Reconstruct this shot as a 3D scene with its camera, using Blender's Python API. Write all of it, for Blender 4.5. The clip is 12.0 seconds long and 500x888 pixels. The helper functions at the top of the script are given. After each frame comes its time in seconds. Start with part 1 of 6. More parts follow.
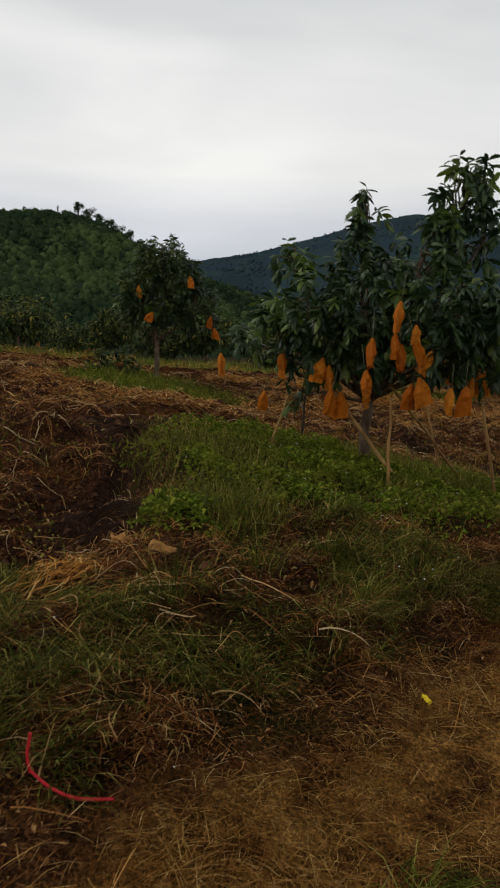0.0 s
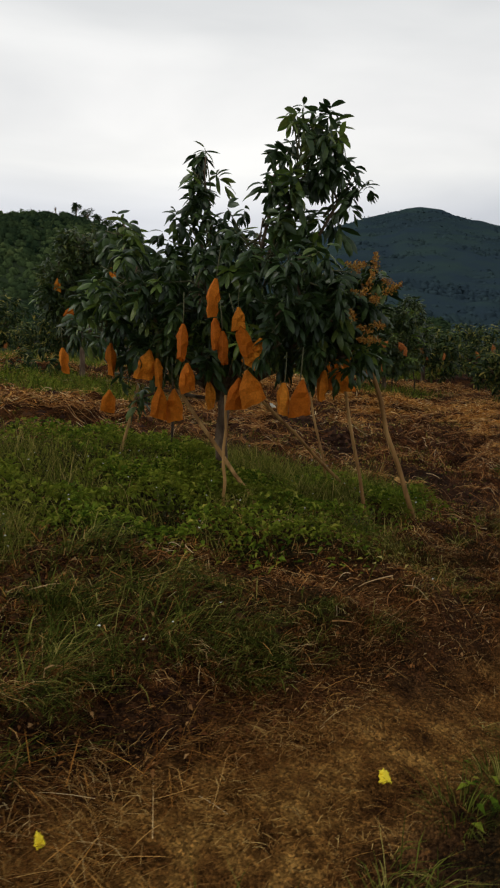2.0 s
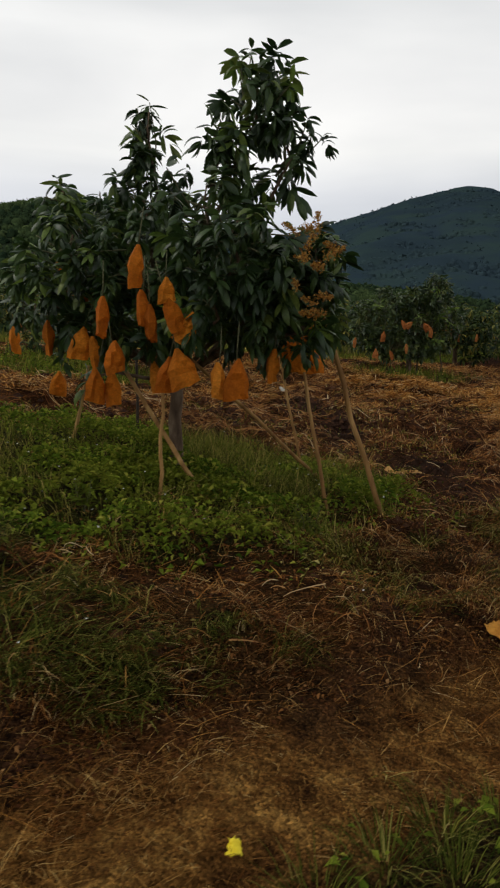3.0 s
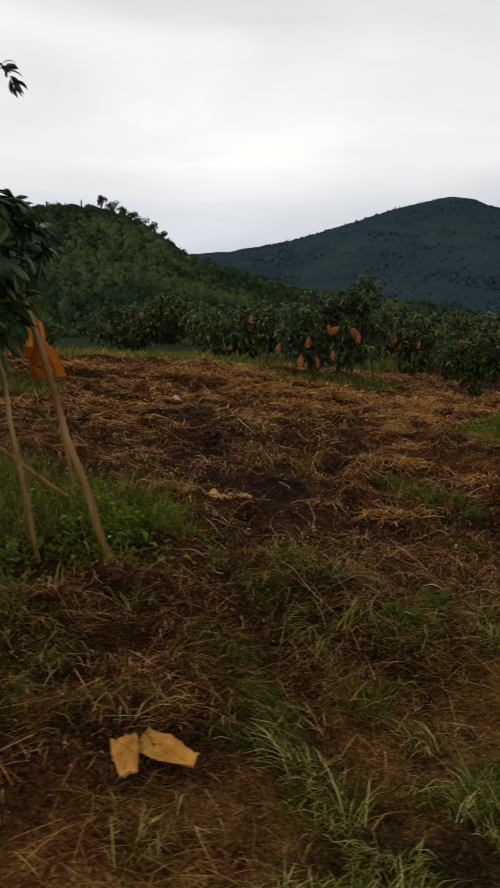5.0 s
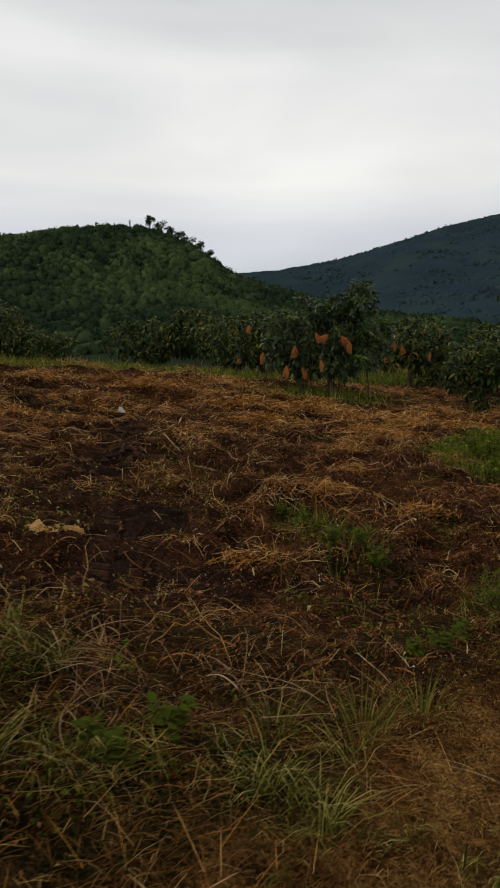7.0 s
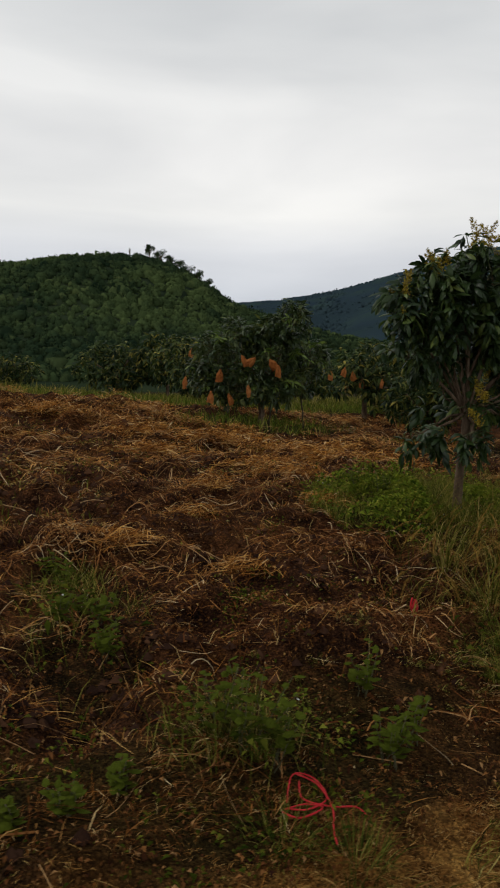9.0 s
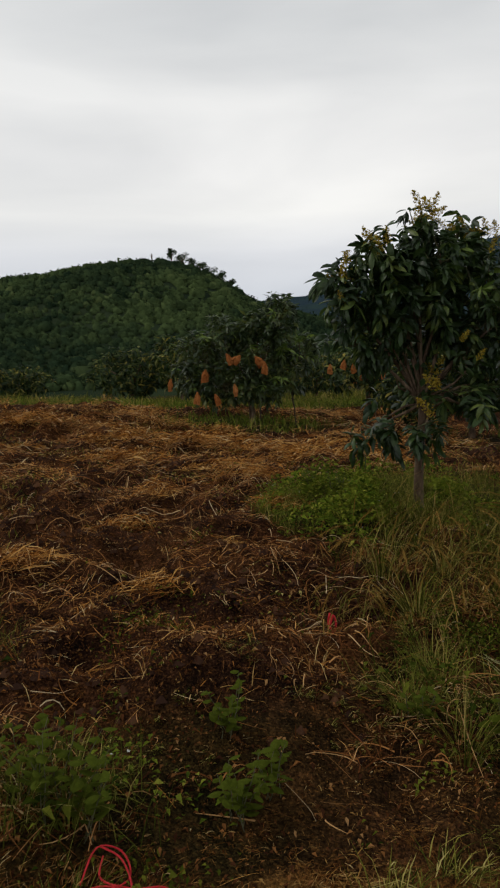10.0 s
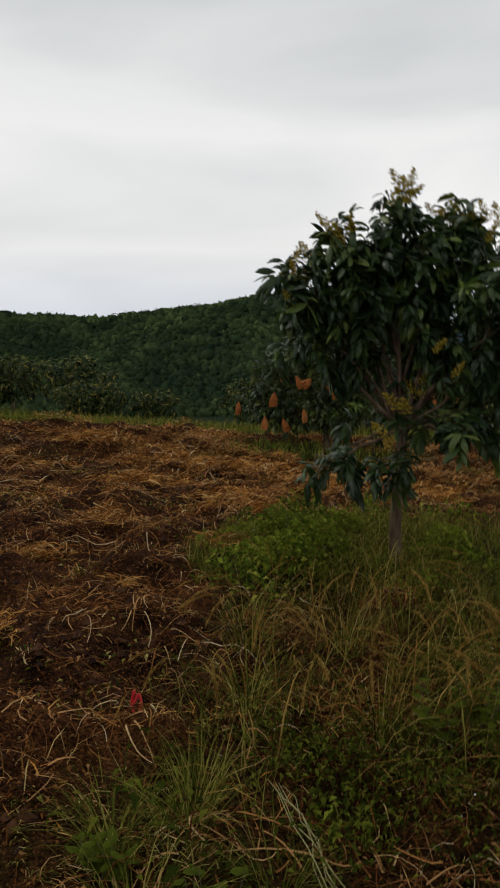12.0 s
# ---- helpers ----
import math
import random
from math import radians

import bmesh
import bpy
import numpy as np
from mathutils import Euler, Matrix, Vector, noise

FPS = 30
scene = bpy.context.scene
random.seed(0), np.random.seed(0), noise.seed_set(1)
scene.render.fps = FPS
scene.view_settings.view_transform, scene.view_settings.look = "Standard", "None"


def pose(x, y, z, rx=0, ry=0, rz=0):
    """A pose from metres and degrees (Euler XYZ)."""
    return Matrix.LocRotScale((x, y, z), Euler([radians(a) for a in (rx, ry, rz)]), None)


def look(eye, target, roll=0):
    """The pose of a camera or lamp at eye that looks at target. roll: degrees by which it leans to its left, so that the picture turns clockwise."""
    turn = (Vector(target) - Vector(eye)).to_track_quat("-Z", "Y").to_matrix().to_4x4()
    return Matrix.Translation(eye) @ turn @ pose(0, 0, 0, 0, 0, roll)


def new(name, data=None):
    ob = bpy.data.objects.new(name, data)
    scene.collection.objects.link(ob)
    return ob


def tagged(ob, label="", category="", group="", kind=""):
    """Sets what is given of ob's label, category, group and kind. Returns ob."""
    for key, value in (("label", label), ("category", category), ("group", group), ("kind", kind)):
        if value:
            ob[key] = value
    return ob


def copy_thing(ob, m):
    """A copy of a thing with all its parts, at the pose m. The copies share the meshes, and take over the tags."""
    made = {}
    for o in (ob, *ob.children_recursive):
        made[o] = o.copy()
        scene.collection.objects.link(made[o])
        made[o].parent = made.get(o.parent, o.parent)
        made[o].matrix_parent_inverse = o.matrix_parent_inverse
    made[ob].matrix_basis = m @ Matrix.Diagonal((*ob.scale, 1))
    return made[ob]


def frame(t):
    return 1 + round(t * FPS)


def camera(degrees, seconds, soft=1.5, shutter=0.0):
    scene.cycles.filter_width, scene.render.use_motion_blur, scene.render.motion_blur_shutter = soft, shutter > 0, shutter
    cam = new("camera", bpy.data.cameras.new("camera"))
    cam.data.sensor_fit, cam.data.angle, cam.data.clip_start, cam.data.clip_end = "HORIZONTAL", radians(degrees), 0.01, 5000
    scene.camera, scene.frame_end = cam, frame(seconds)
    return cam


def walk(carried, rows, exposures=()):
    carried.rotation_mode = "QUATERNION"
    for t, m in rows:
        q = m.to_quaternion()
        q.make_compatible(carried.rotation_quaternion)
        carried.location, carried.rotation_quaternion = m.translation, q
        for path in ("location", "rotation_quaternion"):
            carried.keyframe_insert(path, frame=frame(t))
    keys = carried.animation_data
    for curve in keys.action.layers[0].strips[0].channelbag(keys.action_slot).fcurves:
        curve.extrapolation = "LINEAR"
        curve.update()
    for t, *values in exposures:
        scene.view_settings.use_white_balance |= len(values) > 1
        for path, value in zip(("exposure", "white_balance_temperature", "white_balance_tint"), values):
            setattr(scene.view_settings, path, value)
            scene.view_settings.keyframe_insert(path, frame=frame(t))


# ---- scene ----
cam = camera(38.2, 12.0, soft=2.1, shutter=0.25)
PATH = [
    (0, (-0.001, -0.010, 1.498), (0.035, 9.894, 0.116), 2.04),
    (0.3, (0.226, 0.178, 1.496), (0.240, 10.081, 0.104), -1.10),
    (0.5, (0.424, 0.276, 1.484), (0.298, 10.204, 0.292), -0.50),
    (0.8, (0.719, 0.378, 1.552), (0.192, 10.287, 0.311), 1.77),
    (1, (0.861, 0.533, 1.500), (0.582, 10.392, -0.149), -1.06),
    (1.3, (1.091, 0.713, 1.462), (0.871, 10.579, -0.154), 0.27),
    (1.5, (1.258, 0.877, 1.473), (1.131, 10.762, -0.038), 1.76),
    (1.8, (1.516, 1.052, 1.503), (1.562, 10.941, 0.018), -0.35),
    (2, (1.703, 1.176, 1.465), (1.640, 11.075, 0.047), 0.73),
    (2.3, (1.901, 1.336, 1.486), (1.554, 11.218, -0.002), 1.43),
    (2.5, (2.116, 1.459, 1.477), (1.540, 11.303, -0.185), -0.14),
    (2.7, (2.272, 1.610, 1.448), (1.658, 11.451, -0.218), 0.08),
    (4.3, (3.689, 2.810, 1.324), (2.917, 12.686, -0.039), 0.77),
    (4.5, (3.851, 2.974, 1.343), (3.132, 12.836, -0.143), -1.10),
    (4.8, (4.153, 3.234, 1.248), (3.469, 13.101, -0.228), -0.88),
    (5, (4.355, 3.322, 1.296), (3.863, 13.193, -0.222), 0.59),
    (5.3, (4.602, 3.517, 1.294), (4.376, 13.369, -0.404), 1.73),
    (5.5, (4.794, 3.737, 1.233), (4.736, 13.616, -0.312), 3.80),
    (5.8, (5.011, 3.920, 1.286), (5.207, 13.849, 0.114), 4.24),
    (6, (5.163, 4.049, 1.271), (5.011, 13.979, 0.097), 2.10),
    (6.3, (5.408, 4.380, 1.200), (4.671, 14.316, 0.340), 4.17),
    (6.5, (5.616, 4.580, 1.182), (4.610, 14.456, -0.023), -0.48),
    (6.7, (5.791, 4.776, 1.141), (4.705, 14.636, -0.122), 0.22),
    (8.3, (7.037, 6.569, 0.915), (5.648, 16.378, -0.445), 0.28),
    (8.5, (7.262, 6.630, 1.018), (5.952, 16.460, -0.265), -1.91),
    (8.8, (7.516, 6.807, 0.974), (6.388, 16.696, 0.006), -0.43),
    (9, (7.721, 6.872, 0.990), (6.530, 16.761, 0.102), 1.21),
    (9.3, (7.997, 7.030, 1.001), (6.644, 16.884, -0.032), 0.82),
    (9.5, (8.193, 7.200, 0.947), (6.773, 17.038, -0.144), 0.24),
    (9.8, (8.479, 7.408, 0.988), (6.972, 17.239, -0.049), 0.54),
    (10, (8.644, 7.538, 0.979), (6.992, 17.359, 0.074), -2.00),
    (10.3, (8.935, 7.711, 0.941), (6.683, 17.414, 0.057), -2.08),
    (10.5, (9.091, 7.837, 0.984), (6.613, 17.486, 0.110), -1.55),
    (10.8, (9.329, 8.047, 0.934), (6.771, 17.658, -0.110), -0.31),
    (11, (9.458, 8.298, 0.892), (6.857, 17.905, -0.079), 6.00),
    (11.3, (9.773, 8.422, 0.947), (6.982, 17.977, -0.008), -0.03),
    (11.5, (9.885, 8.662, 0.857), (6.844, 18.145, -0.045), -0.54),
    (11.8, (10.172, 8.976, 0.863), (6.496, 18.273, 0.623), 4.07),
    (12, (10.336, 9.186, 0.817), (6.551, 18.431, 0.366), -0.03),
]
walk(cam, [(t, look(eye, target, roll)) for t, eye, target, roll in PATH],
     [(0.0, -0.08), (1.0, -0.10), (1.6, 0.06), (5.5, 0.05), (6.5, -0.08), (9.5, -0.05), (12.0, -0.05)])
# ---------------------------------------------------------------- world and sun
SUN_ELEVATION, SUN_AZIMUTH = radians(46), radians(282)   # azimuth clockwise from +y
world = bpy.data.worlds.new("world")
scene.world = world
world.use_nodes = True
wt = world.node_tree
wt.nodes.clear()


def wnode(kind, **values):
    n = wt.nodes.new(kind)
    for key, value in values.items():
        n.inputs[key].default_value = value
    return n


w_out = wnode("ShaderNodeOutputWorld")
w_back = wnode("ShaderNodeBackground", Strength=1.0)
w_sky = wt.nodes.new("ShaderNodeTexSky")
w_sky.sky_type, w_sky.sun_disc = "NISHITA", False
w_sky.sun_elevation, w_sky.sun_rotation = SUN_ELEVATION, SUN_AZIMUTH
w_dim = wnode("ShaderNodeMix")
w_dim.data_type, w_dim.blend_type = "RGBA", "MULTIPLY"
w_dim.inputs["Factor"].default_value = 1.0
w_dim.inputs["B"].default_value = (0.1, 0.1, 0.1, 1)
w_co = wt.nodes.new("ShaderNodeTexCoord")
w_map = wnode("ShaderNodeMapping", Scale=(1.3, 1.3, 5.0), Location=(0.6, 0.2, 0.35))
w_noise = wnode("ShaderNodeTexNoise", Scale=1.35, Detail=5.0, Roughness=0.45, Distortion=0.35)
w_ramp = wt.nodes.new("ShaderNodeValToRGB")
w_ramp.color_ramp.elements[0].position, w_ramp.color_ramp.elements[0].color = 0.33, (0.76, 0.765, 0.765, 1)
w_ramp.color_ramp.elements[1].position, w_ramp.color_ramp.elements[1].color = 0.62, (1.0, 0.99, 0.965, 1)
# cloud deck a little bluer and darker just above the hills
w_sep = wt.nodes.new("ShaderNodeSeparateXYZ")
w_low = wt.nodes.new("ShaderNodeValToRGB")
e = w_low.color_ramp.elements
e[0].position, e[0].color = 0.09, (0.66, 0.70, 0.78, 1)
e[1].position, e[1].color = 0.165, (0.80, 0.82, 0.87, 1)
for place, tone in ((0.215, (1.0, 1.0, 0.995, 1)), (0.28, (0.98, 0.98, 0.985, 1)), (0.42, (0.83, 0.845, 0.86, 1)), (0.7, (0.47, 0.49, 0.52, 1)), (1.0, (0.36, 0.38, 0.41, 1))):
    e.new(place).color = tone
w_mul = wnode("ShaderNodeMix")
w_mul.data_type, w_mul.blend_type = "RGBA", "MULTIPLY"
w_mul.inputs["Factor"].default_value = 1.0
w_mix = wnode("ShaderNodeMix")
w_mix.data_type = "RGBA"
w_mix.inputs["Factor"].default_value = 0.96
wl = wt.links.new
wl(w_co.outputs["Generated"], w_map.inputs["Vector"])
wl(w_map.outputs[0], w_noise.inputs["Vector"])
wl(w_noise.outputs["Fac"], w_ramp.inputs[0])
wl(w_co.outputs["Generated"], w_sep.inputs[0])
wl(w_sep.outputs["Z"], w_low.inputs[0])
wl(w_ramp.outputs[0], w_mul.inputs["A"])
wl(w_low.outputs[0], w_mul.inputs["B"])
wl(w_sky.outputs[0], w_dim.inputs["A"])
wl(w_dim.outputs["Result"], w_mix.inputs["A"])
wl(w_mul.outputs["Result"], w_mix.inputs["B"])
wl(w_mix.outputs["Result"], w_back.inputs["Color"])
wl(w_back.outputs[0], w_out.inputs[0])

sun_data = bpy.data.lights.new("sun", "SUN")
sun_data.energy, sun_data.angle, sun_data.color = 0.9, radians(25), (1.0, 0.95, 0.87)
sun = new("sun", sun_data)
sun.matrix_basis = look((60 * math.sin(SUN_AZIMUTH), 60 * math.cos(SUN_AZIMUTH), 75), (5, 12, 0))


# ---------------------------------------------------------------- materials
def material(name):
    m = bpy.data.materials.new(name)
    m.use_nodes = True
    return m, m.node_tree.nodes, m.node_tree.links.new, m.node_tree.nodes["Principled BSDF"]


def ramp(nodes, stops):
    r = nodes.new("ShaderNodeValToRGB")
    els = r.color_ramp.elements
    for i, (p, c) in enumerate(stops):
        el = els[i] if i < 2 else els.new(p)
        el.position, el.color = p, (*c, 1)
    return r


def noise_tex(nodes, link, scale, detail=4.0, rough=0.55, coords="Object"):
    co = nodes.new("ShaderNodeTexCoord")
    n = nodes.new("ShaderNodeTexNoise")
    n.inputs["Scale"].default_value, n.inputs["Detail"].default_value, n.inputs["Roughness"].default_value = scale, detail, rough
    link(co.outputs[coords], n.inputs["Vector"])
    return n


def mix_rgb(nodes, link, a, b, fac, blend="MIX"):
    m = nodes.new("ShaderNodeMix")
    m.data_type, m.blend_type = "RGBA", blend
    for socket, value in (("A", a), ("B", b), ("Factor", fac)):
        if hasattr(value, "links"):
            link(value, m.inputs[socket])
        elif socket == "Factor":
            m.inputs["Factor"].default_value = value
        else:
            m.inputs[socket].default_value = (*value, 1)
    return m.outputs["Result"]


def bump(nodes, link, bsdf, height, strength, distance):
    b = nodes.new("ShaderNodeBump")
    b.inputs["Strength"].default_value, b.inputs["Distance"].default_value = strength, distance
    link(height, b.inputs["Height"])
    link(b.outputs[0], bsdf.inputs["Normal"])


def leafy(name, stops, rough=0.5, through_light=0.25, by="island", patch=0.0, patch_scale=1.0, patch_colour=(0.1, 0.1, 0.02), specular=0.4, groves=None):
    """Foliage, straw or paper: colour picked for each leaf, some light let through."""
    m, nodes, link, bsdf = material(name)
    r = ramp(nodes, stops)
    if by == "object":
        src = nodes.new("ShaderNodeObjectInfo").outputs["Random"]
        geo = nodes.new("ShaderNodeNewGeometry").outputs["Random Per Island"]
        add = nodes.new("ShaderNodeMath")
        add.operation = "MULTIPLY_ADD"
        link(src, add.inputs[0])
        add.inputs[1].default_value = 0.55
        half = nodes.new("ShaderNodeMath")
        half.operation = "MULTIPLY"
        link(geo, half.inputs[0])
        half.inputs[1].default_value = 0.45
        link(half.outputs[0], add.inputs[2])
        src = add.outputs[0]
    else:
        src = nodes.new("ShaderNodeNewGeometry").outputs["Random Per Island"]
    link(src, r.inputs[0])
    colour = r.outputs[0]
    if patch > 0:
        n = noise_tex(nodes, link, patch_scale, 3.0)
        pr = ramp(nodes, [(0.42, (0, 0, 0)), (0.62, (patch, patch, patch))])
        link(n.outputs["Fac"], pr.inputs[0])
        colour = mix_rgb(nodes, link, colour, patch_colour, pr.outputs[0])
    if groves:
        n2 = noise_tex(nodes, link, groves[0], 4.0, 0.6)
        gr = ramp(nodes, [(0.46, (0, 0, 0)), (0.60, (0.75, 0.75, 0.75))])
        link(n2.outputs["Fac"], gr.inputs[0])
        colour = mix_rgb(nodes, link, colour, groves[1], gr.outputs[0])
    fine = noise_tex(nodes, link, 60.0, 3.0)
    fr = ramp(nodes, [(0.25, (0.72, 0.72, 0.72)), (0.75, (1.18, 1.18, 1.18))])
    link(fine.outputs["Fac"], fr.inputs[0])
    colour = mix_rgb(nodes, link, colour, fr.outputs[0], 1.0, "MULTIPLY")
    link(colour, bsdf.inputs["Base Color"])
    bsdf.inputs["Roughness"].default_value = rough
    bsdf.inputs["Specular IOR Level"].default_value = specular
    tr = nodes.new("ShaderNodeBsdfTranslucent")
    link(colour, tr.inputs["Color"])
    mx = nodes.new("ShaderNodeMixShader")
    mx.inputs[0].default_value = through_light
    link(bsdf.outputs[0], mx.inputs[1])
    link(tr.outputs[0], mx.inputs[2])
    link(mx.outputs[0], nodes["Material Output"].inputs["Surface"])
    return m


MAT_LEAF = leafy("mango_leaf", [(0.0, (0.012, 0.024, 0.008)), (0.45, (0.028, 0.056, 0.014)), (0.75, (0.062, 0.105, 0.024)), (0.95, (0.16, 0.20, 0.04))], 0.42, 0.25, "object", specular=0.40)
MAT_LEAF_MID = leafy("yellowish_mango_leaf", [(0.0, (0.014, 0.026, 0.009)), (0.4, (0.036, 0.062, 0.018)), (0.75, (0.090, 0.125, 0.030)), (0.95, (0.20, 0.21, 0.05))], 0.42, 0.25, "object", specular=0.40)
MAT_LEAF_FAR = leafy("mango_leaf_distant", [(0.0, (0.010, 0.022, 0.008)), (0.5, (0.036, 0.060, 0.015)), (0.80, (0.10, 0.128, 0.028)), (0.93, (0.24, 0.21, 0.045)), (1.0, (0.38, 0.31, 0.060))], 0.6, 0.25, specular=0.15)
MAT_YOUNG = leafy("young_leaf", [(0.0, (0.085, 0.15, 0.026)), (1.0, (0.20, 0.28, 0.05))], 0.45, 0.35)
MAT_FLOWER = leafy("mango_blossom", [(0.0, (0.26, 0.095, 0.018)), (0.5, (0.46, 0.21, 0.03)), (1.0, (0.60, 0.38, 0.08))], 0.8, 0.3)
MAT_FLOWER_YELLOW = leafy("yellow_mango_blossom", [(0.0, (0.26, 0.17, 0.012)), (0.5, (0.42, 0.30, 0.02)), (1.0, (0.56, 0.44, 0.05))], 0.8, 0.25)
MAT_GRASS = leafy("green_grass", [(0.0, (0.012, 0.017, 0.003)), (0.38, (0.070, 0.078, 0.011)), (0.70, (0.235, 0.215, 0.034)), (0.88, (0.42, 0.34, 0.085)), (1.0, (0.62, 0.52, 0.20))], 0.7, 0.28, specular=0.03)
MAT_TALL = leafy("tall_grass", [(0.0, (0.050, 0.062, 0.008)), (0.5, (0.125, 0.140, 0.018)), (0.85, (0.28, 0.25, 0.05)), (1.0, (0.48, 0.36, 0.11))], 0.7, 0.28, specular=0.03)
MAT_TUFT = leafy("dark_tuft_grass", [(0.0, (0.018, 0.028, 0.004)), (0.5, (0.072, 0.088, 0.012)), (0.85, (0.175, 0.18, 0.028)), (1.0, (0.40, 0.34, 0.09))], 0.7, 0.28, specular=0.03)
MAT_DRY = leafy("dry_grass", [(0.0, (0.080, 0.034, 0.009)), (0.35, (0.20, 0.090, 0.020)), (0.7, (0.38, 0.20, 0.052)), (1.0, (0.62, 0.44, 0.18))], 0.8, 0.18, specular=0.03)
MAT_STRAW = leafy("straw", [(0.0, (0.07, 0.024, 0.007)), (0.3, (0.27, 0.098, 0.019)), (0.62, (0.57, 0.255, 0.052)), (0.9, (0.76, 0.45, 0.14)), (1.0, (0.80, 0.62, 0.34))], 0.75, 0.2, specular=0.03)
MAT_VINE = leafy("dead_vine", [(0.0, (0.045, 0.015, 0.007)), (0.35, (0.18, 0.062, 0.018)), (0.7, (0.44, 0.195, 0.058)), (0.9, (0.66, 0.40, 0.17)), (1.0, (0.76, 0.60, 0.36))], 0.8, 0.12, specular=0.05)
MAT_FRESH = leafy("fresh_grass", [(0.0, (0.045, 0.080, 0.010)), (0.5, (0.11, 0.165, 0.018)), (1.0, (0.26, 0.30, 0.04))], 0.7, 0.32, specular=0.03)
MAT_PLUME = leafy("seed_plume", [(0.0, (0.15, 0.080, 0.016)), (0.6, (0.34, 0.19, 0.042)), (1.0, (0.54, 0.37, 0.11))], 0.85, 0.3, specular=0.02)
MAT_STEM = leafy("pale_green_stem", [(0.0, (0.24, 0.23, 0.08)), (1.0, (0.50, 0.46, 0.22))], 0.7, 0.1, specular=0.05)
MAT_STALK = leafy("bleached_stalk", [(0.0, (0.07, 0.028, 0.012)), (0.5, (0.26, 0.13, 0.055)), (0.85, (0.46, 0.28, 0.13)), (1.0, (0.66, 0.50, 0.31))], 0.8, 0.1, specular=0.05)
MAT_PATH = leafy("golden_trodden_grass", [(0.0, (0.075, 0.030, 0.008)), (0.4, (0.225, 0.105, 0.026)), (0.75, (0.42, 0.225, 0.056)), (1.0, (0.62, 0.41, 0.14))], 0.85, 0.12, patch=0.7, patch_scale=3.0, patch_colour=(0.16, 0.055, 0.012), specular=0.03)
MAT_MATTED = leafy("brown_matted_grass", [(0.0, (0.026, 0.009, 0.003)), (0.45, (0.115, 0.040, 0.009)), (0.75, (0.27, 0.112, 0.025)), (0.92, (0.46, 0.26, 0.075)), (1.0, (0.60, 0.43, 0.18))], 0.85, 0.12, patch=0.8, patch_scale=2.6, patch_colour=(0.085, 0.036, 0.012), specular=0.03)
MAT_RED_DRY = leafy("reddish_dry_grass", [(0.0, (0.035, 0.012, 0.005)), (0.5, (0.120, 0.040, 0.009)), (0.78, (0.31, 0.125, 0.029)), (0.91, (0.54, 0.31, 0.10)), (1.0, (0.68, 0.50, 0.23))], 0.85, 0.15, specular=0.05)
MAT_WEED = leafy("weed_leaf", [(0.0, (0.030, 0.060, 0.007)), (0.45, (0.115, 0.18, 0.016)), (0.85, (0.25, 0.31, 0.03)), (1.0, (0.46, 0.42, 0.07))], 0.65, 0.34, patch=0.7, patch_scale=1.6, patch_colour=(0.19, 0.20, 0.024), specular=0.02)
MAT_BROAD = leafy("broad_weed_leaf", [(0.0, (0.026, 0.042, 0.005)), (0.55, (0.072, 0.094, 0.010)), (1.0, (0.19, 0.20, 0.024))], 0.7, 0.3, specular=0.02)
MAT_CRUMB = leafy("red_brown_crumbs", [(0.0, (0.024, 0.009, 0.005)), (0.5, (0.11, 0.038, 0.011)), (0.8, (0.27, 0.105, 0.024)), (0.93, (0.48, 0.28, 0.09)), (1.0, (0.60, 0.46, 0.22))], 0.9, 0.12, specular=0.03)
MAT_DEAD = leafy("dead_leaf", [(0.0, (0.035, 0.013, 0.007)), (0.5, (0.12, 0.044, 0.015)), (0.85, (0.28, 0.12, 0.036)), (1.0, (0.44, 0.25, 0.10))], 0.9, 0.1, specular=0.04)
# hill ground coloured dark, with the shade beneath the crowns in its tone
MAT_HILL_SOIL = leafy("shade_tinted_hill_soil", [(0.0, (0.020, 0.030, 0.018)), (1.0, (0.022, 0.034, 0.019))], 0.95, 0.0, patch=0.6, patch_scale=0.05, patch_colour=(0.036, 0.05, 0.024), specular=0.0)
# mountain ground: blue haze of distance mixed into the base colours
MAT_MOUNTAIN_HAZY = leafy("haze_tinted_mountain", [(0.0, (0.026, 0.043, 0.057)), (1.0, (0.029, 0.047, 0.061))], 0.95, 0.0, patch=0.9, patch_scale=0.03, patch_colour=(0.034, 0.057, 0.053), specular=0.0, groves=(0.012, (0.024, 0.040, 0.048)))
MAT_CLOD = leafy("soil_clod", [(0.0, (0.020, 0.010, 0.007)), (0.6, (0.050, 0.024, 0.014)), (1.0, (0.10, 0.046, 0.022))], 0.95, 0.0, specular=0.03)
MAT_FOREST = leafy("forest_leaf", [(0.0, (0.012, 0.024, 0.013)), (0.5, (0.036, 0.060, 0.026)), (0.85, (0.072, 0.104, 0.040)), (1.0, (0.105, 0.135, 0.050))], 0.95, 0.1, patch=0.75, patch_scale=0.034, patch_colour=(0.092, 0.130, 0.045), specular=0.0, groves=(0.021, (0.018, 0.034, 0.019)))
# the mountain's crowns, their green shifted to blue-grey for the same haze
MAT_FOREST_HAZY = leafy("haze_tinted_forest_leaf", [(0.0, (0.026, 0.043, 0.057)), (0.6, (0.031, 0.051, 0.065)), (1.0, (0.038, 0.062, 0.074))], 0.95, 0.05, patch=0.6, patch_scale=0.03, patch_colour=(0.050, 0.082, 0.068), specular=0.0, groves=(0.012, (0.036, 0.058, 0.070)))


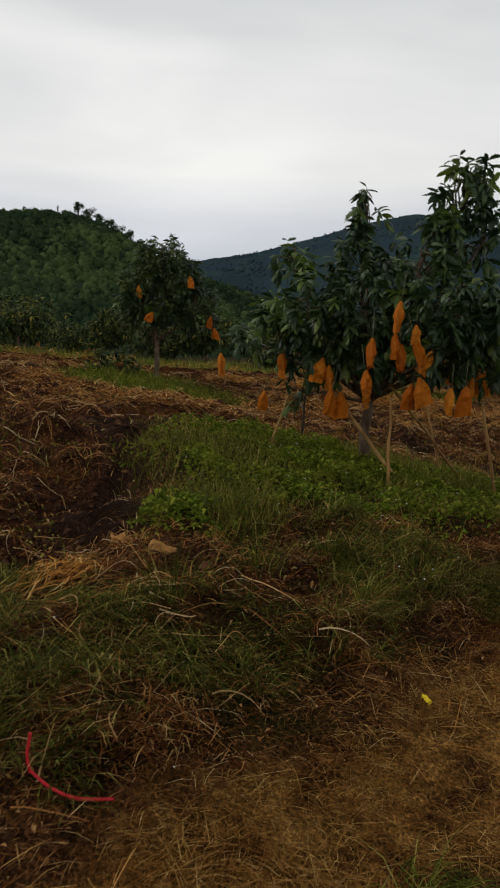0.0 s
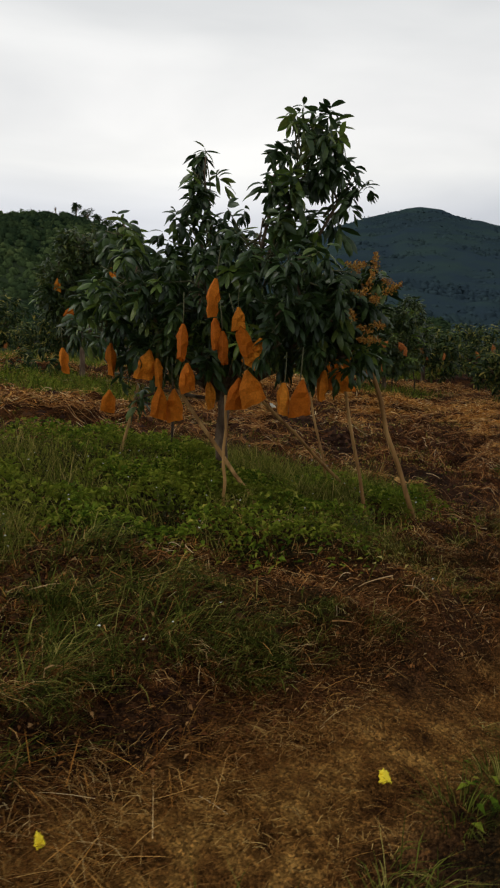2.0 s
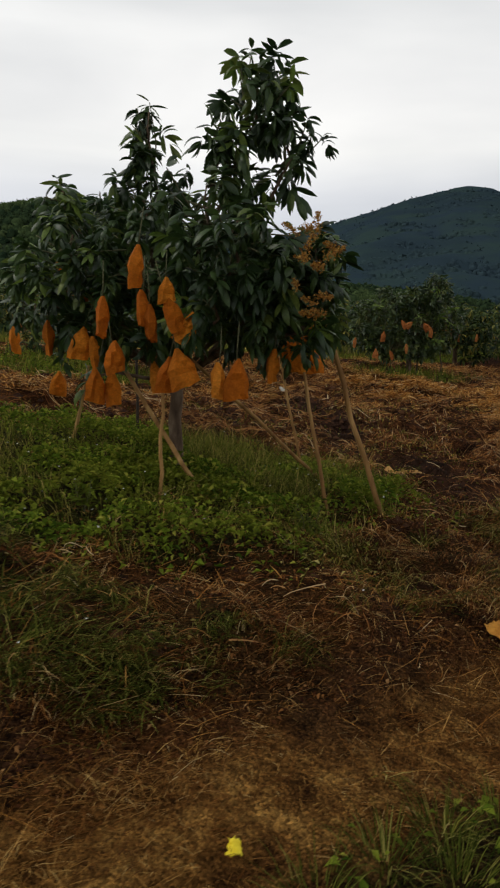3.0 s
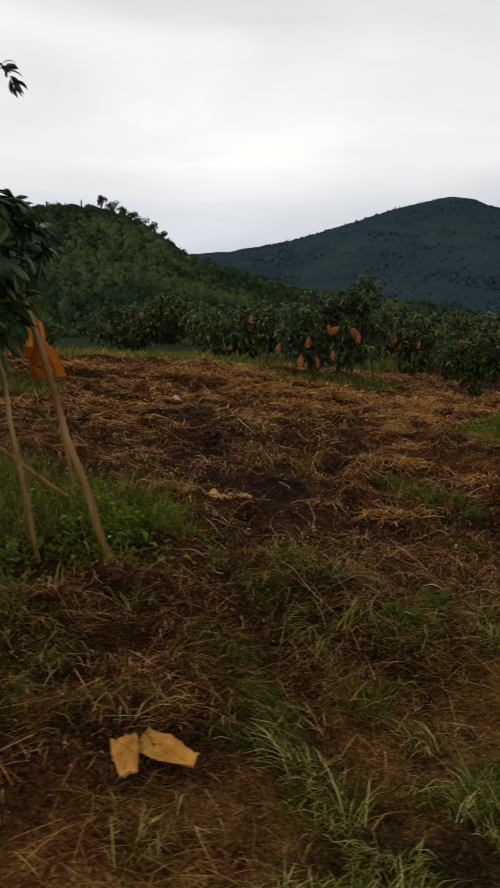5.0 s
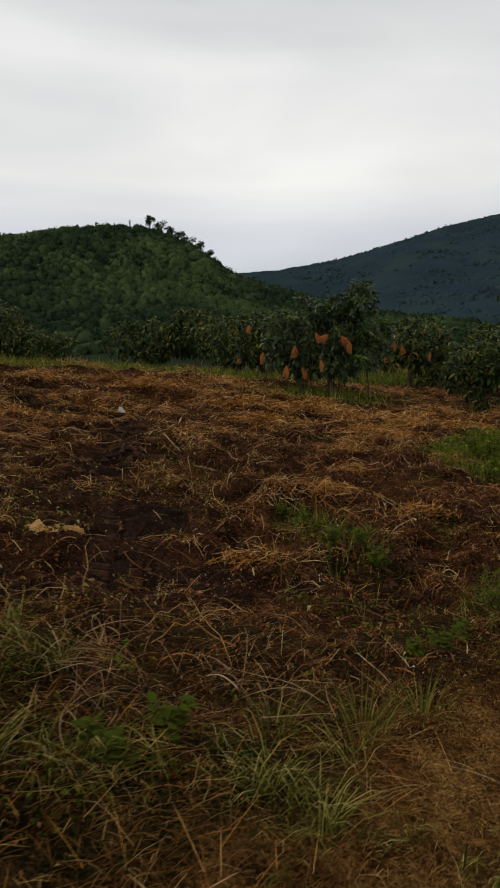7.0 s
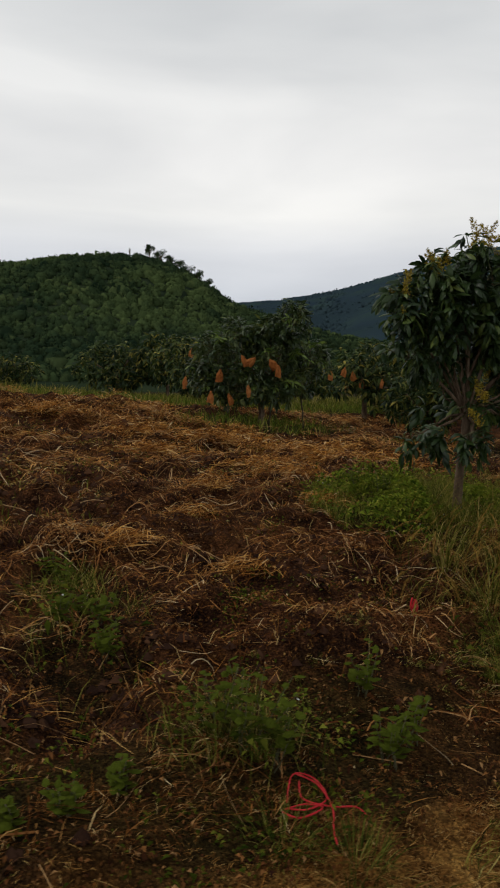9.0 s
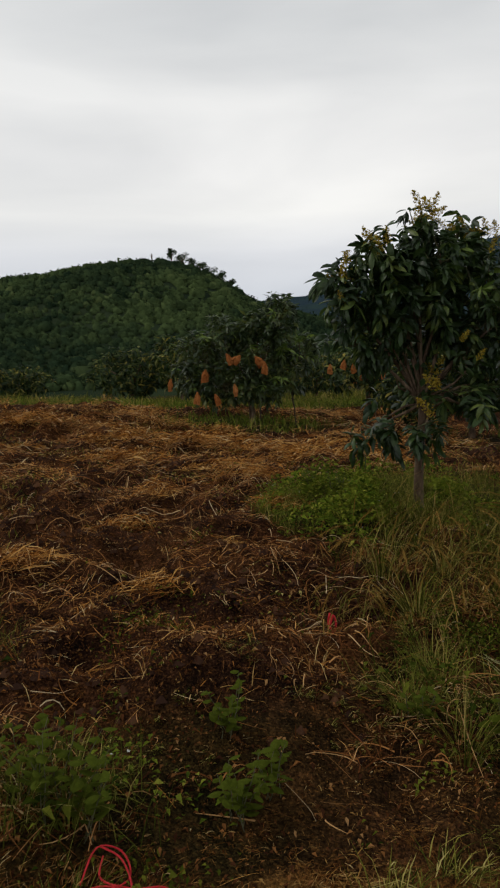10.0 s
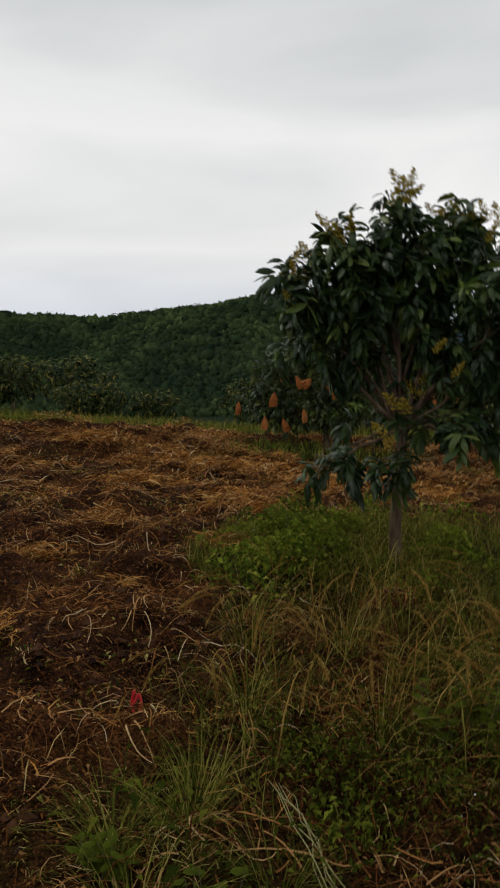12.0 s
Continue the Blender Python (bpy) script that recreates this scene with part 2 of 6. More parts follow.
def solid(name, stops, scale, rough, bump_scale, bump_strength, bump_distance, stretch=None):
    """A plain solid surface: mottled colour and fine relief."""
    m, nodes, link, bsdf = material(name)
    n = noise_tex(nodes, link, scale, 6.0)
    if stretch:
        mp = nodes.new("ShaderNodeMapping")
        mp.inputs["Scale"].default_value = stretch
        link(n.inputs["Vector"].links[0].from_socket, mp.inputs["Vector"])
        link(mp.outputs[0], n.inputs["Vector"])
    r = ramp(nodes, stops)
    link(n.outputs["Fac"], r.inputs[0])
    link(r.outputs[0], bsdf.inputs["Base Color"])
    bsdf.inputs["Roughness"].default_value = rough
    bsdf.inputs["Specular IOR Level"].default_value = 0.15
    b = noise_tex(nodes, link, bump_scale, 5.0)
    bump(nodes, link, bsdf, b.outputs["Fac"], bump_strength, bump_distance)
    return m


MAT_TREAD = solid("pressed_soil", [(0.3, (0.022, 0.010, 0.006)), (0.5, (0.048, 0.022, 0.012)), (0.7, (0.10, 0.045, 0.022))], 16, 0.95, 45, 0.9, 0.012)
MAT_BARK = solid("grey_bark", [(0.3, (0.048, 0.030, 0.018)), (0.5, (0.125, 0.082, 0.052)), (0.7, (0.24, 0.175, 0.115))], 14, 0.9, 40, 0.7, 0.01, (1, 1, 0.3))
MAT_TWIG = solid("green_brown_twig", [(0.3, (0.07, 0.07, 0.035)), (0.7, (0.15, 0.14, 0.07))], 20, 0.8, 60, 0.4, 0.004)
MAT_BAMBOO = solid("weathered_stake", [(0.3, (0.15, 0.070, 0.022)), (0.5, (0.34, 0.185, 0.062)), (0.72, (0.52, 0.32, 0.12))], 9, 0.75, 50, 0.5, 0.004, (1, 1, 0.15))
MAT_DARKSTICK = solid("dark_stake", [(0.3, (0.03, 0.024, 0.02)), (0.7, (0.09, 0.065, 0.045))], 12, 0.85, 50, 0.5, 0.004)
MAT_BAG = leafy("orange_kraft_paper", [(0.0, (0.22, 0.045, 0.004)), (0.4, (0.58, 0.155, 0.011)), (0.75, (0.88, 0.31, 0.028)), (1.0, (0.94, 0.46, 0.07))], 0.8, 0.3, "object", patch=0.35, patch_scale=6.0, patch_colour=(0.25, 0.065, 0.009), specular=0.10)
MAT_BAG_FADED = leafy("weathered_kraft_paper", [(0.0, (0.26, 0.080, 0.022)), (0.5, (0.46, 0.165, 0.045)), (1.0, (0.66, 0.30, 0.10))], 0.85, 0.28, "object", patch=0.5, patch_scale=6.0, patch_colour=(0.24, 0.075, 0.02), specular=0.08)
MAT_BAG_PALE = solid("faded_kraft_paper", [(0.28, (0.30, 0.11, 0.016)), (0.55, (0.52, 0.235, 0.036)), (0.8, (0.66, 0.35, 0.075))], 7, 0.75, 22, 0.7, 0.012)
MAT_HUSK = solid("bleached_husk", [(0.3, (0.36, 0.17, 0.045)), (0.7, (0.62, 0.36, 0.12))], 20, 0.8, 40, 0.5, 0.006)
MAT_RED = solid("red_plastic_twine", [(0.3, (0.42, 0.012, 0.018)), (0.7, (0.66, 0.04, 0.045))], 30, 0.4, 90, 0.3, 0.002)
MAT_YELLOW = solid("yellow_paper_scrap", [(0.3, (0.78, 0.56, 0.012)), (0.7, (0.90, 0.74, 0.06))], 25, 0.55, 40, 0.4, 0.005)
MAT_WHITE = leafy("tiny_white_flower", [(0.0, (0.6, 0.58, 0.5)), (1.0, (0.8, 0.8, 0.76))], 0.7, 0.2)
MAT_PAPER = solid("pale_paper", [(0.3, (0.36, 0.34, 0.28)), (0.7, (0.60, 0.58, 0.50))], 12, 0.9, 30, 0.6, 0.01)


def ground_material():
    m, nodes, link, bsdf = material("orchard_ground")
    zone = nodes.new("ShaderNodeAttribute")
    zone.attribute_name = "zone"
    sep = nodes.new("ShaderNodeSeparateColor")
    link(zone.outputs["Color"], sep.inputs[0])
    big = noise_tex(nodes, link, 0.9, 6.0, 0.6)
    mid = noise_tex(nodes, link, 5.0, 8.0, 0.65)
    fine = noise_tex(nodes, link, 38.0, 6.0, 0.7)
    # tilled soil
    soil = ramp(nodes, [(0.34, (0.014, 0.007, 0.005)), (0.5, (0.048, 0.021, 0.012)), (0.68, (0.145, 0.060, 0.027))])
    link(mid.outputs["Fac"], soil.inputs[0])
    litter = ramp(nodes, [(0.54, (0, 0, 0)), (0.70, (0.6, 0.6, 0.6))])
    link(fine.outputs["Fac"], litter.inputs[0])
    c_soil = mix_rgb(nodes, link, soil.outputs[0], (0.33, 0.14, 0.032), litter.outputs[0])
    patch = ramp(nodes, [(0.48, (0, 0, 0)), (0.64, (0.4, 0.4, 0.4))])
    link(big.outputs["Fac"], patch.inputs[0])
    c_soil = mix_rgb(nodes, link, c_soil, (0.21, 0.085, 0.024), patch.outputs[0])
    moist = ramp(nodes, [(0.35, (0.017, 0.009, 0.006)), (0.7, (0.062, 0.031, 0.019))])
    link(mid.outputs["Fac"], moist.inputs[0])
    c_soil = mix_rgb(nodes, link, c_soil, moist.outputs[0], zone.outputs["Alpha"])
    # turf
    turf = ramp(nodes, [(0.30, (0.016, 0.016, 0.005)), (0.55, (0.038, 0.034, 0.009)), (0.75, (0.095, 0.058, 0.016))])
    link(mid.outputs["Fac"], turf.inputs[0])
    # trodden path with flattened dry grass
    path = ramp(nodes, [(0.34, (0.060, 0.025, 0.008)), (0.5, (0.24, 0.114, 0.029)), (0.66, (0.52, 0.285, 0.076))])
    link(mid.outputs["Fac"], path.inputs[0])
    c = mix_rgb(nodes, link, c_soil, turf.outputs[0], sep.outputs["Green"])
    c = mix_rgb(nodes, link, c, path.outputs[0], sep.outputs["Red"])
    warp = noise_tex(nodes, link, 25.0, 3.0)
    wobble = mix_rgb(nodes, link, warp.inputs["Vector"].links[0].from_socket, warp.outputs["Color"], 0.012)
    crumbs = nodes.new("ShaderNodeTexVoronoi")
    crumbs.inputs["Scale"].default_value = 90.0
    link(wobble, crumbs.inputs["Vector"])
    cell = nodes.new("ShaderNodeSeparateColor")
    link(crumbs.outputs["Color"], cell.inputs[0])
    tone = ramp(nodes, [(0.0, (0.35, 0.33, 0.32)), (0.55, (0.85, 0.83, 0.8)), (0.85, (1.3, 1.27, 1.2)), (1.0, (1.9, 1.8, 1.65))])
    link(cell.outputs["Red"], tone.inputs[0])
    c = mix_rgb(nodes, link, c, tone.outputs[0], 1.0, "MULTIPLY")
    grain = ramp(nodes, [(0.25, (0.6, 0.6, 0.6)), (0.75, (1.25, 1.25, 1.25))])
    link(fine.outputs["Fac"], grain.inputs[0])
    c = mix_rgb(nodes, link, c, grain.outputs[0], 1.0, "MULTIPLY")
    link(c, bsdf.inputs["Base Color"])
    bsdf.inputs["Roughness"].default_value = 0.95
    bsdf.inputs["Specular IOR Level"].default_value = 0.03
    add = nodes.new("ShaderNodeMath")
    add.operation = "ADD"
    link(mid.outputs["Fac"], add.inputs[0])
    link(fine.outputs["Fac"], add.inputs[1])
    lumps = nodes.new("ShaderNodeMath")
    lumps.operation = "SUBTRACT"
    link(add.outputs[0], lumps.inputs[0])
    link(crumbs.outputs["Distance"], lumps.inputs[1])
    add = lumps
    bump(nodes, link, bsdf, add.outputs[0], 0.9, 0.035)
    return m


MAT_GROUND = ground_material()


# ---------------------------------------------------------------- ground shape
ALONG, ACROSS = np.array((0.748, 0.664)), np.array((-0.664, 0.748))   # the path's way, and from it into the field
rng = np.random.default_rng(7)


def vnoise(x, y, scale, seed):
    """Smooth value noise, -1 to 1."""
    x, y = np.asarray(x) / scale, np.asarray(y) / scale
    xi, yi = np.floor(x), np.floor(y)
    fx, fy = x - xi, y - yi
    fx, fy = fx * fx * (3 - 2 * fx), fy * fy * (3 - 2 * fy)

    def h(a, b):
        v = np.sin(a * 127.1 + b * 311.7 + seed * 74.7) * 43758.5453
        return (v - np.floor(v)) * 2 - 1
    return (h(xi, yi) * (1 - fx) + h(xi + 1, yi) * fx) * (1 - fy) + (h(xi, yi + 1) * (1 - fx) + h(xi + 1, yi + 1) * fx) * fy


def uv(x, y):
    return ALONG[0] * x + ALONG[1] * y, ACROSS[0] * x + ACROSS[1] * y


def xy(u, v):
    return ALONG[0] * u + ACROSS[0] * v, ALONG[1] * u + ACROSS[1] * v


# weedy islands round the trees: centre, half axes across and along the tree row, how strong
ISLANDS = ((0.95, 8.1, 2.3, 2.3, 1.0), (-0.3, 5.6, 0.6, 0.7, 0.8), (9.15, 16.0, 1.6, 1.6, 1.0), (8.25, 15.0, 0.75, 1.1, 1.0), (5.8, 24.2, 2.3, 1.3, 0.9), (-2.2, 16.7, 2.2, 1.4, 0.8),
           (12.6, 24.5, 3.5, 2.0, 0.8), (2.6, 8.9, 0.95, 1.3, 0.9), (7.4, 10.2, 0.5, 0.3, 0.45), (6.15, 11.25, 0.4, 0.8, 0.4), (9.0, 11.75, 0.5, 0.45, 0.45), (5.65, 12.0, 0.35, 0.4, 0.4), (3.05, 4.25, 0.55, 0.45, 0.6))
ROW = np.array((-0.35, 0.937))


def island(x, y):
    best = np.zeros_like(np.asarray(x, float))
    for cx, cy, a, b, k in ISLANDS:
        dx, dy = x - cx, y - cy
        q = np.hypot((dx * ROW[1] - dy * ROW[0]) / a, (dx * ROW[0] + dy * ROW[1]) / b)
        q = q + 0.16 * vnoise(x, y, 0.8, 3) + 0.1 * vnoise(x, y, 0.3, 4)
        best = np.maximum(best, k * np.clip((1.12 - q) / 0.3, 0, 1))
    return best


def zones(x, y):
    """How far a place is path, green, and field (0 to 1 each)."""
    u, v = uv(x, y)
    wob = 0.28 * vnoise(x, y, 1.3, 11) + 0.14 * vnoise(x, y, 0.4, 12)
    path = np.clip((2.12 + 0.1 * np.exp(-((u - 11.6) / 1.3) ** 2) - 0.22 * np.exp(-((u - 7.3) / 0.7) ** 2) - v + wob) / 0.3, 0, 1) * np.clip((v - 1.15 + wob) / 0.4, 0, 1) * (1 - 0.7 * np.exp(-((u - 8.3) / 2.2) ** 2)) * (1 - 0.8 * np.clip((u - 14.0) / 0.8, 0, 1))
    verge = np.clip((3.45 - v + 1.6 * wob) / 0.5, 0, 1)
    verge_green = np.clip(0.55 + 0.9 * vnoise(x, y, 1.1, 15), 0.15, 1) * (1 - 0.3 * np.clip((u - 9.5) / 1.5, 0, 1) * np.clip((16.5 - u) / 1.5, 0, 1))
    far = np.clip((v - 18.0 + 2 * vnoise(x, y, 3.0, 14)) / 3.0, 0, 1)
    green = np.maximum.reduce([island(x, y), verge * verge_green * (1 - path), far])
    return path, np.clip(green, 0, 1), np.clip(1 - path - green - 0.3 * verge, 0, 1)


# gentle swells and hollows of the field: along, across, height
SWELLS = ((1, 3, -0.056), (1, 6, 0.084), (6, 3, 0.112), (6, 6, 0.144), (6, 10, 0.037), (6, 15, 0.087), (11, 3, 0.031), (11, 6, -0.287), (11, 10, -0.187),
          (16, 3, -0.049), (16, 6, 0.078), (16, 10, -0.124), (16, 15, -0.098), (21, 6, 0.062), (21, 10, 0.041), (21, 15, 0.154))


def heap(x, y):
    """Where raked straw lies thick: broken bands across the field."""
    band = np.sin((y + 0.22 * x) * 2.4 + 3.6 * vnoise(x, y, 1.9, 41) + 1.6 * vnoise(x, y, 0.7, 44)) * 0.5 + 0.5
    thick = band ** 2 * (0.55 + 0.8 * vnoise(x, y, 1.4, 42)) + 0.45 * vnoise(x, y, 0.45, 43)
    thick = (thick + 0.06) * np.interp(uv(x, y)[1], (4.5, 9.5), (0.62, 1.0))
    for cx, cy, sx, sy in BARE:
        thick = thick - 0.9 * np.exp(-(((x - cx) / sx) ** 2 + ((y - cy) / sy) ** 2))
    return np.clip((thick - 0.18) * 1.5, 0, 1)


# wheel-scraped bare soil
BARE = ((4.45, 9.8, 0.75, 1.3), (4.1, 11.3, 0.6, 1.2), (3.2, 13.6, 0.5, 1.6), (2.6, 16.2, 0.5, 1.6), (-1.25, 6.5, 0.42, 1.9), (-1.5, 9.3, 0.5, 1.3), (5.15, 10.6, 0.32, 0.9))


def bare(x, y):
    out = np.zeros_like(np.asarray(x, float))
    for cx, cy, sx, sy in BARE:
        out = np.maximum(out, np.exp(-((((x - cx) / sx) ** 2 + ((y - cy) / sy) ** 2 + 0.5 * vnoise(x, y, 0.5, 51)) ** 2)))
    return np.clip(out, 0, 1)


def lumpiness(x, y):
    """Lumps and hollows of the turned soil, about -1 to 1."""
    return 1.1 * vnoise(x, y, 0.36, 5) + 0.55 * vnoise(x, y, 0.19, 6)


def crests(x, y):
    """Litter gathers on the lumps and leaves the hollows bare."""
    return np.clip(0.42 + 0.95 * lumpiness(x, y), 0.05, 1)


def gz(x, y):
    """Height of the ground."""
    x, y = np.asarray(x, float), np.asarray(y, float)
    u, v = uv(x, y)
    z = np.interp(v, (-400, -3, 1.5, 2.2, 3, 4.5, 6.5, 9, 13, 18, 26, 60, 200), (-3, -0.80, -0.80, -0.63, -0.415, -0.20, 0.04, 0.20, 0.365, 0.91, 1.0, 0.2, -3.0))
    z = z - 0.0592 * (np.clip(u, -8, 26) - 8)
    for cx, cy, s, a in ((1.6, 7.8, 1.2, -0.08), (9.2, 15.4, 1.3, 0.127), (3.9, 10.8, 1.2, -0.12)):
        z = z + a * np.exp(-((x - cx) ** 2 + (y - cy) ** 2) / (2 * s * s))
    z = z - 0.5 * np.exp(-((x + 1.5) / np.where(x > -1.5, 0.55, 2.0)) ** 2 / 2 - ((y - 6.2) / 1.6) ** 2 / 2)
    z = z - 0.18 * np.exp(-((x - 8.35) ** 2 + (y - 12.45) ** 2) / (2 * 0.4 ** 2))
    for cu, cv, a in SWELLS:
        z = z + a * np.exp(-((u - cu) ** 2 / 9 + (v - cv) ** 2 / 5) / 2)
    near = np.exp(-(np.maximum(0, np.hypot(x - 5, y - 14) - 22) / 12) ** 2)
    z = z + near * (0.05 * vnoise(x, y, 1.7, 1) + 0.03 * vnoise(x, y, 0.55, 2))
    _, green, field = zones(x, y)
    tussock = np.clip((v - 2.0) / 0.4, 0, 1) * np.clip((4.4 - v) / 0.5, 0, 1)
    z = z + tussock * (0.06 * vnoise(x, y, 0.5, 91) + 0.035 * vnoise(x, y, 0.26, 92))
    # tilled clods and low windrows across the field
    wave = np.sin((y + 0.25 * x) * 5.2 + 1.5 * vnoise(x, y, 2.2, 21)) * vnoise(x, y, 1.9, 22)
    z = z + near * field * (0.03 * wave + 0.095 * heap(x, y) + 0.115 * lumpiness(x, y))
    return z + 2.0 * (1 - near) * vnoise(x, y, 60.0, 8) * np.clip((np.hypot(x, y) - 60) / 100, 0, 1)


def g1(x, y):
    return float(gz(np.array([x]), np.array([y]))[0])


def quick_mesh(name, verts, faces, mat, smooth=False):
    me = bpy.data.meshes.new(name)
    me.from_pydata(verts, [], faces)
    me.materials.append(mat)
    if smooth:
        me.polygons.foreach_set("use_smooth", [True] * len(me.polygons))
    me.update()
    return me


def array_mesh(name, verts, quads, tris, mat, smooth=False):
    """A mesh straight from arrays: verts (n, 3), quads (m, 4), tris (k, 3)."""
    me = bpy.data.meshes.new(name)
    verts = np.asarray(verts, np.float32)
    quads, tris = np.asarray(quads, np.int32).reshape(-1, 4), np.asarray(tris, np.int32).reshape(-1, 3)
    me.vertices.add(len(verts))
    me.vertices.foreach_set("co", verts.ravel())
    loops = np.concatenate([quads.ravel(), tris.ravel()])
    me.loops.add(len(loops))
    me.loops.foreach_set("vertex_index", loops)
    starts = np.concatenate([np.arange(len(quads)) * 4, len(quads) * 4 + np.arange(len(tris)) * 3]).astype(np.int32)
    me.polygons.add(len(starts))
    me.polygons.foreach_set("loop_start", starts)
    me.materials.append(mat)
    me.update(calc_edges=True)
    me.validate()
    if smooth:
        me.polygons.foreach_set("use_smooth", np.ones(len(starts), bool))
    return me


def axis(lo, hi, step, far_lo, far_hi):
    mid = np.arange(lo, hi + step / 2, step)
    grow = step * np.cumsum(1.22 ** np.arange(1, 60))
    left, right = lo - grow[lo - grow > far_lo], hi + grow[hi + grow < far_hi]
    return np.concatenate([[far_lo], left[::-1], mid, right, [far_hi]])


def build_ground():
    us, vs = axis(-1.5, 22.0, 0.085, -2500, 2500), axis(0.6, 17.0, 0.085, -2500, 2500)
    U, V = np.meshgrid(us, vs, indexing="ij")
    X, Y = xy(U, V)
    Z = gz(X, Y)
    n, m = U.shape
    i = np.arange(n * m).reshape(n, m)
    quads = np.stack([i[:-1, :-1], i[1:, :-1], i[1:, 1:], i[:-1, 1:]], -1).reshape(-1, 4)
    me = array_mesh("ground", np.stack([X, Y, Z], -1).reshape(-1, 3), quads, [], MAT_GROUND, True)
    p, g, f = zones(X, Y)
    scraped = bare(X, Y)
    col = np.stack([p, g * (1 - scraped), f, scraped], -1).reshape(-1).astype(np.float32)
    at = me.attributes.new("zone", "FLOAT_COLOR", "POINT")
    at.data.foreach_set("color", col)
    tagged(new("ground", me), "reddish tilled orchard soil with straw and a trodden path", "ground", kind="structure")


build_ground()


# ---------------------------------------------------------------- hills
def ridge(name, azimuths, rises, near, crest, back, eye, trees, size, tri_per_tree, mat, label, seed, depth=0.9, soil=None, grid=(120, 46), rough=0.0, sink=-0.25, folds=1.0):
    """A wooded hillside: ground rising from near to crest, covered in leafy crowns."""
    r = np.random.default_rng(seed)
    eye = np.array(eye)

    def height(az, d):
        top = np.tan(np.radians(np.interp(az, azimuths, rises))) * crest
        k = np.clip((d - near) / (crest - near), 0, 1)
        k = np.where(d > crest, np.clip(1 - ((d - crest) / (back - crest)) ** 2, -0.2, 1), 0.35 * k + 0.65 * k * k * (3 - 2 * k))
        x, y = eye[0] - np.sin(np.radians(az)) * d, eye[1] + np.cos(np.radians(az)) * d
        gully = vnoise(az * 1.0, d * 0.02, 5.0, seed) * np.clip(k * (1 - k) * 4, 0, 1)
        fold = (0.10 * gully + 0.05 * vnoise(x, y, crest * 0.13, seed + 1) * np.clip((1 - k) * 3, 0, 1)) * crest * 0.15 * folds
        return x, y, -3 + eye[2] * k + (top + 3) * k + fold
    A, D = np.meshgrid(np.linspace(azimuths[0], azimuths[-1], grid[0]), np.linspace(near, back, grid[1]), indexing="ij")
    X, Y, Z = height(A, D)
    Z = Z + rough * (vnoise(X, Y, 23.0, seed + 5) + 0.6 * vnoise(X * 0.8 + Y * 0.6, Y * 0.8 - X * 0.6, 11.0, seed + 6))
    n, m = X.shape
    i = np.arange(n * m).reshape(n, m)
    quads = np.stack([i[:-1, :-1], i[:-1, 1:], i[1:, 1:], i[1:, :-1]], -1).reshape(-1, 4)
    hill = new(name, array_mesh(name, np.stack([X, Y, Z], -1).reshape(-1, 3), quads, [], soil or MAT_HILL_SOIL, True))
    tagged(hill, label, "hill", kind="structure")
    # crowns: lumpy domes with ragged sprays of leaf, joined
    az = r.uniform(azimuths[0], azimuths[-1], trees)
    d = crest - (crest - near) * r.uniform(-0.05, depth, trees)
    group = vnoise(az, d / crest * 60, 1.6, seed + 3)
    x, y, z = height(az, d)
    s = size * (1 + 0.25 * group) * np.exp(r.normal(0, 0.22, trees)) * np.where(r.random(trees) > 0.96, 1.2, 1) * np.clip(d / crest, 0.6, 1)
    s = np.minimum(s, size * 1.45)
    dome = [(0, 0, 1.0)]
    for lift, wide, turn in ((0.72, 0.62, 0.0), (0.18, 1.0, 0.6), (-0.5, 0.85, 0.0)):
        dome += [(wide * math.cos(k * 1.2566 + turn), wide * math.sin(k * 1.2566 + turn), lift) for k in range(5)]
    dome = np.array(dome)
    spin = r.uniform(0, 6.28, trees)[:, None]
    bx, by = dome[None, :, 0] * np.cos(spin) - dome[None, :, 1] * np.sin(spin), dome[None, :, 0] * np.sin(spin) + dome[None, :, 1] * np.cos(spin)
    lump = np.stack([bx, by, np.broadcast_to(dome[None, :, 2], bx.shape)], -1) * r.uniform(0.6, 1.15, (trees, 16, 1)) * 0.75
    mid = np.stack([x, y, z - s * sink], -1)[:, None]
    domes = (mid + lump * s[:, None, None]).reshape(-1, 3)
    rim = [(0, 1 + k, 1 + (k + 1) % 5) for k in range(5)]
    for q in (1, 6):
        for k in range(5):
            k2 = (k + 1) % 5
            rim += [(q + k, q + 5 + k, q + 5 + k2), (q + k, q + 5 + k2, q + k2)]
    shell = (np.arange(trees)[:, None, None] * 16 + np.array(rim)[None]).reshape(-1, 3)
    k = tri_per_tree
    vec = r.normal(size=(trees, k, 3))
    vec /= np.linalg.norm(vec, axis=2, keepdims=True)
    vec[:, :, 2] = np.abs(vec[:, :, 2])
    c = mid + vec * (s[:, None, None] * r.uniform(0.60, 0.88, (trees, k, 1)))
    a, b = r.uniform(-1, 1, (trees, k, 3)), r.uniform(-1, 1, (trees, k, 3))
    lw = (s * 0.22)[:, None, None]
    tri = np.stack([c + a * lw, c + b * lw, c - (a + b) * lw * 0.6], 2).reshape(-1, 3)
    every = np.concatenate([shell, len(domes) + np.arange(len(tri)).reshape(-1, 3)])
    tri = np.concatenate([domes, tri])
    me = array_mesh("forest", tri, [], every, mat, True)
    tagged(new("forest", me), "dense green scrub and forest covering the hillside", "forest", kind="stuff")
    return height


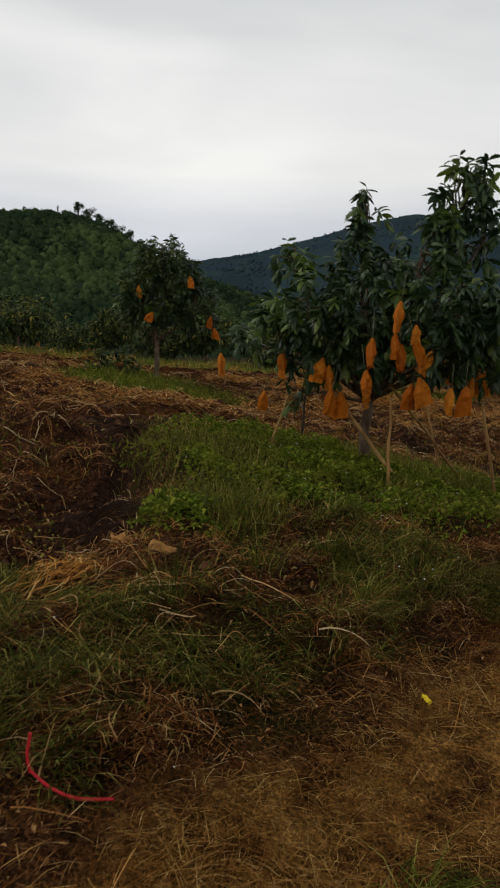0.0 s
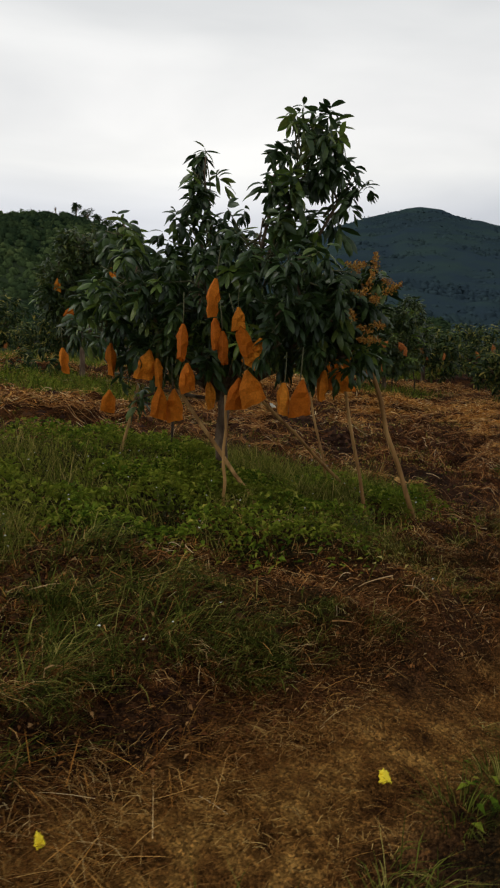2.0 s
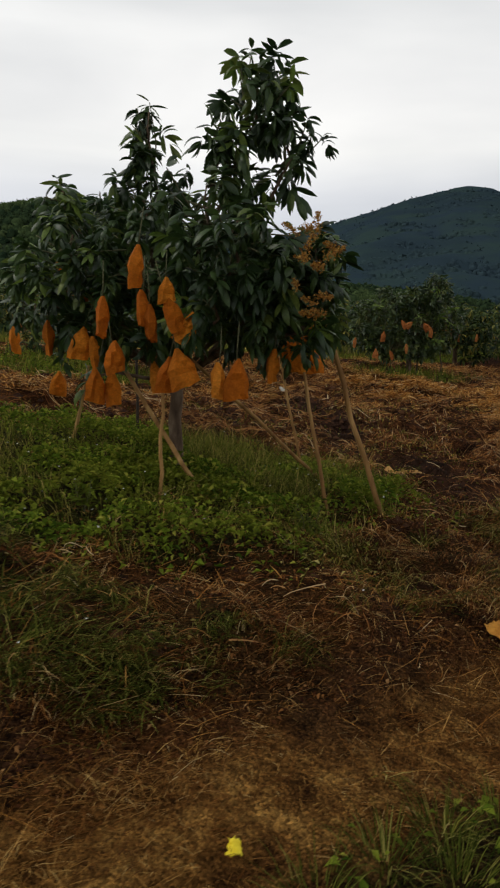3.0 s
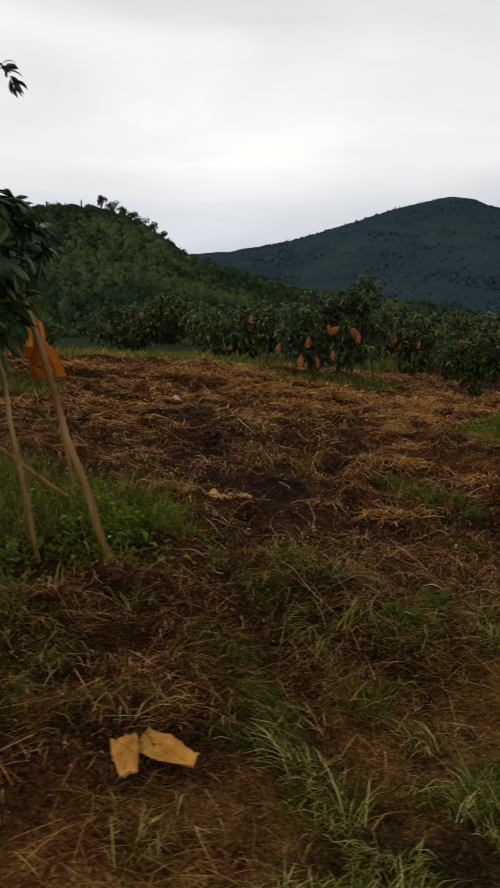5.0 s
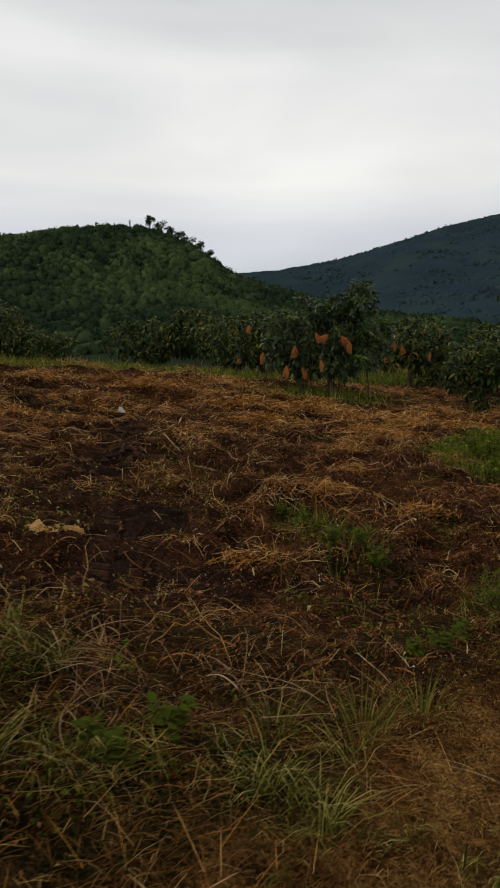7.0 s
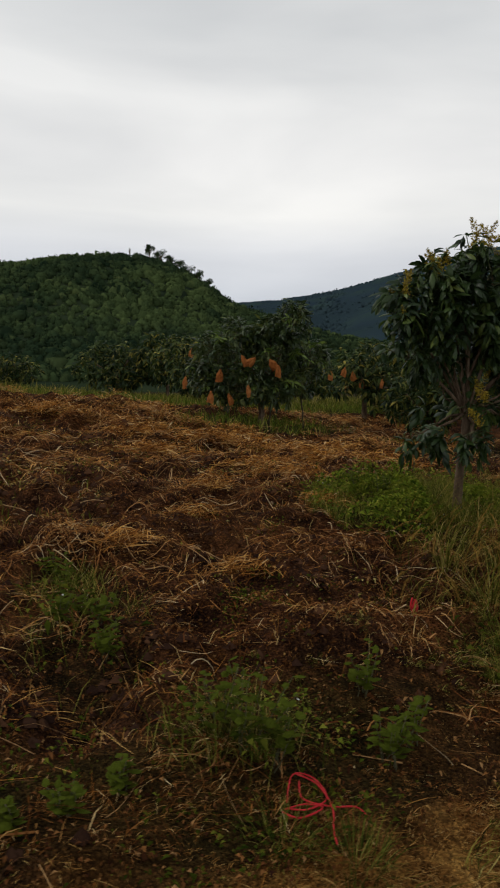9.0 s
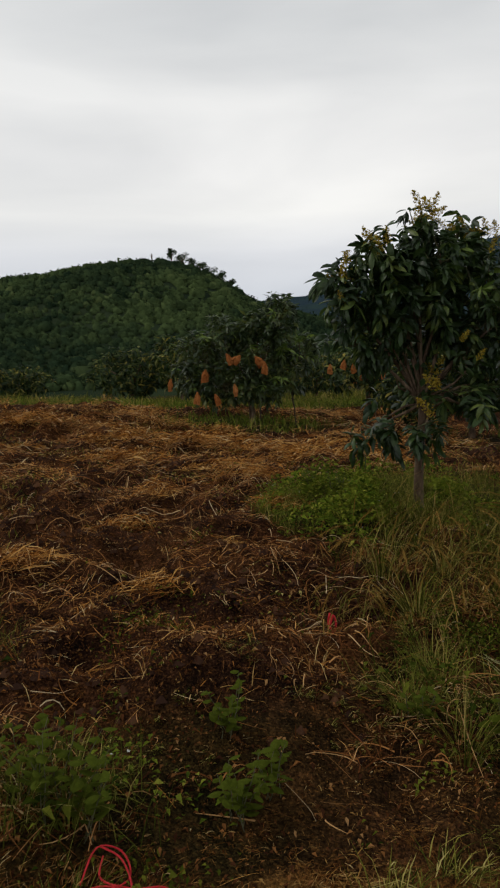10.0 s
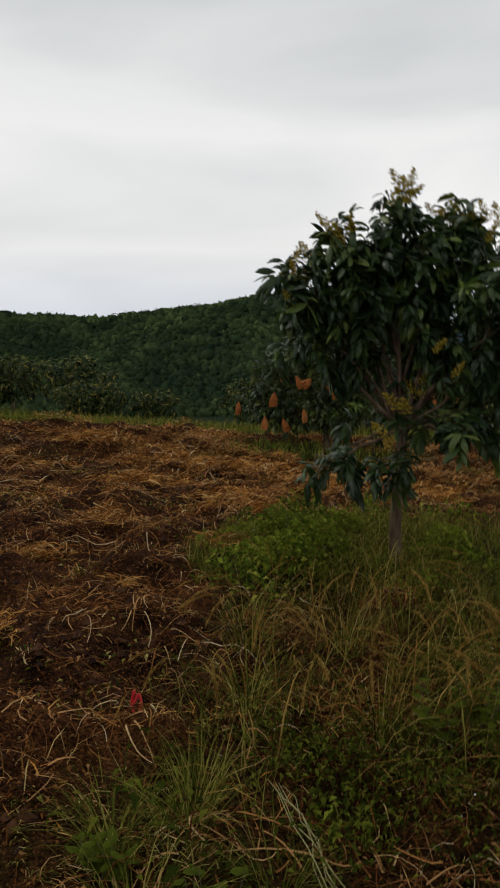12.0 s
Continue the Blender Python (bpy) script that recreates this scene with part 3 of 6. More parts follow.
HILL_EYE = (5.0, 4.5, 1.2)
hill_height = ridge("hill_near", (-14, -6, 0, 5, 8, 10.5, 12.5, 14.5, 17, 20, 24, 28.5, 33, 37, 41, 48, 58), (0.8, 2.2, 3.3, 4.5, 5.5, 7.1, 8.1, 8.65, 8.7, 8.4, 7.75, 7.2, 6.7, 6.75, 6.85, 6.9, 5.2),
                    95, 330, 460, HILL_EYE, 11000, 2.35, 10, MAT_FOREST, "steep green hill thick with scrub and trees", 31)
# far mountain; its haze is only the blue in both materials
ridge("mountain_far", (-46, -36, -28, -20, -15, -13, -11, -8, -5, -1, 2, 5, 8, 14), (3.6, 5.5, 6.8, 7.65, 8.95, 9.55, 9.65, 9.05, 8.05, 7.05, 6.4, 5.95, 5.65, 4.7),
      190, 820, 1150, HILL_EYE, 8000, 5.6, 2, MAT_FOREST_HAZY, "distant forested mountain with blue haze in its colours", 47, 1.0, MAT_MOUNTAIN_HAZY, (260, 90), 2.2, 0.55, 0.4)


# ---------------------------------------------------------------- building blocks for plants
def part(name, data, parent, label="", kind=""):
    ob = new(name, data)
    ob.parent = parent
    if label or kind:
        tagged(ob, label=label, kind=kind)
    return ob


def tubes_mesh(name, runs, mat, sides=7):
    """Tapered round limbs, joined: each run is (points, radii)."""
    verts, faces = [], []
    for pts, radii in runs:
        pts = [Vector(p) for p in pts]
        first = len(verts)
        for i, p in enumerate(pts):
            t = (pts[min(i + 1, len(pts) - 1)] - pts[max(i - 1, 0)]).normalized()
            a = t.cross(Vector((0.31, 0.95, 0.07))).normalized()
            b = t.cross(a)
            for k in range(sides):
                f = 2 * math.pi * k / sides
                verts.append(p + (a * math.cos(f) + b * math.sin(f)) * radii[i])
        for i in range(len(pts) - 1):
            for k in range(sides):
                k2 = (k + 1) % sides
                faces.append((first + i * sides + k, first + i * sides + k2, first + (i + 1) * sides + k2, first + (i + 1) * sides + k))
        faces.append(tuple(first + k for k in reversed(range(sides))))
        faces.append(tuple(first + (len(pts) - 1) * sides + k for k in range(sides)))
    return quick_mesh(name, [tuple(v) for v in verts], faces, mat, True)


def wander(a, b, n, amount, r, sag=0.0):
    """Points from a to b along a slightly crooked line."""
    a, b = Vector(a), Vector(b)
    out = []
    for i in range(n + 1):
        t = i / n
        k = math.sin(math.pi * t)
        out.append(a.lerp(b, t) + Vector((r.uniform(-1, 1), r.uniform(-1, 1), r.uniform(-1, 1))) * amount * k + Vector((0, 0, -sag * k)))
    return out


def leaf_geometry(length, width, start, heading, rise, droop, twist, stations=4):
    """One folded, drooping leaf; returns verts and faces."""
    verts, faces = [], []
    p = Vector(start)
    h = Vector((math.cos(heading), math.sin(heading), 0))
    side = Vector((-math.sin(heading), math.cos(heading), 0))
    profile = (0.14, 0.78, 1.0, 0.8, 0.0)
    for i in range(stations + 1):
        angle = rise - droop * i / stations
        d = h * math.cos(angle) + Vector((0, 0, math.sin(angle)))
        up = (d.cross(side)) * -1
        s = (side * math.cos(twist) + up * math.sin(twist))
        w = width * 0.5 * profile[i]
        fold = up * w * 0.45
        if i < stations:
            verts += [p + s * w + fold, p.copy(), p - s * w + fold]
        else:
            verts.append(p.copy())
        p = p + d * (length / stations)
    for i in range(stations - 1):
        a = 3 * i
        faces += [(a, a + 1, a + 4, a + 3), (a + 1, a + 2, a + 5, a + 4)]
    a = 3 * (stations - 1)
    faces += [(a, a + 1, a + 3), (a + 1, a + 2, a + 3)]
    return verts, faces


def rosette_arrays(r, leaves, length, droop=1.3, spread=0.10, stations=4):
    """A whorl of long leaves round a shoot's tip, pointing up; lists of verts and faces."""
    verts, faces = [], []
    for k in range(leaves):
        heading = k * 2.4 + r.uniform(-0.8, 0.8)
        l = length * r.uniform(0.6, 1.08)
        level = r.random()
        v, f = leaf_geometry(l, l * r.uniform(0.25, 0.34) * (1.35 if stations < 3 else 1.0), (0, 0, -spread * level), heading, 0.40 - 1.35 * level + r.uniform(-0.35, 0.35), droop * r.uniform(0.5, 1.4), r.uniform(-0.9, 0.9), stations)
        n = len(verts)
        verts += [tuple(q) for q in v]
        faces += [tuple(i + n for i in q) for q in f]
    return verts, faces


r_leaf = random.Random(5)
ROSETTES = []
for k in range(14):
    v, f = rosette_arrays(r_leaf, r_leaf.randint(12, 17), 0.182, 1.5, 0.18)
    ROSETTES.append(quick_mesh("leaf_whorl", v, f, MAT_LEAF, True))
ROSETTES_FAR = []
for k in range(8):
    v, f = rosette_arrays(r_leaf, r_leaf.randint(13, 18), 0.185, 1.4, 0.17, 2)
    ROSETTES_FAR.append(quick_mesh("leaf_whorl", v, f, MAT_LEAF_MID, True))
YOUNG = []
for k in range(2):
    v, f = rosette_arrays(r_leaf, 8, 0.2, 1.0, 0.08)
    YOUNG.append(quick_mesh("young_leaf_whorl", v, f, MAT_YOUNG, True))


def panicle_mesh(r, mat):
    """A branching flower spike with many tiny florets."""
    verts, faces = [], []
    for b in range(20):
        t = b / 19
        root = Vector((0, 0, 0.27 * t))
        head = b * 2.4
        reach = r.uniform(0.05, 0.10) * (1 - 0.8 * t) + 0.01
        for i in range(11):
            q = root + Vector((math.cos(head), math.sin(head), 0.5)) * reach * (i + 1) / 11
            q += Vector((r.uniform(-1, 1), r.uniform(-1, 1), r.uniform(-1, 1))) * 0.012
            n = len(verts)
            s = r.uniform(0.010, 0.017)
            for c in range(4):
                verts.append(tuple(q + Vector((r.uniform(-1, 1), r.uniform(-1, 1), r.uniform(-1, 1))) * s))
            faces += [(n, n + 1, n + 2), (n, n + 2, n + 3), (n + 1, n + 3, n + 2)]
    return quick_mesh("flower_panicle", verts, faces, mat)


PANICLES = {"orange": [panicle_mesh(r_leaf, MAT_FLOWER) for k in range(3)], "yellow": [panicle_mesh(r_leaf, MAT_FLOWER_YELLOW) for k in range(3)]}


def pick_in_lobe(r, lobe):
    """A place inside a lobe (centre, half sizes), towards its skin."""
    while True:
        q = Vector((r.uniform(-1, 1), r.uniform(-1, 1), r.uniform(-1, 1)))
        if 0.12 < q.length <= 1:
            break
    q = q.normalized() * q.length ** 0.55
    c, s = lobe[0], lobe[1]
    return Vector((c[0] + q.x * s[0], c[1] + q.y * s[1], c[2] + q.z * s[2])), q


def mango_tree(base, fork, trunk_radius, lobes, seed, label, flowers=(), young=0.05, leaf_scale=1.0, bloom="orange", group="mango trees of the orchard", whorls=None, dense=1.0):
    """A mango tree with its trunk, limbs, leaf clusters and blossoms, each cluster a part."""
    r = random.Random(seed)
    bx, by = base
    bz = g1(bx, by)
    tree = new("mango_tree")
    tree.location = (bx, by, bz)
    tagged(tree, label, "tree", group)
    o = Vector((bx, by, bz))
    fork = Vector(fork)
    runs = [([Vector((0, 0, -0.1)), Vector((0.0, 0, 0.06))] + wander((0, 0, 0.06), fork - o, 4, 0.025, r)[1:],
             [trunk_radius * k for k in (1.5, 1.18, 1.05, 1.0, 0.97, 0.95)])]
    twigs = []
    for lobe in lobes:
        c = Vector(lobe[0]) - o
        low = c - Vector((0, 0, lobe[1][2] * 0.55))
        start = (fork - o) * r.uniform(0.86, 1.0)
        pts = wander(start, low, 3, 0.07, r, -0.05) + wander(low, c + Vector((0, 0, lobe[1][2] * 0.4)), 2, 0.05, r)[1:]
        rad = trunk_radius * r.uniform(0.30, 0.45)
        runs.append((pts, [rad * k for k in (1.0, 0.85, 0.7, 0.55, 0.42, 0.28)]))
        for k in range(round(lobe[2] * dense)):
            p, q = pick_in_lobe(r, lobe)
            p = p - o
            stem = pts[r.choice((3, 4, 5))].lerp(pts[2], r.uniform(0, 0.4))
            if k % 2 == 0:
                twigs.append((wander(stem, p - Vector((0, 0, 0.02)), 2, 0.04, r), [0.010, 0.007, 0.004]))
            mesh = r.choice(YOUNG) if r.random() < (lobe[3] if len(lobe) > 3 else young) and q.z > -0.3 else r.choice(whorls or ROSETTES)
            cl = part("leaf_whorl", mesh, tree)
            s = leaf_scale * r.uniform(0.75, 1.15)
            cl.matrix_basis = Matrix.LocRotScale(p, Euler((q.y * -0.45 + r.uniform(-0.35, 0.35), q.x * 0.45 + r.uniform(-0.35, 0.35), r.uniform(0, 6.28))), (s, s, s * r.uniform(0.85, 1.25)))
    part("trunk", tubes_mesh("trunk", runs, MAT_BARK, 9), tree, "brown bark trunk with rising limbs")
    part("branchwork", tubes_mesh("branchwork", twigs, MAT_TWIG, 4), tree, "thin green-brown twigs", "stuff")
    for f in flowers:
        for k in range(f[3] if len(f) > 3 else 3):
            fp = part("flower_panicle", r.choice(PANICLES[bloom]), tree, "orange-yellow blossom spike", "stuff")
            q = Vector(f[:3]) - o + Vector((r.uniform(-0.13, 0.13), r.uniform(-0.13, 0.13), r.uniform(-0.12, 0.08)))
            s = r.uniform(0.5, 0.85) * (0.8 if bloom == "orange" else 1.0)
            lie = 1.7 if bloom == "orange" else 1.0
            fp.matrix_basis = Matrix.LocRotScale(q, Euler((r.uniform(-lie, lie), r.uniform(-lie, lie), r.uniform(0, 6.28))), (s, s, s))
    return tree


# ---------------------------------------------------------------- the orchard's nearest trees
# lobes: centre, half sizes, number of leaf clusters
T_LOBES = (((2.32, 8.65, 2.02), (0.28, 0.34, 0.30), 20), ((2.60, 7.55, 1.92), (0.26, 0.36, 0.26), 22), ((2.52, 7.55, 1.48), (0.28, 0.32, 0.24), 16), ((1.22, 8.10, 3.00), (0.14, 0.20, 0.32), 13), ((1.20, 8.05, 2.45), (0.34, 0.34, 0.30), 20), ((2.17, 7.66, 3.22), (0.30, 0.26, 0.32), 20), ((2.40, 7.72, 2.82), (0.28, 0.28, 0.28), 11), ((1.86, 7.66, 2.86), (0.16, 0.22, 0.16), 5), ((1.98, 7.68, 2.74), (0.16, 0.25, 0.18), 7), ((1.75, 7.75, 2.40), (0.55, 0.42, 0.34), 38),
           ((0.45, 8.15, 2.45), (0.20, 0.26, 0.24), 12, 0.25), ((0.62, 7.85, 1.98), (0.42, 0.42, 0.34), 28, 0.35), ((0.30, 8.05, 1.74), (0.30, 0.42, 0.28), 20, 0.55), ((0.0, 8.6, 1.62), (0.18, 0.26, 0.18), 8, 0.5), ((1.20, 7.75, 1.98), (0.50, 0.45, 0.34), 34), ((0.75, 8.0, 1.60), (0.45, 0.45, 0.28), 20, 0.2),
           ((2.05, 7.15, 2.02), (0.50, 0.36, 0.32), 32), ((2.35, 7.45, 1.80), (0.42, 0.42, 0.28), 28), ((1.75, 7.85, 1.65), (0.6, 0.4, 0.28), 24), ((2.25, 7.7, 1.50), (0.5, 0.4, 0.20), 18), ((0.55, 8.25, 1.25), (0.28, 0.30, 0.18), 6), ((1.9, 7.2, 1.55), (0.35, 0.3, 0.2), 12),
           ((1.5, 8.6, 1.95), (0.75, 0.4, 0.45), 28), ((1.2, 8.0, 1.38), (0.5, 0.35, 0.18), 12), ((0.50, 8.35, 0.92), (0.14, 0.14, 0.08), 2))
mango_tree((1.37, 8.40), (1.38, 8.36, 0.98), 0.060, T_LOBES, 11, "mango tree laden with bagged fruit, propped by stakes",
           ((2.56, 6.80, 1.92, 4), (2.64, 6.88, 1.90, 3), (2.48, 6.84, 1.60, 2), (2.58, 6.90, 1.58, 3), (2.44, 7.2, 2.14, 1)), 0.06, dense=1.25)

R_LOBES = (((9.15, 15.35, 0.80), (0.30, 0.30, 0.25), 4), ((9.60, 15.3, 0.72), (0.35, 0.3, 0.2), 8), ((10.1, 15.5, 0.9), (0.45, 0.4, 0.4), 14), ((9.9, 15.3, 1.7), (0.4, 0.4, 0.5), 34), ((8.75, 15.08, 0.46), (0.36, 0.2, 0.10), 6), ((9.18, 15.3, 2.42), (0.20, 0.24, 0.34), 26), ((8.78, 15.1, 2.18), (0.20, 0.24, 0.30), 22), ((8.42, 15.05, 1.92), (0.26, 0.28, 0.30), 27),
           ((9.58, 15.6, 2.30), (0.32, 0.36, 0.34), 40), ((9.05, 15.35, 1.66), (0.50, 0.45, 0.36), 58), ((8.82, 15.3, 1.92), (0.30, 0.34, 0.28), 26), ((9.02, 15.25, 2.12), (0.25, 0.30, 0.24), 22), ((9.38, 15.3, 2.15), (0.24, 0.30, 0.26), 22), ((8.60, 15.1, 1.75), (0.26, 0.30, 0.24), 16), ((9.75, 15.5, 1.60), (0.5, 0.5, 0.45), 55),
           ((8.50, 15.3, 1.42), (0.32, 0.40, 0.24), 14), ((9.3, 15.7, 1.15), (0.5, 0.4, 0.28), 10), ((8.55, 15.0, 0.42), (0.30, 0.16, 0.08), 5),
           ((9.22, 14.98, 0.42), (0.16, 0.16, 0.14), 8), ((9.78, 15.2, 0.70), (0.30, 0.36, 0.14), 7), ((8.95, 15.5, 0.95), (0.4, 0.35, 0.22), 4), ((10.25, 15.7, 2.0), (0.35, 0.4, 0.45), 27), ((10.2, 15.6, 1.2), (0.4, 0.4, 0.45), 26), ((9.0, 15.3, 1.24), (0.40, 0.35, 0.16), 6), ((9.65, 15.35, 1.10), (0.40, 0.35, 0.20), 9))
mango_tree((9.14, 15.45), (9.20, 15.42, 0.72), 0.048, R_LOBES, 12, "leafy mango tree in yellow blossom on a grassy mound",
           ((9.20, 15.2, 2.56, 6), (8.80, 15.0, 2.27, 6), (8.42, 14.95, 2.0, 5), (9.60, 15.4, 2.40, 6), (9.43, 15.4, 1.05, 2), (9.14, 14.8, 0.56, 1), (8.45, 14.85, 1.7, 1), (9.95, 15.4, 2.28, 4), (9.62, 15.0, 1.2, 2), (9.2, 14.95, 0.78, 2)), 0.04, 1.02, "yellow", dense=1.1)

M_LOBES = (((6.60, 24.4, 2.50), (0.40, 0.45, 0.48), 40), ((6.05, 24.6, 2.15), (0.55, 0.6, 0.45), 40), ((5.3, 24.7, 2.1), (0.7, 0.7, 0.50), 56), ((4.6, 24.7, 1.75), (0.5, 0.6, 0.45), 37),
           ((6.0, 24.6, 1.55), (0.8, 0.7, 0.5), 56), ((7.0, 25.0, 1.6), (0.5, 0.6, 0.5), 37), ((5.0, 24.4, 1.1), (0.7, 0.5, 0.35), 34), ((6.5, 24.6, 1.0), (0.6, 0.5, 0.3), 25), ((5.3, 24.25, 0.88), (0.8, 0.45, 0.34), 40), ((6.25, 24.3, 0.85), (0.6, 0.45, 0.3), 24), ((4.5, 24.4, 1.2), (0.5, 0.5, 0.4), 28))
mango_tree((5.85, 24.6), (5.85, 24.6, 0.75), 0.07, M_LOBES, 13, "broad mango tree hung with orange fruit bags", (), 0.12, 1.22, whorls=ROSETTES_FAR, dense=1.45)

L_LOBES = (((-2.25, 18.0, 3.60), (0.60, 0.6, 0.50), 70), ((-1.75, 18.0, 3.05), (0.55, 0.6, 0.5), 54), ((-2.80, 18.0, 3.05), (0.50, 0.6, 0.48), 48), ((-2.25, 17.9, 2.75), (0.85, 0.7, 0.55), 80), ((-2.95, 18.0, 2.45), (0.40, 0.6, 0.45), 34),
           ((-1.40, 17.9, 2.5), (0.50, 0.6, 0.55), 50), ((-2.45, 17.9, 2.2), (0.65, 0.6, 0.34), 40), ((-1.4, 17.9, 2.1), (0.55, 0.5, 0.32), 32))
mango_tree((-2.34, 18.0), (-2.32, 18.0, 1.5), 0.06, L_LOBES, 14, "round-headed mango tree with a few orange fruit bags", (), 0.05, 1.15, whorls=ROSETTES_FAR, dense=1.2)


# ---------------------------------------------------------------- trees further off: three kinds, copied
def far_tree(height, width, clusters, seed):
    """A mango tree seen from far: trunk and one crown of leaf whorls."""
    r = random.Random(seed)
    tree = new("mango_tree")
    lobes = []
    for k in range(6):
        f = k * 1.05 + r.uniform(-0.3, 0.3)
        d = width * 0.28 * (k > 0)
        lobes.append(((d * math.cos(f), d * math.sin(f), height * r.uniform(0.38, 0.68)), (width * 0.27, width * 0.27, height * 0.29)))
    verts, faces, runs = [], [], [([(0, 0, -0.15), (0.02, 0, 0.3), (0, 0.02, height * 0.35)], [0.10, 0.075, 0.06])]
    for c, s in lobes:
        runs.append((wander((0, 0, height * 0.3), c, 3, 0.06, r), [0.045, 0.035, 0.025, 0.015]))
        for j in range(clusters // 6):
            p, q = pick_in_lobe(r, (c, s))
            v, f = rosette_arrays(r, 10, 0.32, 1.4, 0.16, 2)
            n = len(verts)
            verts += [(a + p.x, b + p.y, e + p.z) for a, b, e in v]
            faces += [tuple(i + n for i in q2) for q2 in f]
    part("trunk", tubes_mesh("trunk", runs, MAT_BARK, 6), tree, "short grey trunk with limbs")
    part("crown", quick_mesh("crown", verts, faces, MAT_LEAF_FAR, True), tree, "dense dark green crown")
    return tree


FAR_KINDS = [far_tree(3.1, 3.0, 230, 51), far_tree(2.8, 3.4, 240, 52), far_tree(2.3, 2.6, 180, 53)]
FAR_PLACES = [(-3.2, 52.4, 0, 1.58), (1.6, 38.5, 1, 1.22), (3.6, 30.8, 0, 0.90), (9.2, 36.5, 0, 1.0), (8.6, 31.0, 2, 1.12), (11.6, 33.5, 1, 0.82), (-5.1, 27.3, 0, 0.74),
              (-8.6, 36.5, 1, 0.85), (-6.6, 52.8, 1, 1.66), (-9.9, 44.8, 2, 1.1), (-9.2, 37.5, 2, 1.0), (-12.8, 41.5, 0, 1.4), (-16.5, 34.5, 1, 1.05), (6.0, 44.0, 1, 1.0), (13.8, 41.0, 0, 1.0),
              (17.5, 38.0, 2, 1.0), (13.0, 25.0, 0, 1.0), (17.0, 30.0, 1, 1.0), (1.5, 47.0, 0, 0.9), (10.5, 49.0, 2, 1.0), (-7.5, 23.5, 2, 0.8), (-10.5, 27.0, 1, 0.9), (16.9, 23.2, 0, 1.0), (11.0, 25.1, 0, 0.86), (10.0, 25.4, 2, 0.84)]
for k, (x, y, kind, s) in enumerate(FAR_PLACES):
    m = Matrix.LocRotScale((x, y, g1(x, y)), Euler((0, 0, k * 2.1)), None)
    used = [i for i in range(k) if FAR_PLACES[i][2] == kind]
    if used:
        t = copy_thing(FAR_KINDS[kind], m)
    else:
        t = FAR_KINDS[kind]
        t.matrix_basis = m
    tagged(t, "dark green mango tree standing beyond the tilled strip", "tree", "mango trees of the orchard")
    t.scale = (s * 1.03, s * 1.03, s * 1.03)


# a single tall tree on the hill's crest and a few bare snags beside it
def crest_tree(az, d, height, spread, seed, label):
    r = random.Random(seed)
    x, y, z = (float(q) for q in hill_height(np.array([az]), np.array([d])))
    tree = new("hilltop_tree")
    tree.location = (x, y, z)
    tagged(tree, label, "tree", "trees on the crest")
    part("trunk", tubes_mesh("trunk", [([(0, 0, -1), (0.2, 0, height * 0.5), (0, 0.2, height * 0.85)], [0.4, 0.28, 0.12]),
                                       ([(0.1, 0, height * 0.45), (-spread * 0.4, 0, height * 0.75)], [0.2, 0.08]), ([(0.1, 0, height * 0.5), (spread * 0.45, 0.3, height * 0.8)], [0.2, 0.08])], MAT_BARK, 6), tree)
    if spread > 1:
        verts, faces = [], []
        heads = [(r.uniform(-0.6, 0.6) * spread, r.uniform(-0.6, 0.6) * spread, height * r.uniform(0.45, 0.92), spread * r.uniform(0.36, 0.56)) for k in range(5)]
        for k in range(520):
            hx, hy, hz, rad = heads[k % 5]
            q = Vector((r.gauss(0, 1), r.gauss(0, 1), r.gauss(0, 0.8))).normalized() * rad * r.random() ** 0.4
            n = len(verts)
            for j in range(3):
                verts.append((hx + q.x + r.uniform(-0.5, 0.5), hy + q.y + r.uniform(-0.5, 0.5), hz + q.z + r.uniform(-0.45, 0.45)))
            faces.append((n, n + 1, n + 2))
        part("crown", quick_mesh("crown", verts, faces, MAT_FOREST), tree)


crest_tree(14.4, 325, 8.2, 3.0, 61, "spreading tree standing out on the hill's crest")
for az, tall, wide, seed in ((13.6, 6.4, 3.6, 62), (12.9, 5.6, 3.2, 65), (12.2, 6.0, 3.6, 66), (11.4, 5.4, 3.2, 67), (10.7, 5.2, 3.2, 68), (10.0, 4.6, 3.0, 70), (15.4, 3.6, 2.2, 69)):
    crest_tree(az, 324, tall, wide, seed, "dark bushy tree on the hill's crest")
crest_tree(15.9, 325, 6.5, 0.9, 64, "bare thin snag on the hill's crest")


# ---------------------------------------------------------------- stakes that prop the loaded limbs
def stake(a, b, radius, mat, label, seed):
    r = random.Random(seed)
    a, b = Vector(a), Vector(b)
    a.z = g1(a.x, a.y) - 0.08
    pts = wander((0, 0, 0), b - a, 7, radius * 0.9, r)
    ob = new("prop_stake", tubes_mesh("prop_stake", [(pts, [radius * (1.12 - 0.3 * i / 7 + r.uniform(-0.06, 0.06)) for i in range(8)])], mat, 8))
    ob.location = a
    tagged(ob, label, "stake", "stakes propping the mango limbs")


stake((3.25, 7.82, 0), (2.56, 7.93, 1.85), 0.023, MAT_BAMBOO, "pale peeled wooden stake propping a mango limb", 1)
stake((2.78, 7.76, 0), (2.44, 7.91, 1.46), 0.016, MAT_BAMBOO, "thin pale stake propping a mango limb", 2)
stake((2.88, 9.07, 0), (1.53, 8.05, 1.13), 0.018, MAT_BAMBOO, "slanting wooden stake leaning into the crown", 3)
stake((1.443, 7.22, 0), (1.449, 7.36, 1.00), 0.015, MAT_BAMBOO, "short upright stake beside the trunk", 4)
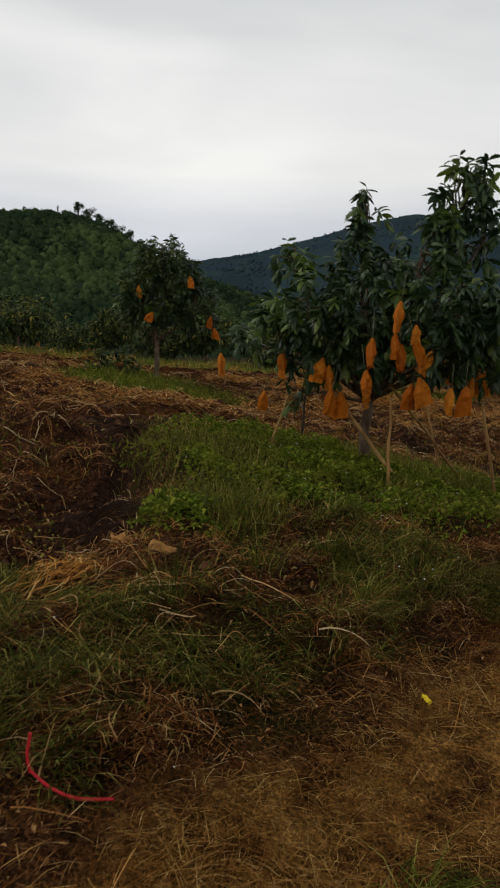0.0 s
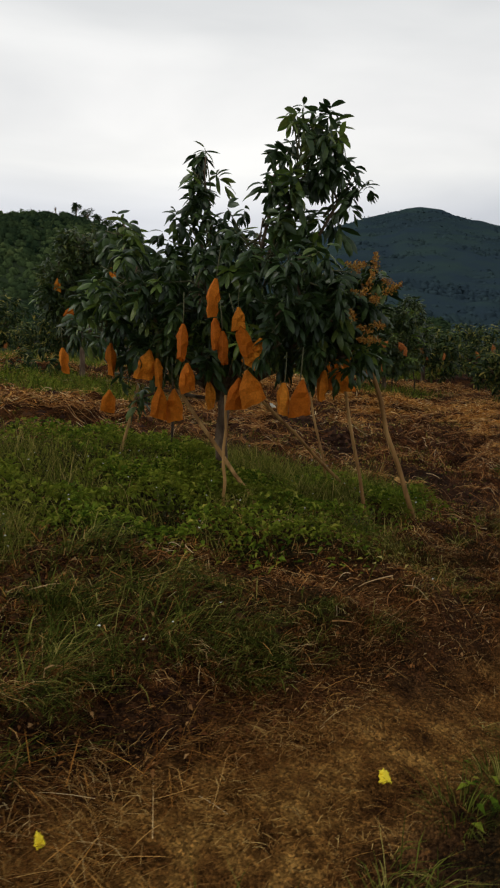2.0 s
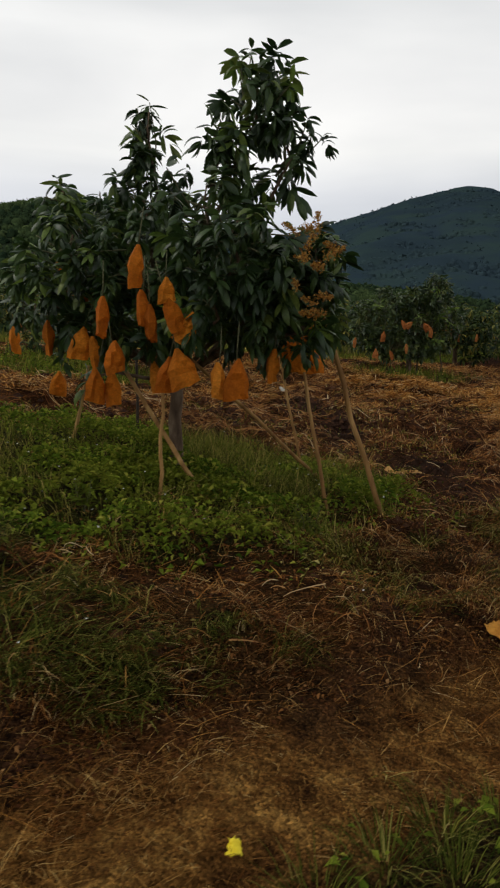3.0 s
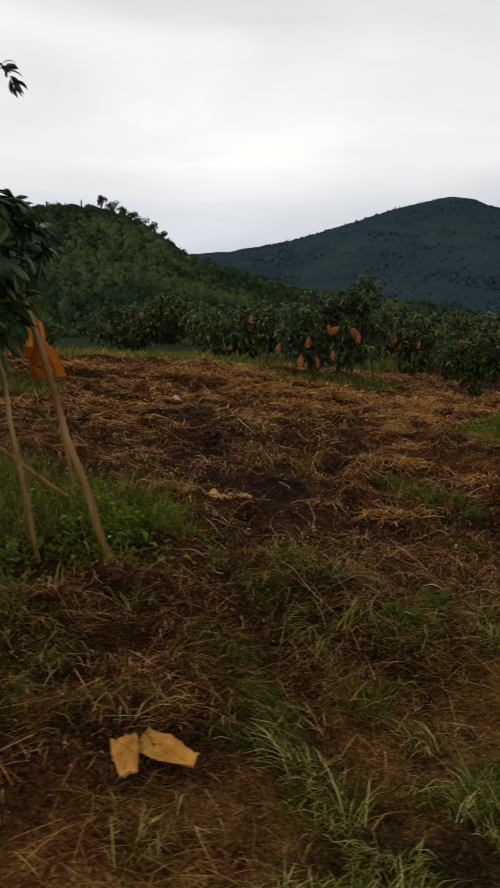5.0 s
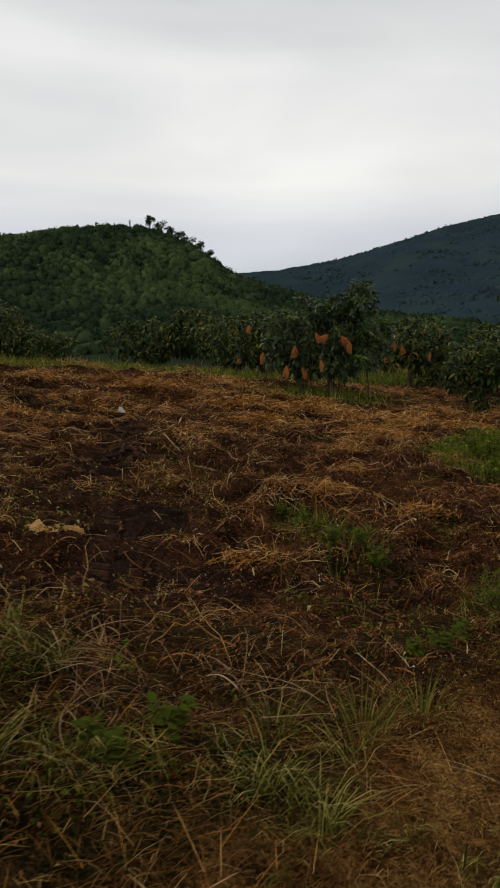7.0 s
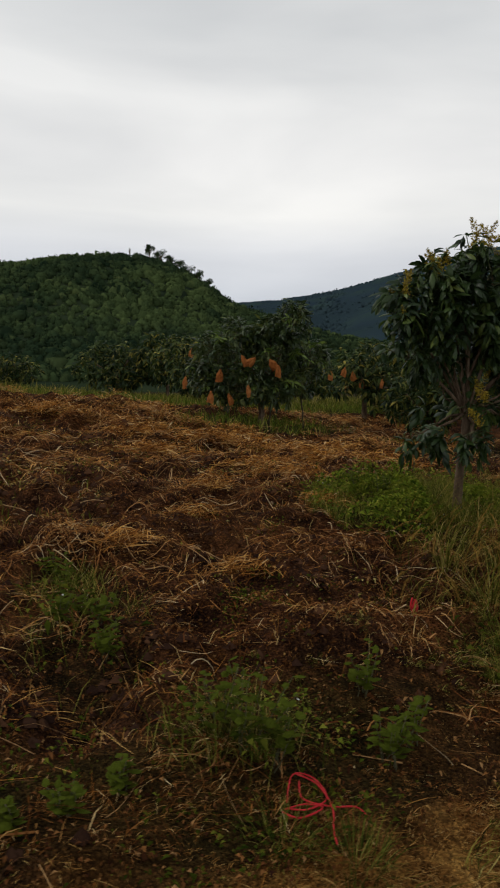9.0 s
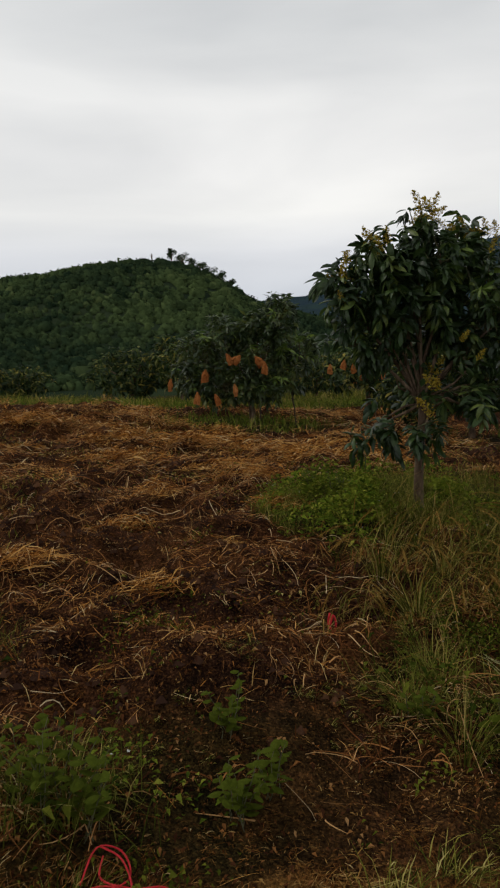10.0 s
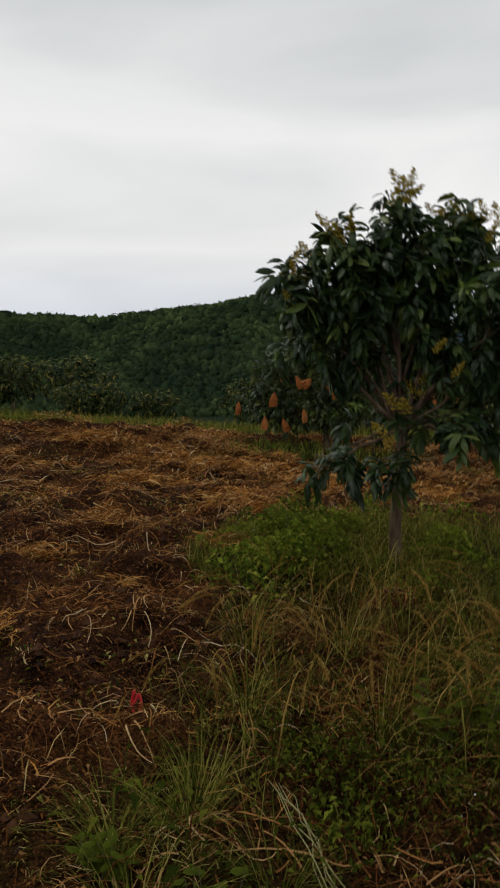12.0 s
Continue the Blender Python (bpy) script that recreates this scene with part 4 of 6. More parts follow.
stake((1.79, 7.62, 0), (0.92, 8.22, 1.03), 0.021, MAT_BAMBOO, "slanting wooden stake crossing the trunk", 5)
stake((0.25, 8.79, 0), (0.50, 8.60, 1.00), 0.017, MAT_BAMBOO, "brown leaning stake under the bagged fruit", 6)
stake((0.73, 9.68, 0), (0.75, 9.52, 1.05), 0.016, MAT_DARKSTICK, "dark upright stake under the crown", 7)
stake((2.56, 9.35, 0), (2.27, 9.53, 1.20), 0.014, MAT_BAMBOO, "thin grey stake behind the trunk", 8)
stake((6.05, 24.4, 0), (6.15, 24.5, 0.9), 0.02, MAT_DARKSTICK, "dark thin stake under the crown", 10)
stake((6.9, 24.7, 0), (6.8, 24.7, 0.9), 0.02, MAT_DARKSTICK, "dark thin stake under the crown", 11)


# ---------------------------------------------------------------- paper bags on the fruit
def bag_mesh(width, height, depth, seed):
    """A flat paper bag pinched at its neck: two sharply creased sheets joined along the sides, open below."""
    r = random.Random(seed)
    nx, nz = 5, 6
    neck, flare, slant, turn = r.uniform(-0.32, 0.32), r.uniform(-0.16, 0.16), r.uniform(-0.45, 0.45), r.uniform(-0.35, 0.35)
    wide = (0.14, 0.42, 0.74, 0.92, 0.99, 1.0, 1.0)
    verts, faces = [], []
    for side in (1, -1):
        for j in range(nz + 1):
            t = j / nz
            puff = depth * 0.5 * (0.3, 0.7, 1.0, 1.0, 0.85, 0.65, 0.55)[j]
            for i in range(nx + 1):
                a = i / nx * 2 - 1
                x = width * (0.5 * a * wide[j] + neck * (1 - t) ** 2 + flare * t)
                crease = r.uniform(-0.5, 0.5) * 0.042 * min(1, t * 3) * (1 - 0.5 * abs(a))
                edge = abs(a) > 0.99
                y = (0 if edge else side * puff * (1 - a * a) ** 0.5 + crease) + 0.10 * a * turn * t * width
                z = -height * t + slant * a * width * 0.5 * max(0, t - 0.35) + r.uniform(-0.008, 0.008) * (0 < j)
                if edge:
                    x, z = width * (0.5 * a * wide[j] * (1 + 0.05 * math.sin(j * 2.1 + seed)) + neck * (1 - t) ** 2 + flare * t), -height * t + slant * a * width * 0.5 * max(0, t - 0.35)
                q = turn * t
                verts.append((x * math.cos(q) - y * math.sin(q), x * math.sin(q) + y * math.cos(q), z))
    row, sheet = nx + 1, (nx + 1) * (nz + 1)
    for o in (0, sheet):
        for j in range(nz):
            for i in range(nx):
                p, q, w, e = o + j * row + i, o + j * row + i + 1, o + (j + 1) * row + i + 1, o + (j + 1) * row + i
                pair = ((p, q, w), (p, w, e)) if r.random() < 0.5 else ((p, q, e), (q, w, e))
                faces += [f if o else f[::-1] for f in pair]
    for j in range(nz):
        for i in (0, nx):
            q = (j * row + i, (j + 1) * row + i, sheet + (j + 1) * row + i, sheet + j * row + i)
            faces.append(q if i else q[::-1])
    return quick_mesh("fruit_bag", verts, faces, MAT_BAG)


BAGS = [bag_mesh(w, h, d, seed) for seed, (w, h, d) in enumerate(((0.21, 0.34, 0.10), (0.20, 0.32, 0.11), (0.19, 0.31, 0.10), (0.23, 0.29, 0.10)) * 3, 30)]
FADED = []
for bag in BAGS:
    FADED.append(bag.copy())
    FADED[-1].materials[0] = MAT_BAG_FADED
STALK = tubes_mesh("stalk", [([(0, 0, -0.02), (0.01, 0.0, 0.12), (0.03, 0.01, 0.30)], [0.006, 0.005, 0.004])], MAT_TWIG, 5)


def fruit_bag(x, y, z, turn, kind, scale=1.0, tilt=0.0, lean=0.0):
    """Hangs so that the bag's middle is at the place given."""
    ob = new("fruit_bag", (FADED if y > 22 else BAGS)[kind + 4 * (int(abs(x + z) * 100) % 3)])
    m = Matrix.Translation((x, y, z)) @ Matrix.LocRotScale(None, Euler((lean, tilt, 0)), None) @ Matrix.LocRotScale(None, Euler((0, 0, turn)), (scale, scale, scale)) @ Matrix.Translation((0, 0, 0.17))
    ob.matrix_basis = m
    part("stalk", STALK, ob, "thin green fruit stalk")
    return tagged(ob, "creased orange-brown paper bag over a hanging mango", "paper bag", "bags on the mango fruit")


# on the propped tree: place, turn, shape, size, tilt
for x, y, z, turn, kind, scale, tilt in (
        (1.37, 6.85, 1.79, 0.65, 0, 1.0, 0.12), (1.38, 7.00, 1.50, 1.0, 2, 0.95, 0.05), (1.44, 6.98, 1.40, 1.3, 1, 0.95, -0.04), (1.56, 6.93, 1.62, 0.5, 3, 0.72, 0.0),
        (1.60, 6.94, 1.47, 0.2, 1, 0.95, -0.35), (1.71, 7.00, 1.35, -0.3, 2, 0.92, 0.55), (1.66, 6.95, 1.07, 0.25, 3, 1.12, -0.25), (1.55, 7.00, 1.04, -0.2, 0, 0.9, 0.15),
        (1.93, 6.93, 1.00, 0.9, 1, 0.95, 0.05), (2.06, 6.90, 1.02, 0.15, 0, 1.0, 0.0), (1.13, 6.83, 1.45, 1.15, 0, 0.95, 0.05), (1.15, 7.10, 1.14, 0.3, 3, 0.95, -0.2),
        (0.72, 7.63, 1.24, -0.3, 1, 1.0, 0.3), (0.83, 7.66, 1.16, 1.2, 2, 0.95, 0.0), (0.86, 7.60, 0.90, 0.4, 1, 1.05, 0.12), (0.97, 7.66, 0.88, -0.5, 0, 1.0, -0.1),
        (0.35, 7.95, 1.28, 1.3, 0, 1.0, 0.0), (0.18, 8.70, 0.80, 0.2, 3, 0.95, 0.1), (-0.36, 8.96, 1.22, 1.2, 2, 1.0, -0.05), (2.29, 7.50, 1.08, 0.6, 1, 0.95, 0.1),
        (2.43, 7.62, 1.13, -0.4, 2, 0.9, -0.3), (2.46, 8.62, 1.28, 0.3, 0, 1.25, 0.15), (2.60, 8.55, 1.08, -0.5, 3, 1.2, -0.25), (2.50, 8.70, 1.10, 0.6, 2, 1.1, 0.1), (2.60, 8.1, 1.32, 0.5, 1, 0.9, 0.1), (1.28, 7.9, 0.95, 0.5, 2, 0.95, 0.0), (0.60, 8.3, 1.5, 0.3, 1, 0.9, 0.2)):
    fruit_bag(x, y, z, turn + 0.35, kind, scale * 0.85, tilt)
# on the middle and the round-headed trees
for x, y, z, turn, kind, tilt in (
        (5.67, 23.5, 1.39, 0.1, 3, 0.6), (5.54, 23.5, 1.42, 0.8, 1, -0.3),
        (6.19, 23.5, 1.34, -0.2, 3, -0.6), (6.33, 23.5, 1.19, 0.8, 1, 0.1),
        (4.94, 23.5, 1.07, 0.3, 0, 0.1), (4.11, 23.5, 0.88, 1.1, 1, 0.1),
        (4.76, 23.5, 0.55, -0.4, 1, 0.2), (5.20, 23.5, 0.51, 0.6, 2, -0.2),
        (5.63, 23.5, 0.71, 0.9, 2, 0.0), (3.03, 29.4, 1.79, 0.3, 2, 0.2),
        (7.89, 29.4, 1.28, 0.2, 1, 0.3), (8.17, 29.4, 1.16, -0.4, 0, -0.2),
        (8.46, 29.4, 0.93, 0.3, 1, 0.1), (9.06, 29.4, 0.93, 0.7, 2, 0.2),
        (7.47, 29.4, 1.17, 0.5, 0, 0.0),
        (-2.42, 17.1, 2.02, 0.2, 3, 0.5), (-1.0, 17.4, 1.95, 0.7, 1, 0.2), (-0.88, 17.4, 1.68, 0.2, 2, -0.1), (-1.45, 17.2, 2.86, 0.2, 2, 0), (-2.70, 17.2, 2.62, 0.9, 2, 0.1)):
    fruit_bag(x, y + 0.2, z, turn, kind, 0.9, tilt)
# on the trees beyond
r_bag = random.Random(91)
for tx, ty, n in ((9.2, 36.5, 5), (1.6, 38.5, 4), (11.6, 33.5, 4), (-12.8, 41.5, 3)):
    for k in range(n):
        f = -math.pi / 2 + r_bag.uniform(-1.2, 1.2)
        fruit_bag(tx + 1.35 * math.cos(f), ty + 1.35 * math.sin(f), g1(tx, ty) + r_bag.uniform(0.7, 1.5), r_bag.uniform(-0.9, 1.2), r_bag.randrange(4), 0.95, r_bag.uniform(-0.4, 0.4))


# ---------------------------------------------------------------- things lying on the ground
def crumpled(name, w, h, seed, mat, curl=0.03):
    """A torn, creased sheet of paper with a doubled thickness."""
    nx, ny = 9, 11
    verts, faces = [], []
    for layer in (0, 1):
        for j in range(ny):
            for i in range(nx):
                a, b = i / (nx - 1) - 0.5, j / (ny - 1) - 0.5
                ww = w * (1 - 0.55 * max(0, b + 0.1) * 1.2)
                x, y = a * ww + 0.012 * noise.noise(Vector((a * 3, b * 6, seed))), b * h + 0.012 * noise.noise(Vector((a * 6, b * 3, seed + 5)))
                z = curl * (noise.noise(Vector((a * 2.2, b * 2.2, seed))) + 0.55 * noise.noise(Vector((a * 6, b * 6, seed + 2)))) + 0.10 * h * abs(a) + layer * (0.014 * (1 - (2 * a) ** 2) + 0.003)
                verts.append((x, y, z + curl))
    for layer in (0, 1):
        o = layer * nx * ny
        for j in range(ny - 1):
            for i in range(nx - 1):
                q = (o + j * nx + i, o + j * nx + i + 1, o + (j + 1) * nx + i + 1, o + (j + 1) * nx + i)
                faces.append(q if layer else q[::-1])
    rim = [i for i in range(nx)] + [j * nx + nx - 1 for j in range(1, ny)] + [(ny - 1) * nx + i for i in range(nx - 2, -1, -1)] + [j * nx for j in range(ny - 2, 0, -1)]
    for a, b in zip(rim, rim[1:] + rim[:1]):
        faces.append((a, b, b + nx * ny, a + nx * ny))
    return quick_mesh(name, verts, faces, mat, False)


def lay(ob, x, y, up=0.03, rx=0.0, ry=0.0, rz=0.0):
    ob.matrix_basis = Matrix.LocRotScale((x, y, g1(x, y) + up), Euler((rx, ry, rz)), None)
    return ob


lay(tagged(new("fallen_bag", crumpled("fallen_bag", 0.115, 0.20, 2, MAT_BAG_PALE, 0.026)), "torn yellow-brown paper bag lying on dry grass", "paper bag", "paper bags fallen on the ground"), 3.73, 6.01, 0.03, -0.25, 0.1, 3.44)
lay(tagged(new("fallen_bag", crumpled("fallen_bag", 0.13, 0.27, 9, MAT_BAG_PALE, 0.026)), "crumpled yellow-brown paper bag lying on dry grass", "paper bag", "paper bags fallen on the ground"), 3.89, 6.08, 0.05, -0.10, 0.30, -2.0)
for x, y, w, h, rz, seed in ((3.66, 10.60, 0.20, 0.26, 0.9, 4), (3.88, 10.64, 0.035, 0.24, 1.6, 8), (-0.85, 4.66, 0.05, 0.10, 1.4, 6), (-0.53, 4.47, 0.05, 0.17, 1.7, 7)):
    lay(tagged(new("dry_husk", crumpled("dry_husk", w, h, seed, MAT_HUSK, 0.05)), "bleached curled dry husk lying on the soil", "husk", "husks on the soil"), x, y, 0.03, 0.2, 0.1, rz)
lay(tagged(new("paper_scrap", crumpled("paper_scrap", 0.12, 0.17, 5, MAT_PAPER, 0.05)), "pale torn paper scrap caught in straw", "scrap"), 2.09, 18.0, 0.03, 0.45, 0.2, 0.5)
lay(tagged(new("paper_scrap", crumpled("paper_scrap", 0.030, 0.060, 12, MAT_YELLOW, 0.02)), "small crumpled yellow paper scrap on the path", "scrap", "yellow scraps on the path"), 0.96, 3.485, 0.02, 0.25, 0.1, 0.5)
lay(tagged(new("paper_scrap", crumpled("paper_scrap", 0.058, 0.058, 14, MAT_YELLOW, 0.006)), "small folded yellow paper scrap on the path", "scrap", "yellow scraps on the path"), 2.30, 4.16, 0.02, 0.6, 0.1, 0.2)


def tyre_track(points, width, pitch, seed):
    """Low bars of soil pressed up by a tractor's tyre, in two slanting rows."""
    r = random.Random(seed)
    verts, faces = [], []
    for (x0, y0), (x1, y1) in zip(points, points[1:]):
        length = math.hypot(x1 - x0, y1 - y0)
        dx, dy = (x1 - x0) / length, (y1 - y0) / length
        for k in range(int(length / pitch)):
            for side in (-1, 1):
                cx, cy = x0 + dx * (k + 0.5 * (side > 0)) * pitch, y0 + dy * (k + 0.5 * (side > 0)) * pitch
                n = len(verts)
                for a, b, up in ((0.05, -0.02, -0.03), (0.05, 0.03, -0.03), (1, 0.10, -0.03), (1, 0.05, -0.03), (0.12, 0.0, 0.045), (0.12, 0.012, 0.045), (0.92, 0.08, 0.040), (0.92, 0.065, 0.040)):
                    a, b = a * width * 0.5 * side + r.uniform(-0.012, 0.012), b + r.uniform(-0.008, 0.008)
                    px, py = cx - dy * a + dx * b, cy + dx * a + dy * b
                    verts.append((px, py, g1(px, py) + up + r.uniform(-0.006, 0.006)))
                faces += [tuple(n + i for i in q) for q in ((4, 5, 6, 7), (0, 1, 5, 4), (1, 2, 6, 5), (2, 3, 7, 6), (3, 0, 4, 7))]
    ob = new("tyre_track", quick_mesh("tyre_track", verts, faces, MAT_TREAD))
    tagged(ob, "tractor tyre tread pressed into moist reddish soil", "tyre track", kind="stuff")


tyre_track(((4.62, 9.0), (4.52, 9.7), (4.30, 10.7), (4.02, 11.7)), 0.42, 0.14, 77)


def twine(name, x, y, runs, radius, label):
    """Loose loops of plastic twine: each run a list of places round (x, y) and heights over the ground."""
    out = []
    for pts in runs:
        dense = []
        pts = [Vector((a, b, g1(x + a, y + b) - g1(x, y) + c)) for a, b, c in pts]
        for i in range(len(pts) - 1):
            p0, p1, p2, p3 = pts[max(i - 1, 0)], pts[i], pts[i + 1], pts[min(i + 2, len(pts) - 1)]
            for k in range(5):
                t = k / 5
                dense.append(0.5 * (2 * p1 + (p2 - p0) * t + (2 * p0 - 5 * p1 + 4 * p2 - p3) * t * t + (3 * p1 - p0 - 3 * p2 + p3) * t ** 3))
        dense.append(pts[-1])
        out.append((dense, [radius * (0.8 + 0.4 * abs(noise.noise(p * 9))) for p in dense]))
    ob = new(name, tubes_mesh(name, out, MAT_RED, 5))
    ob.location = (x, y, g1(x, y))
    tagged(ob, label, "twine")


twine("red_twine", 7.68, 9.92, (((-0.128, -0.016, 0.060), (-0.112, 0.112, 0.084), (-0.016, 0.128, 0.072), (0.048, 0.032, 0.060), (-0.032, -0.040, 0.054), (-0.128, -0.032, 0.048)),
                               ((-0.136, -0.040, 0.048), (-0.048, -0.016, 0.060), (0.032, -0.024, 0.054), (-0.064, -0.080, 0.042), (-0.144, -0.048, 0.042)),
                               ((-0.096, 0.120, 0.084), (0.000, 0.080, 0.084), (0.072, -0.016, 0.060), (0.080, -0.128, 0.042), (0.096, -0.208, 0.030)),
                               ((-0.040, 0.000, 0.060), (0.080, -0.008, 0.054), (0.176, 0.040, 0.042), (0.224, 0.016, 0.036)),
                               ((-0.080, 0.096, 0.072), (-0.064, 0.016, 0.066), (0.016, -0.016, 0.060))), 0.0046, "tangled bright red plastic twine lying on the weeds")
twine("red_twine", -0.75, 2.47, (((-0.02, 0.02, 0.05), (-0.03, 0.02, 0.12), (-0.02, 0.03, 0.20)), ((-0.02, 0.02, 0.06), (0.06, -0.01, 0.05), (0.16, -0.02, 0.04), (0.30, 0.0, 0.035))), 0.008, "red plastic twine caught in dry grass beside the path")
twine("red_twine", 8.36, 12.42, (((0.0, 0.0, 0.02), (0.02, 0.02, 0.10), (0.0, 0.03, 0.16), (-0.02, 0.0, 0.08)), ((0.0, 0.0, 0.03), (-0.03, 0.01, 0.09), (-0.02, 0.02, 0.17))), 0.010, "short end of red plastic twine in the grass")


# ---------------------------------------------------------------- grass, straw and weeds
def strands(name, x, y, length, width, heading, lean0, lean1, mat, label, category, lift=0.0, segments=3, base=None):
    """Many thin blades or straws in one mesh: they leave the ground at lean0 from upright and end at lean1."""
    n = len(x)
    length, width, heading, lean0, lean1 = (np.broadcast_to(np.asarray(q, float), (n,)) for q in (length, width, heading, lean0, lean1))
    p = np.stack([x, y, (gz(x, y) if base is None else base) + lift], -1)
    h = np.stack([np.cos(heading), np.sin(heading), np.zeros(n)], -1)
    side = np.stack([-np.sin(heading), np.cos(heading), np.zeros(n)], -1)
    rows = []
    for i in range(segments + 1):
        w = width * (0.5 if i else 0.35) * (1.0 if i < segments else 0.0) * (1 - 0.25 * i / segments)
        if i < segments:
            rows += [p + side * w[:, None], p - side * w[:, None]]
        else:
            rows.append(p.copy())
        a = lean0 + (lean1 - lean0) * (i + 0.5) / segments
        p = p + (h * np.sin(a)[:, None] + np.array((0, 0, 1.0)) * np.cos(a)[:, None]) * (length / segments)[:, None]
    k = 2 * segments + 1
    verts = np.stack(rows, 1).reshape(-1, 3)
    o = (np.arange(n) * k)[:, None]
    quads = np.concatenate([o + np.array((2 * i, 2 * i + 1, 2 * i + 3, 2 * i + 2)) for i in range(segments - 1)]) if segments > 1 else []
    tris = o + np.array((2 * segments - 2, 2 * segments - 1, 2 * segments))
    return tagged(new(name, array_mesh(name, verts, quads, tris, mat)), label, category, kind="stuff")


def curls(name, x, y, length, width, heading, turn, arch, mat, label, lift=0.0, segments=5):
    """Dead stems lying on the ground in one mesh: each bends sideways by turn along its way and arches up a little."""
    n = len(x)
    length, width, heading, turn, arch = (np.broadcast_to(np.asarray(q, float), (n,)) for q in (length, width, heading, turn, arch))
    roll = rng.uniform(0, np.pi, n)
    px, py = x.copy(), y.copy()
    path = []
    for i in range(segments + 1):
        path.append((px.copy(), py.copy(), heading + turn * i / segments))
        a = heading + turn * (i + 0.5) / segments
        px, py = px + np.cos(a) * length / segments, py + np.sin(a) * length / segments
    ground = gz(np.concatenate([p[0] for p in path]), np.concatenate([p[1] for p in path])).reshape(segments + 1, n)
    rows = []
    for i, (qx, qy, a) in enumerate(path):
        t = i / segments
        p = np.stack([qx, qy, ground[i] + lift + arch * np.sin(np.pi * (0.12 + 0.76 * t))], -1)
        w = (width * 0.5 * (1 - 0.55 * t))[:, None]
        side = np.stack([-np.sin(a) * np.cos(roll), np.cos(a) * np.cos(roll), np.sin(roll)], -1) * w
        rows += [p + side, p - side]
    k = 2 * (segments + 1)
    o = (np.arange(n) * k)[:, None]
    quads = np.concatenate([o + np.array((2 * i, 2 * i + 1, 2 * i + 3, 2 * i + 2)) for i in range(segments)])
    return tagged(new(name, array_mesh(name, np.stack(rows, 1).reshape(-1, 3), quads, [], mat)), label, "dead stems", kind="stuff")


def leaflets(name, x, y, z, size, slim, mat, label, category, droop=0.5):
    """Many small folded leaves in one mesh, at the heights given over the ground."""
    n = len(x)
    f = rng.uniform(0, 2 * np.pi, n)
    tilt = rng.normal(0.1, droop, n)
    c = np.stack([x, y, gz(x, y) + z], -1)
    h = np.stack([np.cos(f) * np.cos(tilt), np.sin(f) * np.cos(tilt), np.sin(tilt)], -1)
    s = np.stack([-np.sin(f), np.cos(f), rng.normal(0, 0.3, n)], -1)
    size = np.broadcast_to(np.asarray(size, float), (n,))[:, None]
    up = np.array((0, 0, 1.0)) * size * 0.18
    base, tip = c - h * size * 0.5, c + h * size * 0.5 - up
    left, right = c + s * size * slim * 0.5 + up, c - s * size * slim * 0.5 + up
    verts = np.stack([base, left, tip, right], 1).reshape(-1, 3)
    o = (np.arange(n) * 4)[:, None]
    tris = np.concatenate([o + np.array((0, 2, 1)), o + np.array((0, 3, 2))])
    return tagged(new(name, array_mesh(name, verts, [], tris, mat)), label, category, kind="stuff")


def scatter(n, u0, u1, v0, v1, weight):
    """Places in a stretch along the path, thinned by a weight from 0 to 1."""
    u, v = rng.uniform(u0, u1, n), rng.uniform(v0, v1, n)
    x, y = xy(u, v)
    keep = rng.random(n) < weight(x, y, u, v)
    return x[keep], y[keep], u[keep], v[keep]


def crumbly(u, v):
    """1 where the verge runs into broken soil with few long stems."""
    return np.clip((u - 9.5) / 1.5, 0, 1) * np.clip((4.8 - v) / 0.6, 0, 1)


def field_w(x, y, u, v):
    return zones(x, y)[2] * (1 - 0.95 * bare(x, y))


def verge_w(x, y, u, v):
    wob = 0.35 * vnoise(x, y, 1.3, 11)
    return np.clip((v - 1.95 + wob) / 0.25, 0, 1) * np.clip((3.9 - v + 2 * wob - 0.55 * np.clip((u - 9) / 3, 0, 1)) / 0.6, 0, 1)


# straw over the tilled strip
x, y, u, v = scatter(140000, -2, 21, 2.7, 9.5, lambda x, y, u, v: np.clip(field_w(x, y, u, v) * 1.2, 0, 1) * (0.07 + 0.93 * heap(x, y)) * (1 - 0.6 * crumbly(u, v)) * crests(x, y))
h = heap(x, y)
n = len(x)
strands("straw_litter", x, y, rng.uniform(0.03, 0.12, n) * np.where(rng.random(n) > 0.88, 2.2, 1), rng.uniform(0.003, 0.009, n), rng.normal(0.25, 1.3, n) + np.pi * rng.integers(0, 2, n), rng.uniform(1.15, 1.6, n), rng.uniform(1.45, 1.9, n), MAT_STRAW,
        "orange-brown straw strewn over tilled soil", "straw", rng.uniform(0.0, 0.03, n) + 0.11 * h * rng.random(n), 2)
x, y, u, v = scatter(125000, -2, 27, 9.5, 19.5, lambda x, y, u, v: field_w(x, y, u, v) * (0.09 + 0.91 * heap(x, y)))
h = heap(x, y)
n = len(x)
strands("straw_litter", x, y, rng.uniform(0.12, 0.42, n), rng.uniform(0.010, 0.026, n), rng.normal(0.25, 1.2, n) + np.pi * rng.integers(0, 2, n), rng.uniform(1.1, 1.6, n), rng.uniform(1.45, 1.9, n), MAT_STRAW,
        "orange-brown straw strewn over tilled soil", "straw", rng.uniform(0.0, 0.04, n) + 0.15 * h * rng.random(n), 2)
